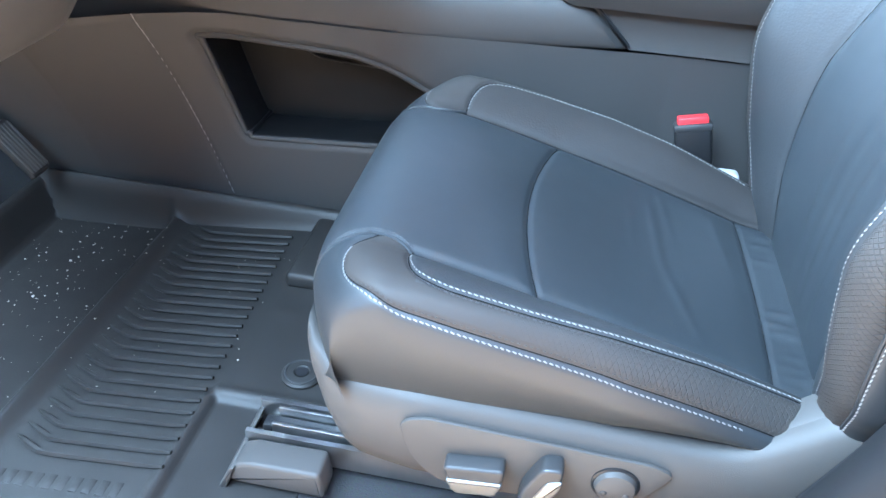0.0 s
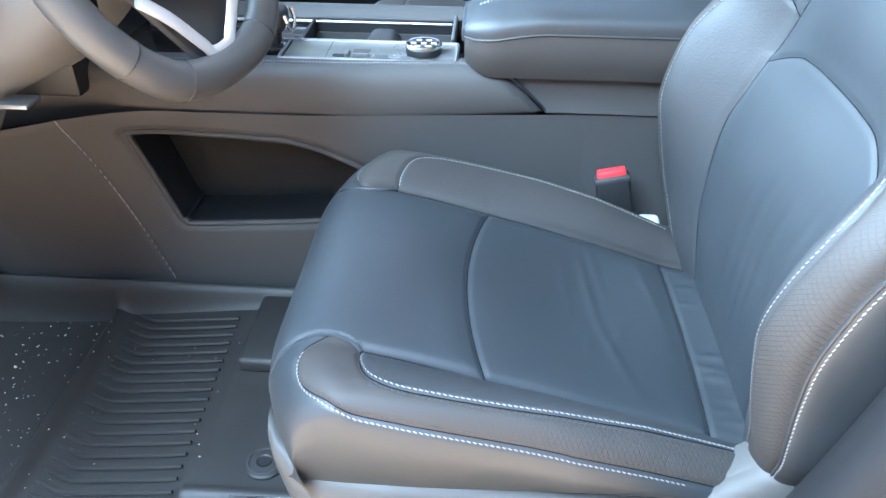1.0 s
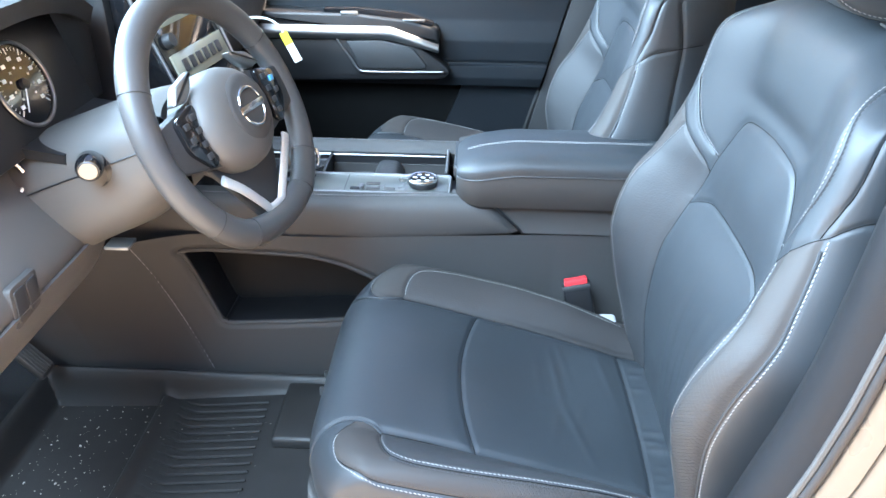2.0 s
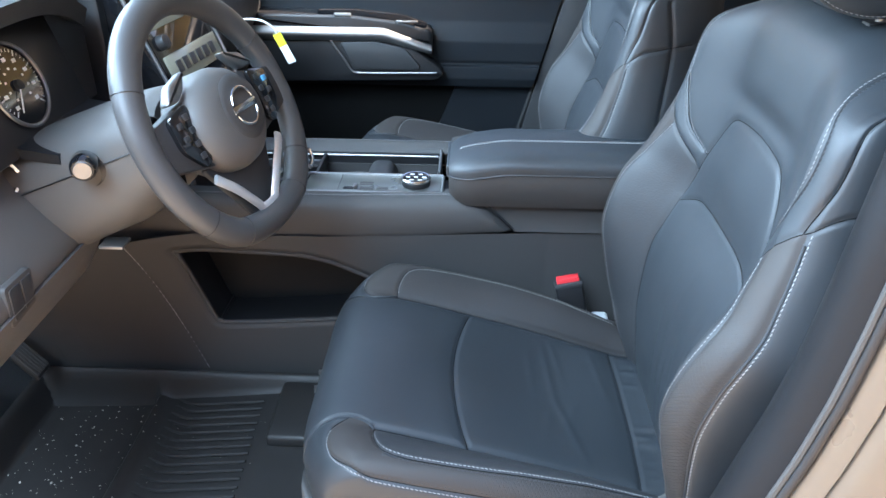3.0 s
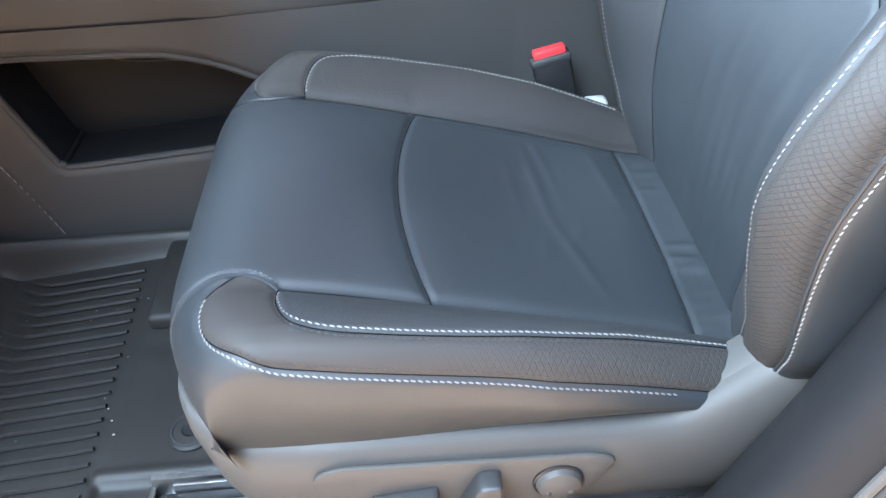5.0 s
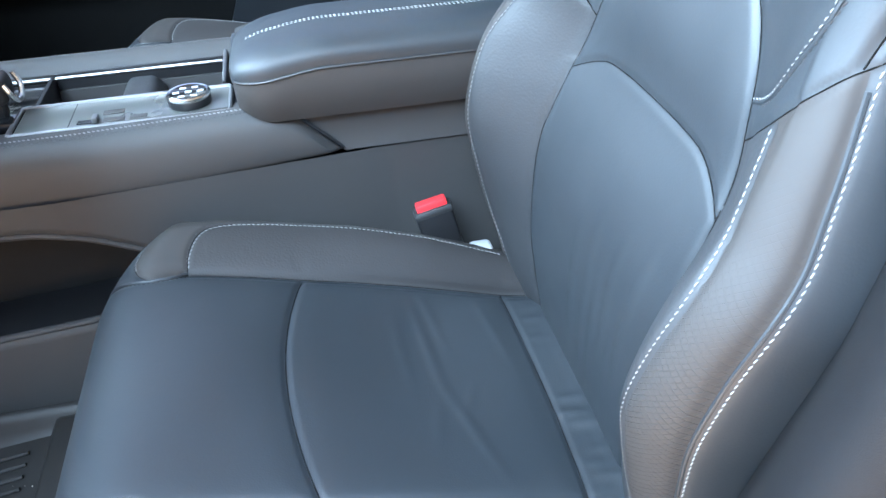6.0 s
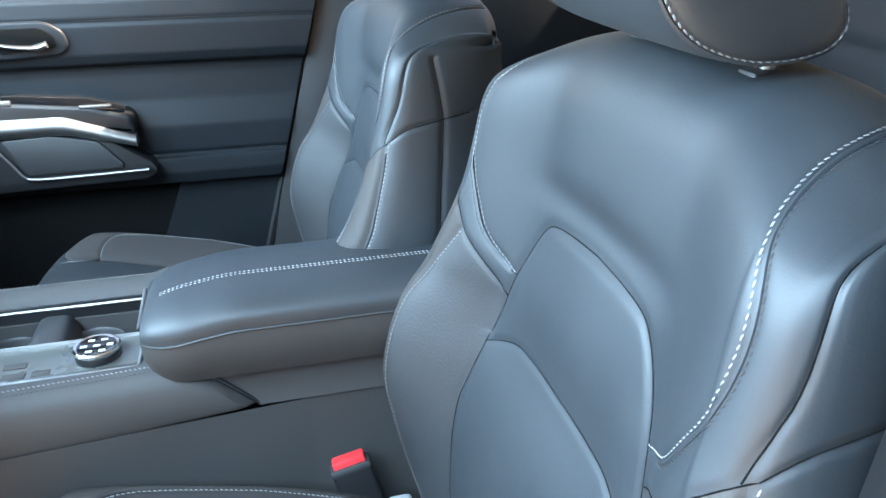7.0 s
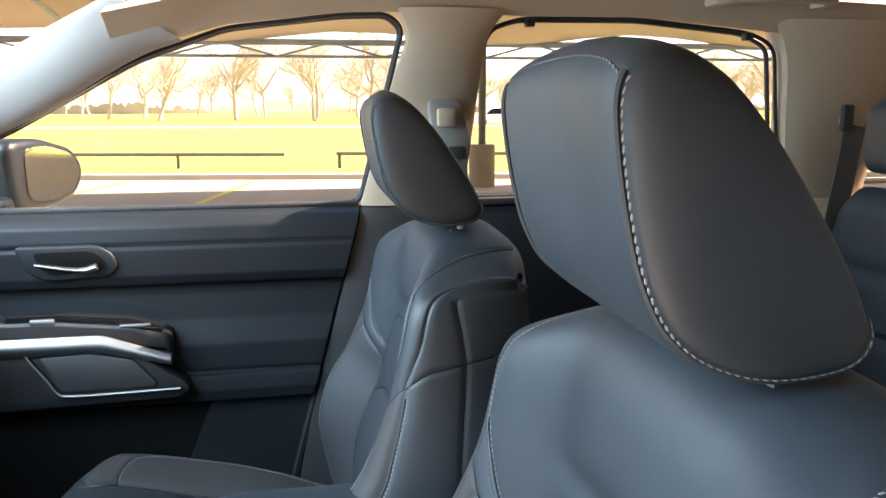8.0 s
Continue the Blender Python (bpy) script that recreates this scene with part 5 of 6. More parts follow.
for x0, y0, w, h in ((0.040, 1.128, 0.022, 0.012), (0.072, 1.152, 0.030, 0.014), (0.075, 1.126, 0.030, 0.014), (0.112, 1.126, 0.024, 0.014)):
    part("button", box(x0, x0 + w, y0, y0 + h, 0.4455, 0.4475, 0.001), GLOSS if x0 < 0.05 else TRIM, plate, "small flat button")
part("brake_switch", box(0.062, 0.070, 1.125, 1.142, 0.446, 0.455, 0.002), SILVER, plate, "silver brake switch")
part("plate_line", box(0.0285, 0.0295, 1.12, 1.206, 0.446, 0.4466, 0.0), DARK, plate)
knob = thing("mode_knob", "round drive mode knob with a bright ring on the console", "knob", at=(0.195, 1.160, 0.447))
part("knob_body", lathe([(0.031, 0.0), (0.031, 0.010), (0.0295, 0.012)], 32), BLACK, knob)
part("knob_ring", lathe([(0.0300, 0.0095), (0.0318, 0.012), (0.0318, 0.0155), (0.0295, 0.0175), (0.0265, 0.0170)], 32), CHROME, knob, "bright ring")
top = part("knob_top", lathe([(0.0268, 0.0170), (0.0255, 0.0160), (0.0, 0.0160)], 32), GLOSS, knob, "gloss black top with pale marks")
for k in range(7):
    a, r = 2 * math.pi * k / 6, (0.0175 if k < 6 else 0)
    part("mark", box(r * math.cos(a) - 0.0045, r * math.cos(a) + 0.0045, r * math.sin(a) - 0.0028, r * math.sin(a) + 0.0028, 0.0161, 0.0167, 0.0005), material("pale_mark", (0.6, 0.6, 0.58), 0.5) if k == 0 else bpy.data.materials["pale_mark"], top)
cup = part("cup_well", join(box(-0.03, 0.240, 1.212, 1.218, 0.33, 0.444, 0.001), box(-0.03, 0.240, 1.336, 1.342, 0.33, 0.446, 0.001), box(-0.036, -0.03, 1.212, 1.342, 0.33, 0.444, 0.001), box(0.240, 0.246, 1.212, 1.342, 0.33, 0.452, 0.001), box(-0.03, 0.24, 1.215, 1.34, 0.325, 0.335, 0.0)), BLACK, console, "black cup holder well")
for x in (0.045, 0.165):
    part("cup_ring", lathe([(0.040, 0.334), (0.043, 0.400), (0.046, 0.404), (0.047, 0.400)], 24, Matrix.Translation((x, 1.277, 0))), DARK, cup)
part("cup_divider", prism(rounded([(0.07, 0.41), (0.085, 0.432), (0.125, 0.432), (0.14, 0.41), (0.14, 0.34), (0.07, 0.34)], 0.01), "y", 1.225, 1.33, 0.004), DARK, cup)
part("well_edge", tube([(0.2425, 1.214, 0.449), (0.2425, 1.338, 0.455)], 0.0032, 8), SILVER, cup, "bright end strip")
rail_g = np.array([[(x, 1.342 + 0.062 * k, 0.445 + 0.018 * math.sin(math.pi * k) ** 0.7) for x in np.linspace(-0.62, 0.262, 30)] for k in np.linspace(0, 1, 10)])
part("far_bolster", thick(rail_g, (0, 0, -0.05)), CONSOLE, console, "padded far edge")
pts = rail_g[7]
part("stitching", stitches(pts + np.array((0, 0, 0.0005)), [(0, 0, 1)] * len(pts), 0.0062, 0.0044, 0.0008), THREAD, console, "pale stitching", "stuff")
part("far_strip", tube([(-0.4, 1.336, 0.440), (0.235, 1.336, 0.440)], 0.003, 6), SILVER, console, "thin bright strip")
part("console_deck", box(-0.62, -0.036, 1.10, 1.36, 0.41, 0.436, 0.004), GLOSS, console, "gloss black deck round the shifter")

shift = thing("gear_selector", "black gear selector with bright trim", "gear selector")
part("selector_base", box(-0.110, -0.048, 1.150, 1.215, 0.436, 0.452, 0.006), GLOSS, shift)
part("selector_knob", join(box(-0.105, -0.045, 1.155, 1.210, 0.470, 0.515, 0.016, 3), box(-0.09, -0.06, 1.168, 1.198, 0.445, 0.48, 0.008)), BLACK, shift)
part("selector_trim", tube(spline([(-0.044, 1.157, 0.505), (-0.038, 1.160, 0.485), (-0.038, 1.185, 0.472), (-0.038, 1.205, 0.485), (-0.044, 1.208, 0.505)], 20), 0.004, 8), CHROME, shift, "bright trim")
part("selector_mark", box(-0.085, -0.065, 1.168, 1.195, 0.5150, 0.5160, 0.0), TRIM, shift)

# armrest
arm = thing("armrest", "dark leather armrest lid with double pale stitching on the console", "armrest")


def arm_section(x):
    t = np.clip((x - 0.262) / 0.065, 0, 1)
    front = math.sqrt(max(0.0, 1 - (1 - t) ** 2))
    rise = 0.004 + 0.034 * front
    inset = 0.040 * (1 - front)
    w0, w1 = 1.052 + inset, 1.315 - inset
    return w0, w1, rise


rows, seam_n, seam_f, base_rows = [], [], [], []
for x in np.r_[np.linspace(0.268, 0.34, 22), np.linspace(0.35, 0.80, 30)]:
    w0, w1, rise = arm_section(x)
    seam = 0.505 + 0.014 * smooth_step(x, 0.28, 0.40)
    a = np.linspace(0, math.pi, 41)
    line = []
    for k in a:
        cx, sz = math.cos(k), math.sin(k)
        y = (w0 + w1) / 2 - (w1 - w0) / 2 * math.copysign(abs(cx) ** 0.42, cx)
        line.append((x, y, seam + rise * abs(sz) ** 0.62 - 0.026 * ((y - w0) / (w1 - w0)) ** 2))
    rows.append(line)
    low = 0.440 + 0.020 * (1 - np.clip((x - 0.268) / 0.05, 0, 1)) ** 2
    base_rows.append([(x, w0 + 0.018 * (1 - k) ** 2 - 0.002 * math.sin(math.pi * k), low + (seam - low) * k) for k in np.linspace(0, 1, 8)] + [(x, w1 - 0.018 * (1 - k) ** 2, low + (seam - low) * k) for k in np.linspace(1, 0, 8)])
rows, base_rows = np.array(rows), np.array(base_rows)
cap = [[rows[0][0] * (1 - t) + rows[0][-1] * t for t in np.linspace(0, 1, 41)], list(rows[0])]
part("lid_cover", join(sheet(rows), sheet(cap)), LEATHER, arm, "dark leather lid")
bcap = [[base_rows[0][0] * (1 - t) + base_rows[0][-1] * t for t in np.linspace(0, 1, 16)], list(base_rows[0])]
part("lid_side", join(sheet(base_rows), sheet(bcap)), CONSOLE, arm, "brownish lower band")
part("seam_bead", tube(np.array([[r[0][0], r[0][1] - 0.0012, r[0][2]] for r in rows]), 0.0018, 6), DARK, arm)
for off, thread in ((0.150, THREAD), (0.158, THREAD)):
    pts = np.array([[r[0][0], 1.0 + off, np.interp(1.0 + off, r[:, 1], r[:, 2])] for r in rows[6:]])
    part("stitching", stitches(pts + np.array((0, 0, 0.0008)), [(0, -0.1, 1)] * len(pts), 0.0062, 0.0046, 0.0010, 0.2), thread, arm, "pale stitching", "stuff")
badge = part("badge_plate", prism(rounded([(1.125, 0.478), (1.285, 0.474), (1.285, 0.502), (1.125, 0.507)], 0.008), "x", 0.262, 0.276, 0.003), LEATHER, arm, "raised leather badge with plain bars")
for k in range(10):
    part("badge_bar", box(0.2605, 0.263, 1.134 + 0.0146 * k, 1.143 + 0.0146 * k, 0.484, 0.497, 0.0008), DARK, badge)

# driver's buckle
buckle = thing("seat_belt_buckle", "black seat belt buckle with a red release button", "seat belt buckle")
m = Matrix.Translation((0.523, 1.033, 0.292)) @ Euler((radians(-8), radians(-13), 0)).to_matrix().to_4x4()
part("buckle_body", box(-0.029, 0.029, -0.013, 0.013, -0.085, -0.004, 0.006, 3, m), BLACK, buckle)
part("release_button", box(-0.024, 0.024, -0.0105, 0.0105, -0.008, 0.0075, 0.003, 2, m), RED, buckle, "red release button")
part("buckle_rim", box(-0.030, 0.030, -0.0145, 0.0145, -0.016, -0.003, 0.004, 2, m), DARK, buckle)
part("buckle_stalk", box(-0.016, 0.022, -0.006, 0.006, -0.26, -0.08, 0.003, 2, m), DARK, buckle)
clip = thing("anchor_cover", "small pale grey belt anchor cover beside the seat", "belt fitting")
part("cover", box(0.575, 0.612, 0.995, 1.025, 0.165, 0.222, 0.008, 3, None), material("pale_grey_plastic", (0.36, 0.37, 0.38), 0.35), clip)
part("cover_foot", box(0.58, 0.61, 1.0, 1.02, -0.012, 0.17, 0.004), DARK, clip)

# ---------------------------------------------------------------- floor mat and rails
mat_ob = thing("floor_mat", "black ribbed rubber floor mat with grit and dust", "floor mat")


def mat_z(x, y):
    z = -0.030 * np.clip((-0.10 - x) / 0.27, 0, 1)
    z = z - 0.018 * smooth_step(-x, 0.385, 0.40) - 0.012 * np.clip((-0.40 - x) / 0.2, 0, 1)
    wall = smooth_step(y, 0.984, 1.010)
    z = z + 0.014 * np.exp(-((x + 0.378) / 0.016) ** 2) * (1 - wall)
    rise = 0.080 * smooth_step(-x, 0.636, 0.664)
    return max(z + (0.034 - z) * wall, z + rise)


gx, gy = np.linspace(-0.672, 0.06, 200), np.linspace(0.34, 1.016, 130)
mg = np.array([[(x, y, float(mat_z(x, y))) for y in gy] for x in gx])
well = smooth_step(gx[:, None], -0.112, -0.100) * smooth_step(0.560 - gy[None, :], -0.004, 0.008)
mg[..., 2] -= 0.010 * well
ridge = np.exp(-((gx[:, None] + 0.117) / 0.006) ** 2) * (gy[None, :] < 0.555) + np.exp(-((gy[None, :] - 0.570) / 0.006) ** 2) * (gx[:, None] > -0.11)
mg[..., 2] += 0.003 * np.clip(ridge, 0, 1)
part("mat_sheet", thick(mg, (0, 0, -0.006)), RUBBER, mat_ob, "black rubber tray")
for k in range(24):
    y = 0.424 + 0.0231 * k
    x0 = -0.114 - 0.0009 * k
    line = spline([(x0, y, 0), (-0.20, y, 0), (-0.280, y + 0.001, 0), (-0.300, y + 0.005, 0), (-0.340, y + 0.024, 0)], 16)
    line = np.array([(x, yy, mat_z(x, yy) + 0.0044) for x, yy, _ in line])
    part("rib", tube(line, np.r_[0.0030, np.full(13, 0.0046), 0.0036, 0.0010], 6), RUBBER, mat_ob, smooth=False)
hole = part("mat_anchor", lathe([(0.030, 0.0), (0.030, 0.004), (0.027, 0.007), (0.012, 0.0085), (0.009, 0.006)], 32, Matrix.Translation((0.0, 0.622, 0.0))), RUBBER, mat_ob, "round mat anchor with a raised ring")
part("anchor_ring", tube([(0.024 * math.cos(a), 0.622 + 0.024 * math.sin(a), 0.0075) for a in np.linspace(0, 2 * math.pi, 33)[:-1]], 0.0018, 6, closed=True), DARK, hole)
part("anchor_hole", lathe([(0.0095, 0.0080), (0.0, 0.0078)], 16, Matrix.Translation((0.0, 0.622, 0.0))), BLACK, hole)
for k in range(10):
    part("embossed_bar", box(-0.330 + 0.0185 * k, -0.319 + 0.0185 * k, 0.374, 0.396, -0.034 + 0.00206 * k, -0.0238 + 0.00206 * k, 0.0008), RUBBER, mat_ob, "raised plain bar")
rng = random.Random(11)
vs, fs = [], []
for k in range(260):
    x = rng.uniform(-0.64, -0.40) if k < 200 else rng.uniform(-0.40, -0.10)
    y = rng.uniform(0.50, 0.985)
    s = rng.choice((0.0006, 0.0008, 0.001, 0.0013, 0.0018)) if k > 3 else 0.0032
    if k == 0:
        x, y = -0.526, 0.854
    z = float(mat_z(x, y)) + s * 0.5
    o = len(vs)
    an = rng.uniform(0, 3)
    for dx, dy, dz in ((1.4, 0, 0), (0, 1, 0), (-1.2, 0.2, 0), (0, -0.8, 0), (0, 0, 1), (0, 0, -0.6)):
        vs.append((x + s * (dx * math.cos(an) - dy * math.sin(an)), y + s * (dx * math.sin(an) + dy * math.cos(an)), z + s * dz))
    fs += [(o, o + 1, o + 4), (o + 1, o + 2, o + 4), (o + 2, o + 3, o + 4), (o + 3, o, o + 4), (o + 1, o, o + 5), (o + 2, o + 1, o + 5), (o + 3, o + 2, o + 5), (o, o + 3, o + 5)]
solid("grit", (vs, fs), material("pale_grit", (0.45, 0.42, 0.36), 0.9), "pale sand grains and lint on the mat", "grit", kind="stuff", smooth=False)

solid("toe_carpet", thick(np.array([[(x, y, z) for y in np.linspace(0.34, 1.04, 10)] for x, z in ((-0.665, -0.02), (-0.70, 0.004), (-0.78, 0.06), (-0.90, 0.17), (-1.03, 0.33))]), (0, 0, -0.02)), CARPET, "dark carpet sloping up behind the pedals", "carpet", kind="structure")
cov = thing("rail_cover", "grey plastic end cover on the seat rail", "rail cover")
part("cover_shell", prism(rounded([(-0.030, 0.0), (-0.018, 0.032), (0.0, 0.040), (0.092, 0.042), (0.098, 0.0)], 0.006, 3), "y", 0.424, 0.467, 0.006, 3), TRIM, cov)
part("cover_skirt", prism(rounded([(-0.040, -0.010), (-0.022, 0.030), (-0.016, 0.030), (-0.030, -0.010)], 0.002, 2), "y", 0.420, 0.540, 0.002), TRIM, cov)
cov2 = thing("rail_cover", "dark plastic cover on the inner seat rail", "rail cover")
part("cover_shell", box(-0.098, 0.06, 0.815, 1.0, -0.004, 0.026, 0.010, 3), RUBBER, cov2)


# ---------------------------------------------------------------- steering wheel and dashboard
WTURN = Matrix.Rotation(radians(-13), 3, "Z")
WN = WTURN @ Vector((math.cos(radians(24)), 0, math.sin(radians(24))))
WC = Vector((-0.074, 0.760, 0.731))
WU = WTURN @ Vector((-math.sin(radians(24)), 0, math.cos(radians(24))))
WR = WTURN @ Vector((0, 1, 0))
WM = Matrix(((WR.x, WU.x, WN.x, WC.x), (WR.y, WU.y, WN.y, WC.y), (WR.z, WU.z, WN.z, WC.z), (0, 0, 0, 1)))  # local x: to the passenger side, y: up the wheel, z: to the driver
wheel = thing("steering_wheel", "leather steering wheel with silver lower spoke and round hub", "steering wheel")
wheel.matrix_world = WM
RIM = 0.184
RIM_LEATHER = material("grey_rim_leather", (0.046, 0.045, 0.045), 0.46, bump=0.15, bump_size=0.002, cells=True, vary=0.08)


def rim_point(a, r=RIM):
    flat = 0.010 * max(0.0, -math.sin(a) - 0.85) / 0.15
    return (r * math.cos(a), (r - flat) * math.sin(a), 0.0)


ang = np.linspace(0, 2 * math.pi, 97)[:-1]
rad = [0.0215 + 0.0015 * abs(math.sin(2 * a)) for a in ang]
part("rim", tube([rim_point(a) for a in ang], np.array(rad), 16, closed=True, squash=0.86), RIM_LEATHER, wheel, "dark leather rim")
for a in (radians(28), radians(152), radians(-38), radians(-142), radians(-62), radians(-118)):
    c = Vector(rim_point(a))
    t = Vector((-math.sin(a), math.cos(a), 0))
    u = Vector((math.cos(a), math.sin(a), 0))
    ring = [tuple(c + 0.0228 * (math.cos(b) * u + 0.86 * math.sin(b) * Vector((0, 0, 1)))) for b in np.linspace(0, 2 * math.pi, 25)[:-1]]
    part("rim_seam", tube(ring, 0.0009, 5, closed=True), BLACK, wheel)
for a0, a1 in ((-0.55, 0.60), (math.pi - 0.60, math.pi + 0.55)):
    pts = [tuple(Vector(rim_point(a, RIM - 0.0205)) + Vector((0, 0, 0.002))) for a in np.linspace(a0, a1, 40)]
    part("stitching", stitches(pts, [(-math.cos(a), -math.sin(a), 0.2) for a in np.linspace(a0, a1, 40)], 0.0065, 0.0066, 0.0011, 1.2), DTHREAD, wheel, "dark cross stitching", "stuff")
part("hub", lathe([(0.0, 0.044), (0.045, 0.043), (0.066, 0.038), (0.080, 0.027), (0.086, 0.012), (0.086, -0.03)], 48, Matrix.Translation((-0.012, -0.002, 0)) @ Matrix.Diagonal((1.06, 0.92, 1, 1))), DASH, wheel, "round grey airbag hub")
disc = part("hub_disc", lathe([(0.0, 0.0465), (0.042, 0.0458), (0.050, 0.0430), (0.052, 0.0405)], 40, Matrix.Translation((0.002, 0.004, 0.0))), CONSOLE, wheel, "dark emblem field")
for s in (1, -1):
    pts = [(0.001 + 0.029 * math.cos(a), 0.004 + 0.029 * math.sin(a) * s, 0.0475) for a in np.linspace(radians(16), radians(164), 24)]
    part("emblem_arc", tube(pts, np.interp(np.linspace(0, 1, 24), [0, 0.5, 1], [0.0014, 0.0032, 0.0014]), 8), CHROME, disc, "bright emblem arc")
part("emblem_bar", box(-0.032, 0.034, -0.0015, 0.0095, 0.0460, 0.0485, 0.001), CHROME, disc, "bright emblem bar")
# spokes with switch pads
for s in (1, -1):
    sp = part("spoke", prism(rounded([(s * 0.070, 0.052), (s * 0.172, 0.034), (s * 0.172, -0.030), (s * 0.070, -0.056)], 0.010), "z", -0.010, 0.012, 0.004), DARK, wheel, "dark side spoke")
    part("switch_pad", prism(rounded([(s * 0.088, 0.048), (s * 0.140, 0.036), (s * 0.140, -0.012), (s * 0.108, -0.048), (s * 0.090, -0.040)], 0.010), "z", 0.0115, 0.020, 0.002), GLOSS, sp, "gloss black switch pad")
    for i, (bx, by) in enumerate(((0.104, 0.030), (0.124, 0.022), (0.104, 0.010), (0.124, 0.002), (0.106, -0.010), (0.108, -0.028))):
        part("switch", box(s * bx - 0.0055, s * bx + 0.0055, by - 0.0045, by + 0.0045, 0.0195, 0.0228, 0.001), DARK if (s, i) != (1, 1) else material("blue_switch", (0.05, 0.30, 0.55), 0.4), sp, "" if (s, i) != (1, 1) else "blue switch")
    part("spoke_wing", prism(rounded([(s * 0.052, 0.088), (s * 0.100, 0.076), (s * 0.122, 0.052), (s * 0.092, 0.050), (s * 0.070, 0.064)], 0.008), "z", 0.0, 0.018, 0.005, 3), SILVER, wheel, "bright upper spoke wing")
part("lower_spoke", prism(rounded([(-0.095, -0.050), (-0.030, -0.160), (0.030, -0.160), (0.095, -0.050)], 0.01), "z", -0.014, -0.004, 0.003), DARK, wheel, "dark lower spoke")
vee = spline([(-0.100, -0.068, 0.012), (-0.090, -0.078, 0.013), (-0.066, -0.100, 0.012), (-0.030, -0.138, 0.006), (-0.016, -0.152, 0.003), (0.016, -0.152, 0.003), (0.030, -0.138, 0.006), (0.066, -0.100, 0.012), (0.090, -0.078, 0.013), (0.100, -0.068, 0.012)], 60)
part("spoke_trim", tube(vee, 0.0085, 10, squash=0.5), BRIGHT, wheel, "satin silver lower spoke trim")
for s in (1, -1):
    part("shift_paddle", prism(rounded([(s * 0.085, 0.045), (s * 0.128, 0.060), (s * 0.135, -0.040), (s * 0.100, -0.065), (s * 0.085, -0.02)], 0.012), "z", -0.045, -0.038, 0.002), GLOSS, wheel, "gloss black shift paddle")

col = thing("steering_column", "grey plastic steering column cover with a stalk", "steering column")
cen = spline([(-0.470, 0.776, 0.575), (-0.36, 0.776, 0.625), (-0.25, 0.776, 0.668), (-0.180, 0.776, 0.695), (-0.135, 0.776, 0.712)], 30)
rws = []
for i, c in enumerate(cen):
    t = i / 29
    ry, rzu, rzd = np.interp(t, [0, 0.5, 0.9, 1], [0.115, 0.100, 0.082, 0.070]), np.interp(t, [0, 0.6, 0.9, 1], [0.075, 0.075, 0.068, 0.055]), np.interp(t, [0, 0.5, 0.8, 1], [0.130, 0.115, 0.080, 0.055])
    rws.append([tuple(Vector(c) + WR * float(ry * math.copysign(abs(math.cos(a)) ** 0.8, math.cos(a))) + Vector(WU) * float((rzu if math.sin(a) > 0 else rzd) * math.copysign(abs(math.sin(a)) ** 0.8, math.sin(a)))) for a in np.linspace(0, 2 * math.pi, 49)])
rws = np.array(rws)
part("upper_cover", sheet(rws[:, :25]), DASH, col, "upper half of the cover")
part("lower_cover", sheet(np.array([[q + np.array((0, 0, -0.0012)) for q in r[24:]] for r in rws])), DASH, col, "lower half of the cover")
part("cover_end", sheet(np.array([rws[-1], np.repeat(rws[-1].mean(0)[None], 49, 0)])), DARK, col)
part("cover_joint", tube([r[24] + np.array((0, -0.0008, 0)) for r in rws[4:-1]], 0.0012, 6), BLACK, col)
stalk = part("stalk", tube([(-0.255, 0.735, 0.682), (-0.252, 0.665, 0.686)], 0.0125, 16), BLACK, col, "black control stalk")
part("stalk_ring", lathe([(0.0, 0.012), (0.0150, 0.012), (0.0185, 0.008), (0.0195, 0.0), (0.0195, -0.018), (0.016, -0.024)], 28, Matrix.Translation((-0.252, 0.655, 0.688)) @ Euler((radians(90), 0, radians(18))).to_matrix().to_4x4()), GLOSS, stalk, "ribbed dark ring")
part("stalk_cap", lathe([(0.0, 0.0150), (0.0125, 0.0148), (0.0140, 0.012)], 24, Matrix.Translation((-0.252, 0.655, 0.688)) @ Euler((radians(90), 0, radians(18))).to_matrix().to_4x4()), SILVER, stalk, "pale end cap")
part("stalk_boot", lathe([(0.026, 0.0), (0.030, 0.006), (0.022, 0.012)], 24, Matrix.Translation((-0.262, 0.690, 0.668)) @ Euler((radians(90), 0, 0)).to_matrix().to_4x4()), BLACK, stalk)
part("tilt_lever", box(-0.285, -0.245, 0.70, 0.735, 0.525, 0.531, 0.002), SILVER, col, "grey tilt lever")

dash = thing("dashboard", "dark grey dashboard with padded top", "dashboard")
# lower knee panel
prof = spline([(-0.455, 0.735), (-0.400, 0.668), (-0.350, 0.610), (-0.322, 0.565), (-0.318, 0.530), (-0.345, 0.492), (-0.42, 0.412), (-0.505, 0.335), (-0.56, 0.31)], 40)
g = np.array([[(x - 0.10 * smooth_step(y, 0.88, 0.98), y, z) for y in np.linspace(0.30, 0.97, 30)] for x, z in prof])
part("knee_panel", thick(g[:22], (-0.02, 0, -0.005)), DASH, dash, "grey upper knee panel")
low = spline([(-0.312, 0.530), (-0.328, 0.490), (-0.352, 0.450), (-0.384, 0.416), (-0.44, 0.396), (-0.54, 0.392)], 30)
g2 = np.array([[(x - 0.05 * smooth_step(y, 0.78, 0.84), y, z) for y in np.linspace(0.30, 0.84, 30)] for x, z in low])
part("lower_panel", thick(g2, (-0.02, 0, 0)), DASH, dash, "grey lower dash panel")
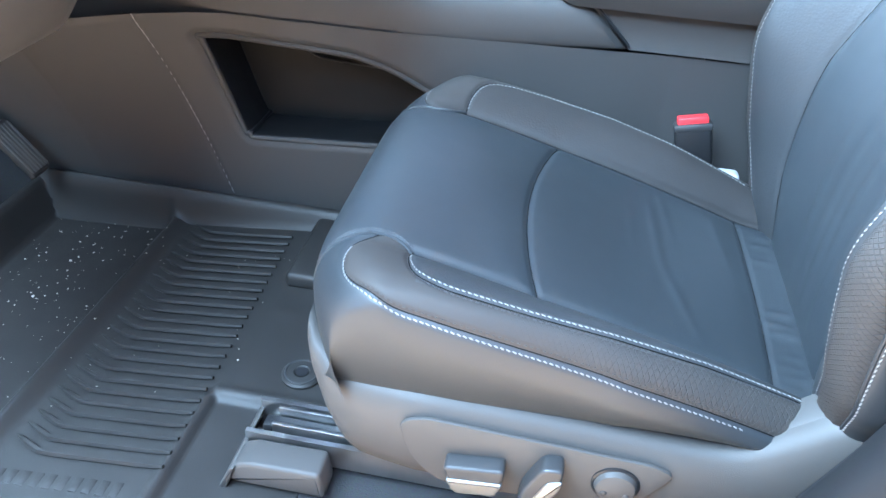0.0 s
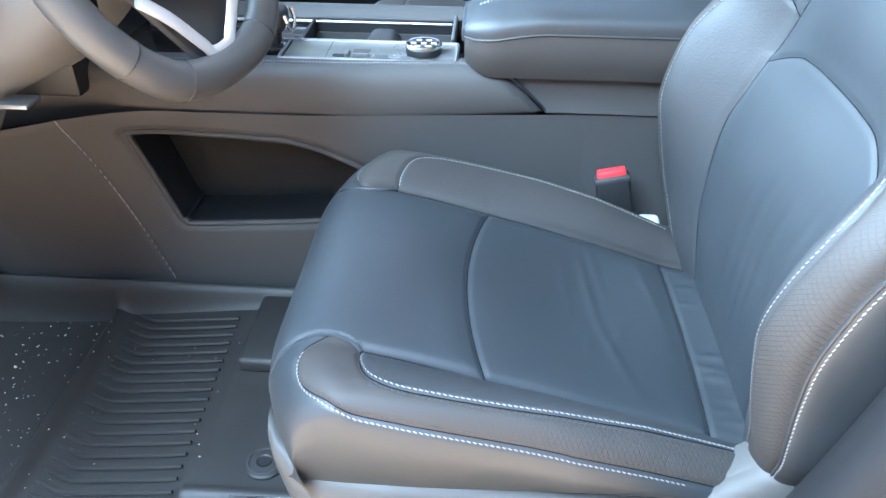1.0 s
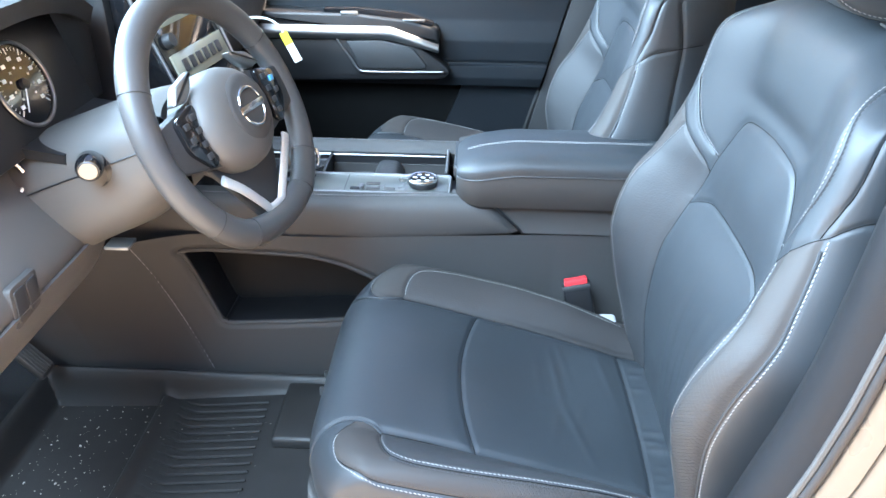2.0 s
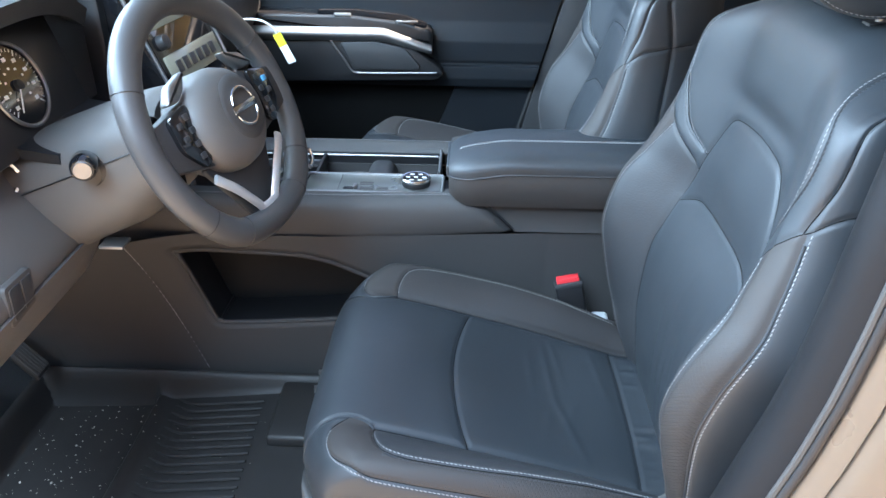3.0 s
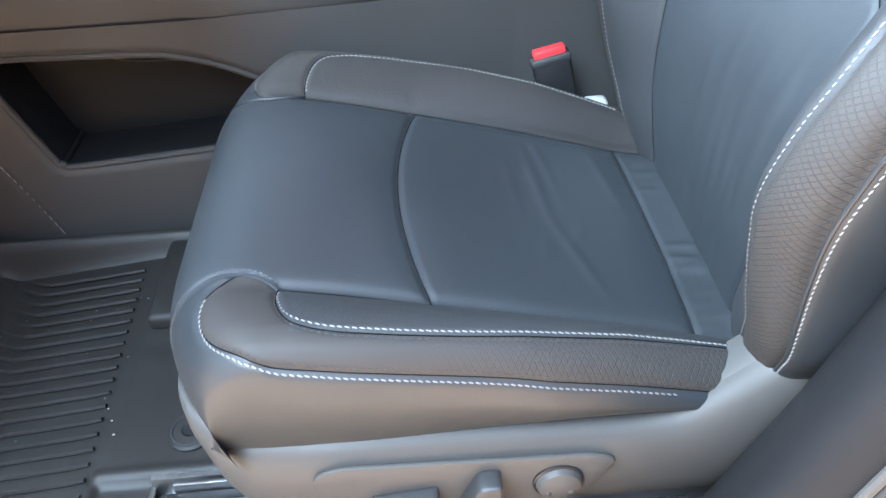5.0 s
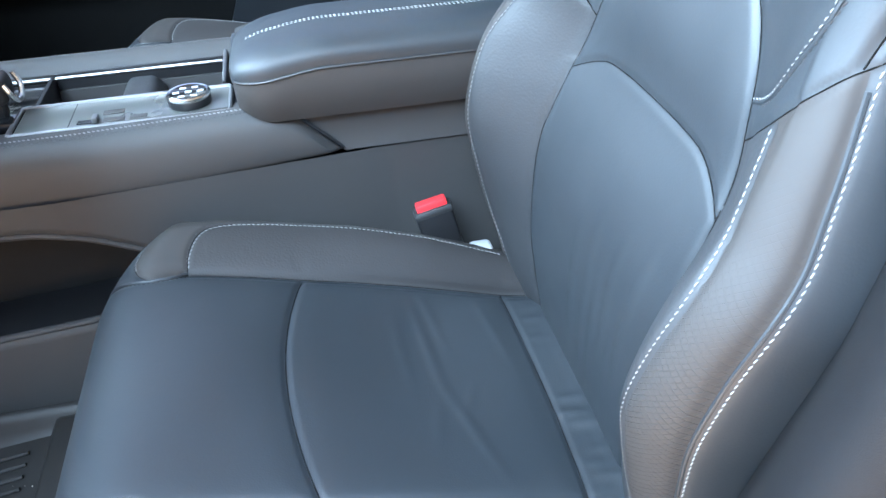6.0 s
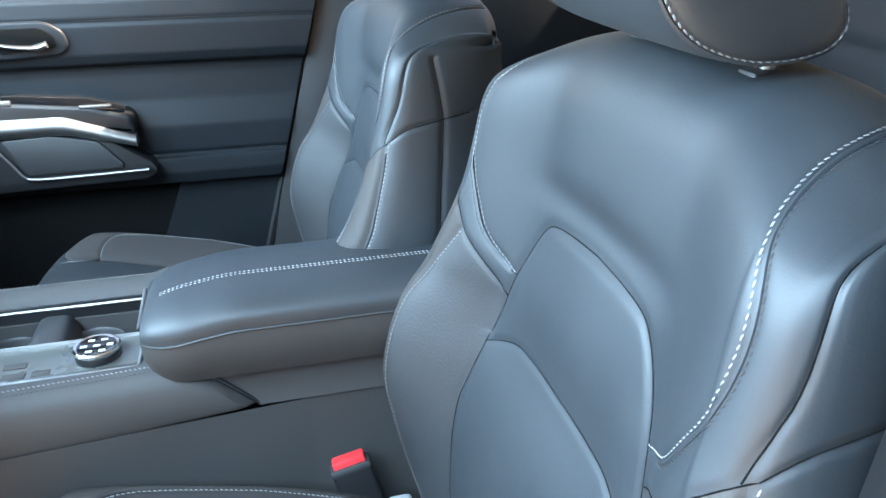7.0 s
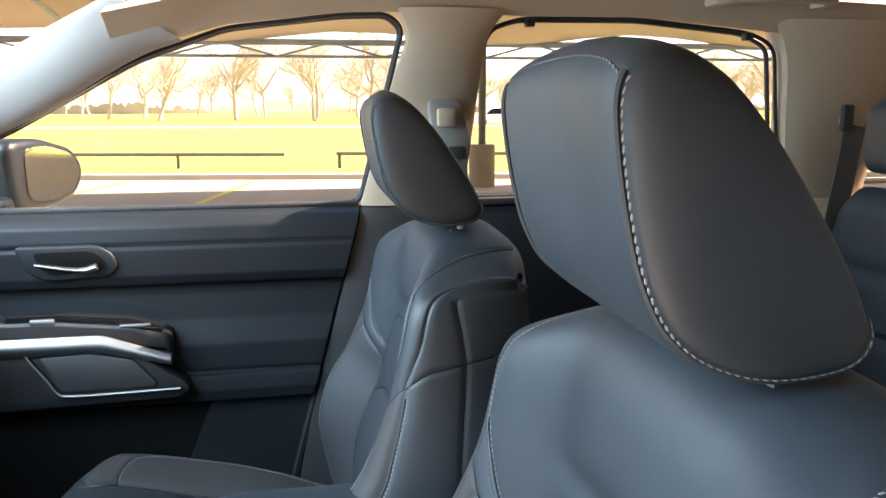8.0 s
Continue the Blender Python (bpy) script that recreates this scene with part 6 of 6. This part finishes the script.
hatch = part("hatch", prism(rounded([(0.492, 0.512), (0.560, 0.518), (0.566, 0.572), (0.498, 0.574)], 0.008), "x", -0.326, -0.3145, 0.002), TRIM, dash, "small switch plate")
part("hatch_key", prism(rounded([(0.500, 0.520), (0.527, 0.522), (0.530, 0.566), (0.504, 0.567)], 0.004), "x", -0.316, -0.3125, 0.001), DARK, hatch)
part("hatch_key", prism(rounded([(0.531, 0.522), (0.555, 0.524), (0.559, 0.565), (0.534, 0.566)], 0.004), "x", -0.316, -0.3125, 0.001), DARK, hatch)
part("vent_trim", tube(spline([(-0.405, 0.625, 0.765), (-0.385, 0.660, 0.715), (-0.372, 0.690, 0.655), (-0.378, 0.672, 0.637)], 16), 0.0075, 8, squash=0.7), CHROME, dash, "bright vent trim")
part("vent_box", box(-0.52, -0.398, 0.40, 0.655, 0.645, 0.78, 0.015), GLOSS, dash, "gloss black vent")
# instrument binnacle
cl = thing("instrument_cluster", "black instrument cluster with round dials and pale marks", "instrument cluster")
cl.matrix_world = Matrix.Translation((-0.385, 0.765, 0.775)) @ Euler((radians(90), 0, radians(90)), "XYZ").to_matrix().to_4x4() @ Euler((radians(-18), 0, 0)).to_matrix().to_4x4()
part("cluster_face", box(-0.19, 0.16, -0.09, 0.085, -0.012, 0.0, 0.004), BLACK, cl)
MARK = material("dial_mark", (0.75, 0.75, 0.72), 0.6)
for cx in (-0.005,  -0.17):
    dial = part("dial", lathe([(0.0, 0.002), (0.060, 0.002)], 48, Matrix.Translation((cx, 0, 0))), GLOSS, cl, "black dial")
    part("dial_ring", tube([(cx + 0.064 * math.cos(a), 0.064 * math.sin(a), 0.004) for a in np.linspace(0, 2 * math.pi, 65)[:-1]], 0.0032, 8, closed=True), SILVER, dial, "bright ring")
    for k in range(33):
        a = radians(225 - 270 * k / 32)
        r1 = 0.056
        r0 = 0.047 if k % 4 == 0 else 0.051
        part("tick", tube([(cx + r0 * math.cos(a), r0 * math.sin(a), 0.003), (cx + r1 * math.cos(a), r1 * math.sin(a), 0.003)], 0.0011 if k % 4 == 0 else 0.0006, 4), MARK, dial)
    for k in range(9):
        a = radians(225 - 270 * k / 8)
        c = (cx + 0.040 * math.cos(a), 0.040 * math.sin(a))
        part("number_bar", box(c[0] - 0.0045, c[0] + 0.0045, c[1] - 0.003, c[1] + 0.003, 0.0022, 0.003, 0.0), MARK, dial, "plain bar for a dial number")
        c = (cx + 0.026 * math.cos(a), 0.026 * math.sin(a))
        part("number_bar", box(c[0] - 0.0022, c[0] + 0.0022, c[1] - 0.0018, c[1] + 0.0018, 0.0022, 0.003, 0.0), MARK, dial, "plain bar for a dial number")
    a = radians(235)
    part("needle", tube([(cx, 0, 0.006), (cx + 0.046 * math.cos(a), 0.046 * math.sin(a), 0.006)], 0.0012, 5), MARK, dial, "pale needle")
    part("dial_hub", lathe([(0, 0.009), (0.008, 0.008), (0.009, 0.002)], 20, Matrix.Translation((cx, 0, 0))), BLACK, dial)
# hood over the cluster and the dash's top
hood = np.array([[(-0.335 - 0.12 * k - 0.02 * ((y - 0.70) / 0.25) ** 2, y, 0.905 - 0.045 * abs((y - 0.70) / 0.25) ** 2.5 + 0.012 * math.sin(math.pi * k)) for y in np.linspace(0.42, 0.98, 30)] for k in np.linspace(0, 1, 10)])
part("cluster_hood", thick(hood, (-0.012, 0, -0.03)), DARK, dash, "padded hood over the dials")
side = np.array([[(-0.425 + 0.03 * smooth_step(y, 0.86, 1.0), y, 0.68 + 0.23 * k) for y in np.linspace(0.42, 1.02, 24)] for k in np.linspace(0, 1, 10)])
part("cluster_wall", thick(side, (-0.02, 0, 0)), DARK, dash, "dark wall behind the dials")
part("cluster_floor", thick(np.array([[(-0.30 - 0.14 * k, y, 0.695 + 0.02 * k) for y in np.linspace(0.68, 0.92, 12)] for k in np.linspace(0, 1, 6)]), (0, 0, -0.015)), BLACK, dash)
part("dash_top", thick(np.array([[(-0.42 - 0.60 * k, y, 0.885 + 0.03 * math.sin(math.pi * k) - 0.05 * k) for y in np.linspace(0.34, 1.93, 30)] for k in np.linspace(0, 1, 10)]), (0, 0, -0.04)), LEATHER_GRAIN, dash, "dark padded dash top")
part("dash_face", thick(np.array([[(-0.42 + 0.12 * math.sin(math.pi * k) - 0.03 * (1 - k), y, 0.48 + 0.40 * k) for y in np.linspace(1.34, 1.93, 20)] for k in np.linspace(0, 1, 16)]), (-0.04, 0, 0)), LEATHER_GRAIN, dash, "padded face on the passenger side")
part("glove_box", thick(np.array([[(-0.345 - 0.14 * k, y, 0.52 - 0.22 * k) for y in np.linspace(1.36, 1.90, 12)] for k in np.linspace(0, 1, 8)]), (-0.03, 0, 0)), DARK, dash, "dark glove box lid")
# centre stack
stack = thing("centre_display", "gloss black display and climate controls in the centre stack", "display")
stm = Matrix.Translation((-0.285, 1.165, 0.79)) @ Euler((0, radians(-22), radians(-6))).to_matrix().to_4x4()
part("stack_panel", box(-0.08, 0.0, -0.13, 0.135, -0.20, 0.13, 0.012, 3, stm), GLOSS, stack, "gloss black surround")
# the screen's pale yellowish colour stands in for the ground's reflection
part("screen", box(-0.002, 0.0025, -0.105, 0.120, -0.005, 0.125, 0.003, 2, stm), material("display_painted_reflection", (0.30, 0.29, 0.22), 0.06, vary=0.25, vary_size=0.06, coat=0.5), stack, "display reflecting the bright ground")
part("volume_knob", lathe([(0.0, 0.016), (0.013, 0.015), (0.015, 0.0)], 24, stm @ Matrix.Translation((0.0, -0.085, -0.030)) @ Euler((0, radians(90), 0)).to_matrix().to_4x4()), DARK, stack)
clim = part("climate_panel", box(-0.002, 0.005, -0.105, 0.120, -0.110, -0.055, 0.004, 2, stm), material("climate_panel", (0.26, 0.25, 0.19), 0.15, vary=0.15), stack, "pale climate panel")
for k in range(6):
    part("climate_key", box(0.005, 0.008, -0.080 + 0.030 * k, -0.060 + 0.030 * k, -0.094, -0.070, 0.002, 1, stm), DARK, clim)
for s in (-1, 1):
    part("stack_trim", tube([tuple(stm @ Vector((0.002, s * 0.132, -0.20))), tuple(stm @ Vector((0.002, s * 0.134, 0.13)))], 0.004, 8), SILVER, stack, "bright side trim")
part("lower_keys", box(-0.01, 0.012, -0.03, 0.03, -0.165, -0.125, 0.005, 2, stm), TRIM, stack)
part("stack_core", box(-0.48, -0.36, 1.02, 1.34, 0.40, 0.86, 0.01), BLACK, dash)
tag = thing("paper_tag", "yellow and white paper tag on a white loop", "tag")
part("tag_loop", tube(spline([(-0.350, 1.60, 0.675), (-0.295, 1.60, 0.692), (-0.235, 1.60, 0.694), (-0.200, 1.60, 0.676), (-0.192, 1.60, 0.660)], 16), 0.0028, 6), material("white_loop", (0.75, 0.75, 0.72), 0.6), tag)
tm = Matrix.Translation((-0.192, 1.60, 0.660)) @ Euler((0, radians(-25), 0)).to_matrix().to_4x4()
part("tag_top", box(-0.011, 0.011, -0.0008, 0.0008, -0.034, 0.0, 0.0004, 1, tm), material("yellow_paper", (0.70, 0.66, 0.04), 0.7), tag, "yellow upper half")
part("tag_card", box(-0.011, 0.011, -0.0008, 0.0008, -0.082, -0.0342, 0.0004, 1, tm), material("white_paper", (0.72, 0.74, 0.70), 0.7), tag, "white lower half")

# pedals
for nm, lab, x, y, z, w, h, tilt in (("accelerator_pedal", "black rubber accelerator pedal with ribs", -0.655, 0.955, 0.105, 0.050, 0.115, 38), ("brake_pedal", "black rubber brake pedal with ribs", -0.70, 0.80, 0.115, 0.095, 0.065, 40)):
    pm = Matrix.Translation((x, y, z)) @ Euler((0, radians(-tilt), 0)).to_matrix().to_4x4()
    pd = thing(nm, lab, "pedal")
    part("pedal_pad", box(-0.008, 0.006, -w / 2, w / 2, -h / 2, h / 2, 0.005, 2, pm), RUBBER, pd)
    for k in range(6):
        yy = -w / 2 + w * (k + 0.5) / 6
        part("pad_rib", box(0.0055, 0.009, yy - w / 18, yy + w / 18, -h / 2 + 0.008, h / 2 - 0.008, 0.001, 1, pm), TRIM, pd)
    part("pedal_arm", tube([tuple(pm @ Vector((-0.008, 0, 0.01))), (x - 0.12, y, z + 0.16), (x - 0.10, y, z + 0.36)], 0.009, 8), BLACK, pd)

# ---------------------------------------------------------------- second row
def bench(y0, y1):
    b = thing("second_row_bench", "dark leather second-row seat behind the front seats", "car seat", "rear seats")
    rr = []
    for k in np.linspace(0, 1, 40):
        z = 0.36 + 0.57 * k
        x = 1.60 + 0.12 * k + 0.05 * max(0, k - 0.9) * 10 * 0.6
        zz = z - 0.04 * max(0, (k - 0.93) / 0.07) ** 2 * 0.3
        groove = 0.012 * sum(math.exp(-((zz - g) / 0.008) ** 2) for g in (0.62, 0.746))
        line = []
        for t in np.linspace(0, 1, 40):
            e = min(t, 1 - t) * (y1 - y0)
            rnd = 0.05 * max(0, 1 - e / 0.06) ** 2
            top = 0.03 * max(0, 1 - e / 0.09) ** 2 * smooth_step(k, 0.6, 1.0)
            line.append((x + groove + rnd - 0.012 * math.sin(math.pi * min(1, k * 1.05)), y0 + (y1 - y0) * t, zz - top))
        rr.append(line)
    part("backrest", thick(np.array(rr), (0.14, 0, -0.01)), LEATHER, b, "dark padded backrest")
    part("seat_cushion", box(1.15, 1.66, y0, y1, FLOOR_Z, 0.40, 0.05, 4), LEATHER, b)
    ym = (y0 + y1) / 2
    hr = spline([(1.665, 0.965), (1.66, 1.03), (1.67, 1.095), (1.70, 1.115), (1.735, 1.10), (1.76, 1.04), (1.765, 0.97), (1.715, 0.955)], 40, closed=True)
    mid = hr.mean(0)
    g = []
    for y, k in ((-0.135, 0.05), (-0.135, 0.6), (-0.13, 0.85), (-0.115, 0.97), (-0.06, 1), (0.06, 1), (0.115, 0.97), (0.13, 0.85), (0.135, 0.6), (0.135, 0.05)):
        q = mid + (hr - mid) * k
        g.append([(float(p[0]), ym + y, float(p[1])) for p in np.vstack([q, q[:1]])])
    part("headrest", sheet(np.array(g)), LEATHER, b, "dark headrest")
    for s in (-1, 1):
        part("post", tube([(1.72, ym + 0.07 * s, 0.90), (1.715, ym + 0.07 * s, 0.98)], 0.006, 8), STEEL, b)
    return b


bench(1.24, 1.80)
bench(0.48, 1.04)


# ---------------------------------------------------------------- outside
GROUND = -0.45
ASPHALT = material("asphalt", (0.42, 0.34, 0.25), 0.9, bump=0.6, bump_size=0.02, vary=0.15, vary_size=0.8, grain=0.3, grain_size=0.03)
CONCRETE = material("concrete", (0.42, 0.39, 0.34), 0.9, bump=0.5, bump_size=0.02, vary=0.12, vary_size=0.5)
GRASS = material("dry_grass", (0.36, 0.30, 0.085), 0.95, bump=1.0, bump_size=0.05, vary=0.25, vary_size=6.0, grain=0.4, grain_size=0.2, spec=0.1)
# bark is paled so that its colour holds the distance haze
BARK = material("bark", (0.50, 0.42, 0.34), 0.9, vary=0.2)
LINE = material("yellow_line", (0.75, 0.62, 0.06), 0.8)
RAILM = material("fence_pipe", (0.12, 0.11, 0.10), 0.6)
CANVAS = material("tan_canvas", (0.62, 0.52, 0.38), 0.9, vary=0.08, vary_size=2.0)
TRUSS = material("blue_grey_steel", (0.36, 0.40, 0.42), 0.5, metal=0.2)


def flat(x0, x1, y0, y1, z, nx=2, ny=2):
    return sheet(np.array([[(x, y, z) for y in np.linspace(y0, y1, ny)] for x in np.linspace(x0, x1, nx)]))


solid("ground", flat(-900, 900, -900, 900, GROUND - 0.16), GRASS, "dry yellow grass reaching to the horizon", "ground", kind="structure")
solid("road", box(-60, 60, -40, 17.0, GROUND - 0.30, GROUND, 0.0), ASPHALT, "grey asphalt parking lot", "road", kind="structure")
solid("pavement", box(-60, 60, 17.0, 17.35, GROUND - 0.25, GROUND + 0.12, 0.03), CONCRETE, "pale concrete kerb", "kerb", kind="structure")
solid("field", thick(np.array([[(x, y, GROUND + 0.08 - 0.0 * y) for y in (17.35, 30, 90, 200, 420)] for x in np.linspace(-300, 500, 9)]), (0, 0, -0.2)), GRASS, "field of dry yellow grass", "ground", kind="structure")
solid("path", flat(-200, 300, 58, 63, GROUND + 0.09), CONCRETE, "pale path across the grass", "path", kind="structure")
for k in range(-6, 9):
    solid("parking_line", box(-0.9 + 2.75 * k, -0.78 + 2.75 * k, 11.0, 16.6, GROUND + 0.001, GROUND + 0.005, 0.0), LINE, "yellow painted parking line on the asphalt", "parking line", "parking lines", "structure")
for x0, x1, posts in ((-13.0, -3.46, (-11.2, -6.1)), (-2.17, 8.0, (-2.10, 2.6, 7.4))):
    f = thing("pipe_rail", "low dark pipe rail at the edge of the grass", "fence", "pipe rails")
    part("top_pipe", tube([(x0, 19.2, GROUND + 0.44), (x1, 19.2, GROUND + 0.42)], 0.045, 8), RAILM, f)
    for x in posts:
        part("post", tube([(x, 19.2, GROUND), (x, 19.2, GROUND + 0.43)], 0.04, 8), RAILM, f)

TURNED = Matrix.Rotation(radians(-10), 4, "Z")
for ob in list(scene.collection.objects):
    if ob.parent is None and ob.name.split(".")[0] in ("road", "pavement", "field", "path", "parking_line", "pipe_rail"):
        ob.matrix_world = TURNED @ ob.matrix_world

# unseen dark wall, added behind the camera to block the low sky's light
sky_block = thing("building_wall", "plain dark brick building front beyond the car park", "building", kind="structure")
part("wall", box(-45, 45, -9.4, -9.0, GROUND, 5.6, 0.0), material("dark_brick", (0.10, 0.085, 0.075), 0.85, bump=0.5, bump_size=0.05, vary=0.2, vary_size=0.6), sky_block)
part("coping", box(-45.1, 45.1, -9.5, -8.9, 5.6, 5.75, 0.02), CONCRETE, sky_block)

# shade canopy over the cars
can = thing("shade_canopy", "tan fabric shade canopy on steel posts", "canopy")
rows = []
for x in np.linspace(-14, 26, 41):
    rows.append([(x, y, 2.95 + 0.55 * math.sin(math.pi * np.clip((y - 6.5) / 8.7, 0, 1)) - 0.55 * np.clip((y - 4) / 11, 0, 1) + 0.12 * math.sin(x * 1.1)) for y in np.linspace(6.5, 15.2, 24)])
part("fabric", sheet(np.array(rows)), CANVAS, can, "stretched tan fabric")
for y in (15.2, 6.5):
    z = rows[0][-1 if y > 0 else 0][2] - 0.05
    part("edge_beam", tube([(-14, y, z), (26, y, z)], 0.06, 8), TRUSS, can, "blue grey edge beam")
    part("lower_chord", tube([(-14, y, z - 0.26), (26, y, z - 0.26)], 0.03, 8), TRUSS, can)
    for k in range(20):
        x = -14 + 2 * k
        part("lattice", tube([(x, y, z - 0.26), (x + 1, y, z), (x + 2, y, z - 0.26)], 0.022, 6), TRUSS, can)
for k in range(6):
    x = -10.6 + 7.2 * k
    part("rafter", tube([(x, 6.5, 2.62), (x, 10.8, 2.95), (x, 15.2, 2.35)], 0.05, 6), TRUSS, can)
for k, x in enumerate((-18.0, 3.9, 25.0)):
    p = part("post", tube([(x, 15.0, GROUND), (x, 15.0, 2.40)], 0.075, 10), RAILM, can, "dark steel post")
    part("post_footing", lathe([(0.26, 0.0), (0.26, 0.80), (0.24, 0.83), (0.0, 0.83)], 20, Matrix.Translation((x, 15.0, GROUND))), material("stained_concrete", (0.26, 0.21, 0.14), 0.9, vary=0.2) if k == 0 else bpy.data.materials["stained_concrete"], p, "round concrete footing")

# bare trees beyond the field
def tree_mesh(seed, h):
    rng = random.Random(seed)
    trunk, twigs = [], []

    def grow(p, d, ln, r, depth):
        pts = [p]
        for k in range(4):
            d = (d + Vector((rng.gauss(0, 0.16), rng.gauss(0, 0.16), rng.gauss(0.04, 0.08)))).normalized()
            pts.append(pts[-1] + d * ln / 4)
        rad = np.linspace(r, r * 0.6, 5)
        (trunk if depth == 0 else twigs).append(tube([tuple(q) for q in pts[::1 if depth < 3 else 2]], rad[::1 if depth < 3 else 2], 5 if depth < 2 else 3))
        if depth >= 5:
            return
        for k in range(rng.choice((3, 4, 4)) if depth else 6):
            q = pts[rng.choice((2, 3, 4, 4)) if depth else rng.choice((3, 4, 4))]
            a, tilt = rng.uniform(0, 6.28), rng.uniform(0.30, 0.95)
            side = Vector((math.cos(a), math.sin(a), 0))
            grow(q, (d * math.cos(tilt) + side * math.sin(tilt)).normalized(), ln * rng.uniform(0.58, 0.82), r * 0.52, depth + 1)

    grow(Vector((0, 0, 0)), Vector((0, 0, 1)), h * 0.26, h * 0.020, 0)

    def merged(items):
        vs, fs = [], []
        for v, f in items:
            o = len(vs)
            vs += list(v)
            fs += [tuple(o + k for k in q) for q in f]
        return vs, fs
    return merged(trunk), merged(twigs)


first = []
for s in range(4):
    t, c = tree_mesh(20 + s, 17.0)
    tr = thing("tree", "bare winter tree with fine brown twigs beyond the grass", "tree", "bare trees", (0, 0, 0))
    for nm, dat in (("trunk", t), ("crown", c)):
        me = bpy.data.meshes.new(nm)
        me.from_pydata([tuple(map(float, v)) for v in dat[0]], [], dat[1])
        me.materials.append(BARK)
        o = new(nm, me)
        o.parent = tr
    first.append(tr)
rng = random.Random(3)
spots = [(-18, 105), (-8, 98), (2, 118), (8, 96)]
spots += [(-60 + 6.0 * k + rng.uniform(-4, 4), 90 + rng.uniform(0, 45)) for k in range(42)]
spots += [(-130 + 7 * k + rng.uniform(-5, 5), 165 + rng.uniform(0, 60)) for k in range(70)]
for i, (x, y) in enumerate(spots):
    m = Matrix.Translation((x, y, GROUND + 0.05)) @ Matrix.Rotation(rng.uniform(0, 6.28), 4, "Z") @ Matrix.Scale(rng.uniform(0.75, 1.1), 4)
    if i < 4:
        first[i].matrix_world = m
    else:
        copy_thing(first[i % 4], m)
# a low line of brush, coloured pale for haze, uneven along its top
brush = random.Random(9)
tops = [2.0 + brush.uniform(-0.6, 1.0) + 0.8 * math.sin(k * 0.13) for k in range(700)]
solid("far_woods", thick(np.array([[(-260 + k, 240 + 10 * math.sin(k * 0.05), GROUND + f * tops[k]) for k in range(700)] for f in (0, 0.5, 1)]), (0, 6, 0)),
      material("far_brush", (0.46, 0.39, 0.31), 1.0, vary=0.3, vary_size=4.0), "hazy brown line of far woods", "woods", kind="stuff")

# parked cars far off
def parked(x, y, paint, label):
    c = thing("parked_car", label, "car", "parked cars", (x, y, GROUND + 0.06))
    side = rounded([(-2.2, 0.35), (-2.2, 0.85), (-1.3, 0.98), (-0.7, 1.48), (0.9, 1.50), (1.7, 1.0), (2.2, 0.92), (2.2, 0.35)], 0.18, 4)
    part("body", prism(side, "y", -0.9, 0.9, 0.08), paint, c)
    part("side_glass", prism(rounded([(-1.1, 0.98), (-0.6, 1.40), (0.8, 1.42), (1.4, 1.0)], 0.08), "y", -0.915, -0.85, 0.0), GLOSS, c, "dark side glass")
    for wx in (-1.35, 1.4):
        wheel_ob = part("wheel", lathe([(0.0, 0.10), (0.2, 0.10), (0.33, 0.09), (0.34, 0.0), (0.33, -0.1), (0.0, -0.1)], 20, Matrix.Translation((wx, -0.82, 0.34)) @ Euler((radians(90), 0, 0)).to_matrix().to_4x4()), SEAL, c)
        part("rim", lathe([(0.0, 0.115), (0.2, 0.11), (0.22, 0.10)], 16, Matrix.Translation((wx, -0.82, 0.34)) @ Euler((radians(90), 0, 0)).to_matrix().to_4x4()), SILVER, wheel_ob)


WHITE = material("white_paint", (0.75, 0.75, 0.74), 0.3, coat=0.4)
parked(15.2, 59, WHITE, "white parked car beyond the grass")
parked(20.0, 61, WHITE, "white parked car beside another beyond the grass")
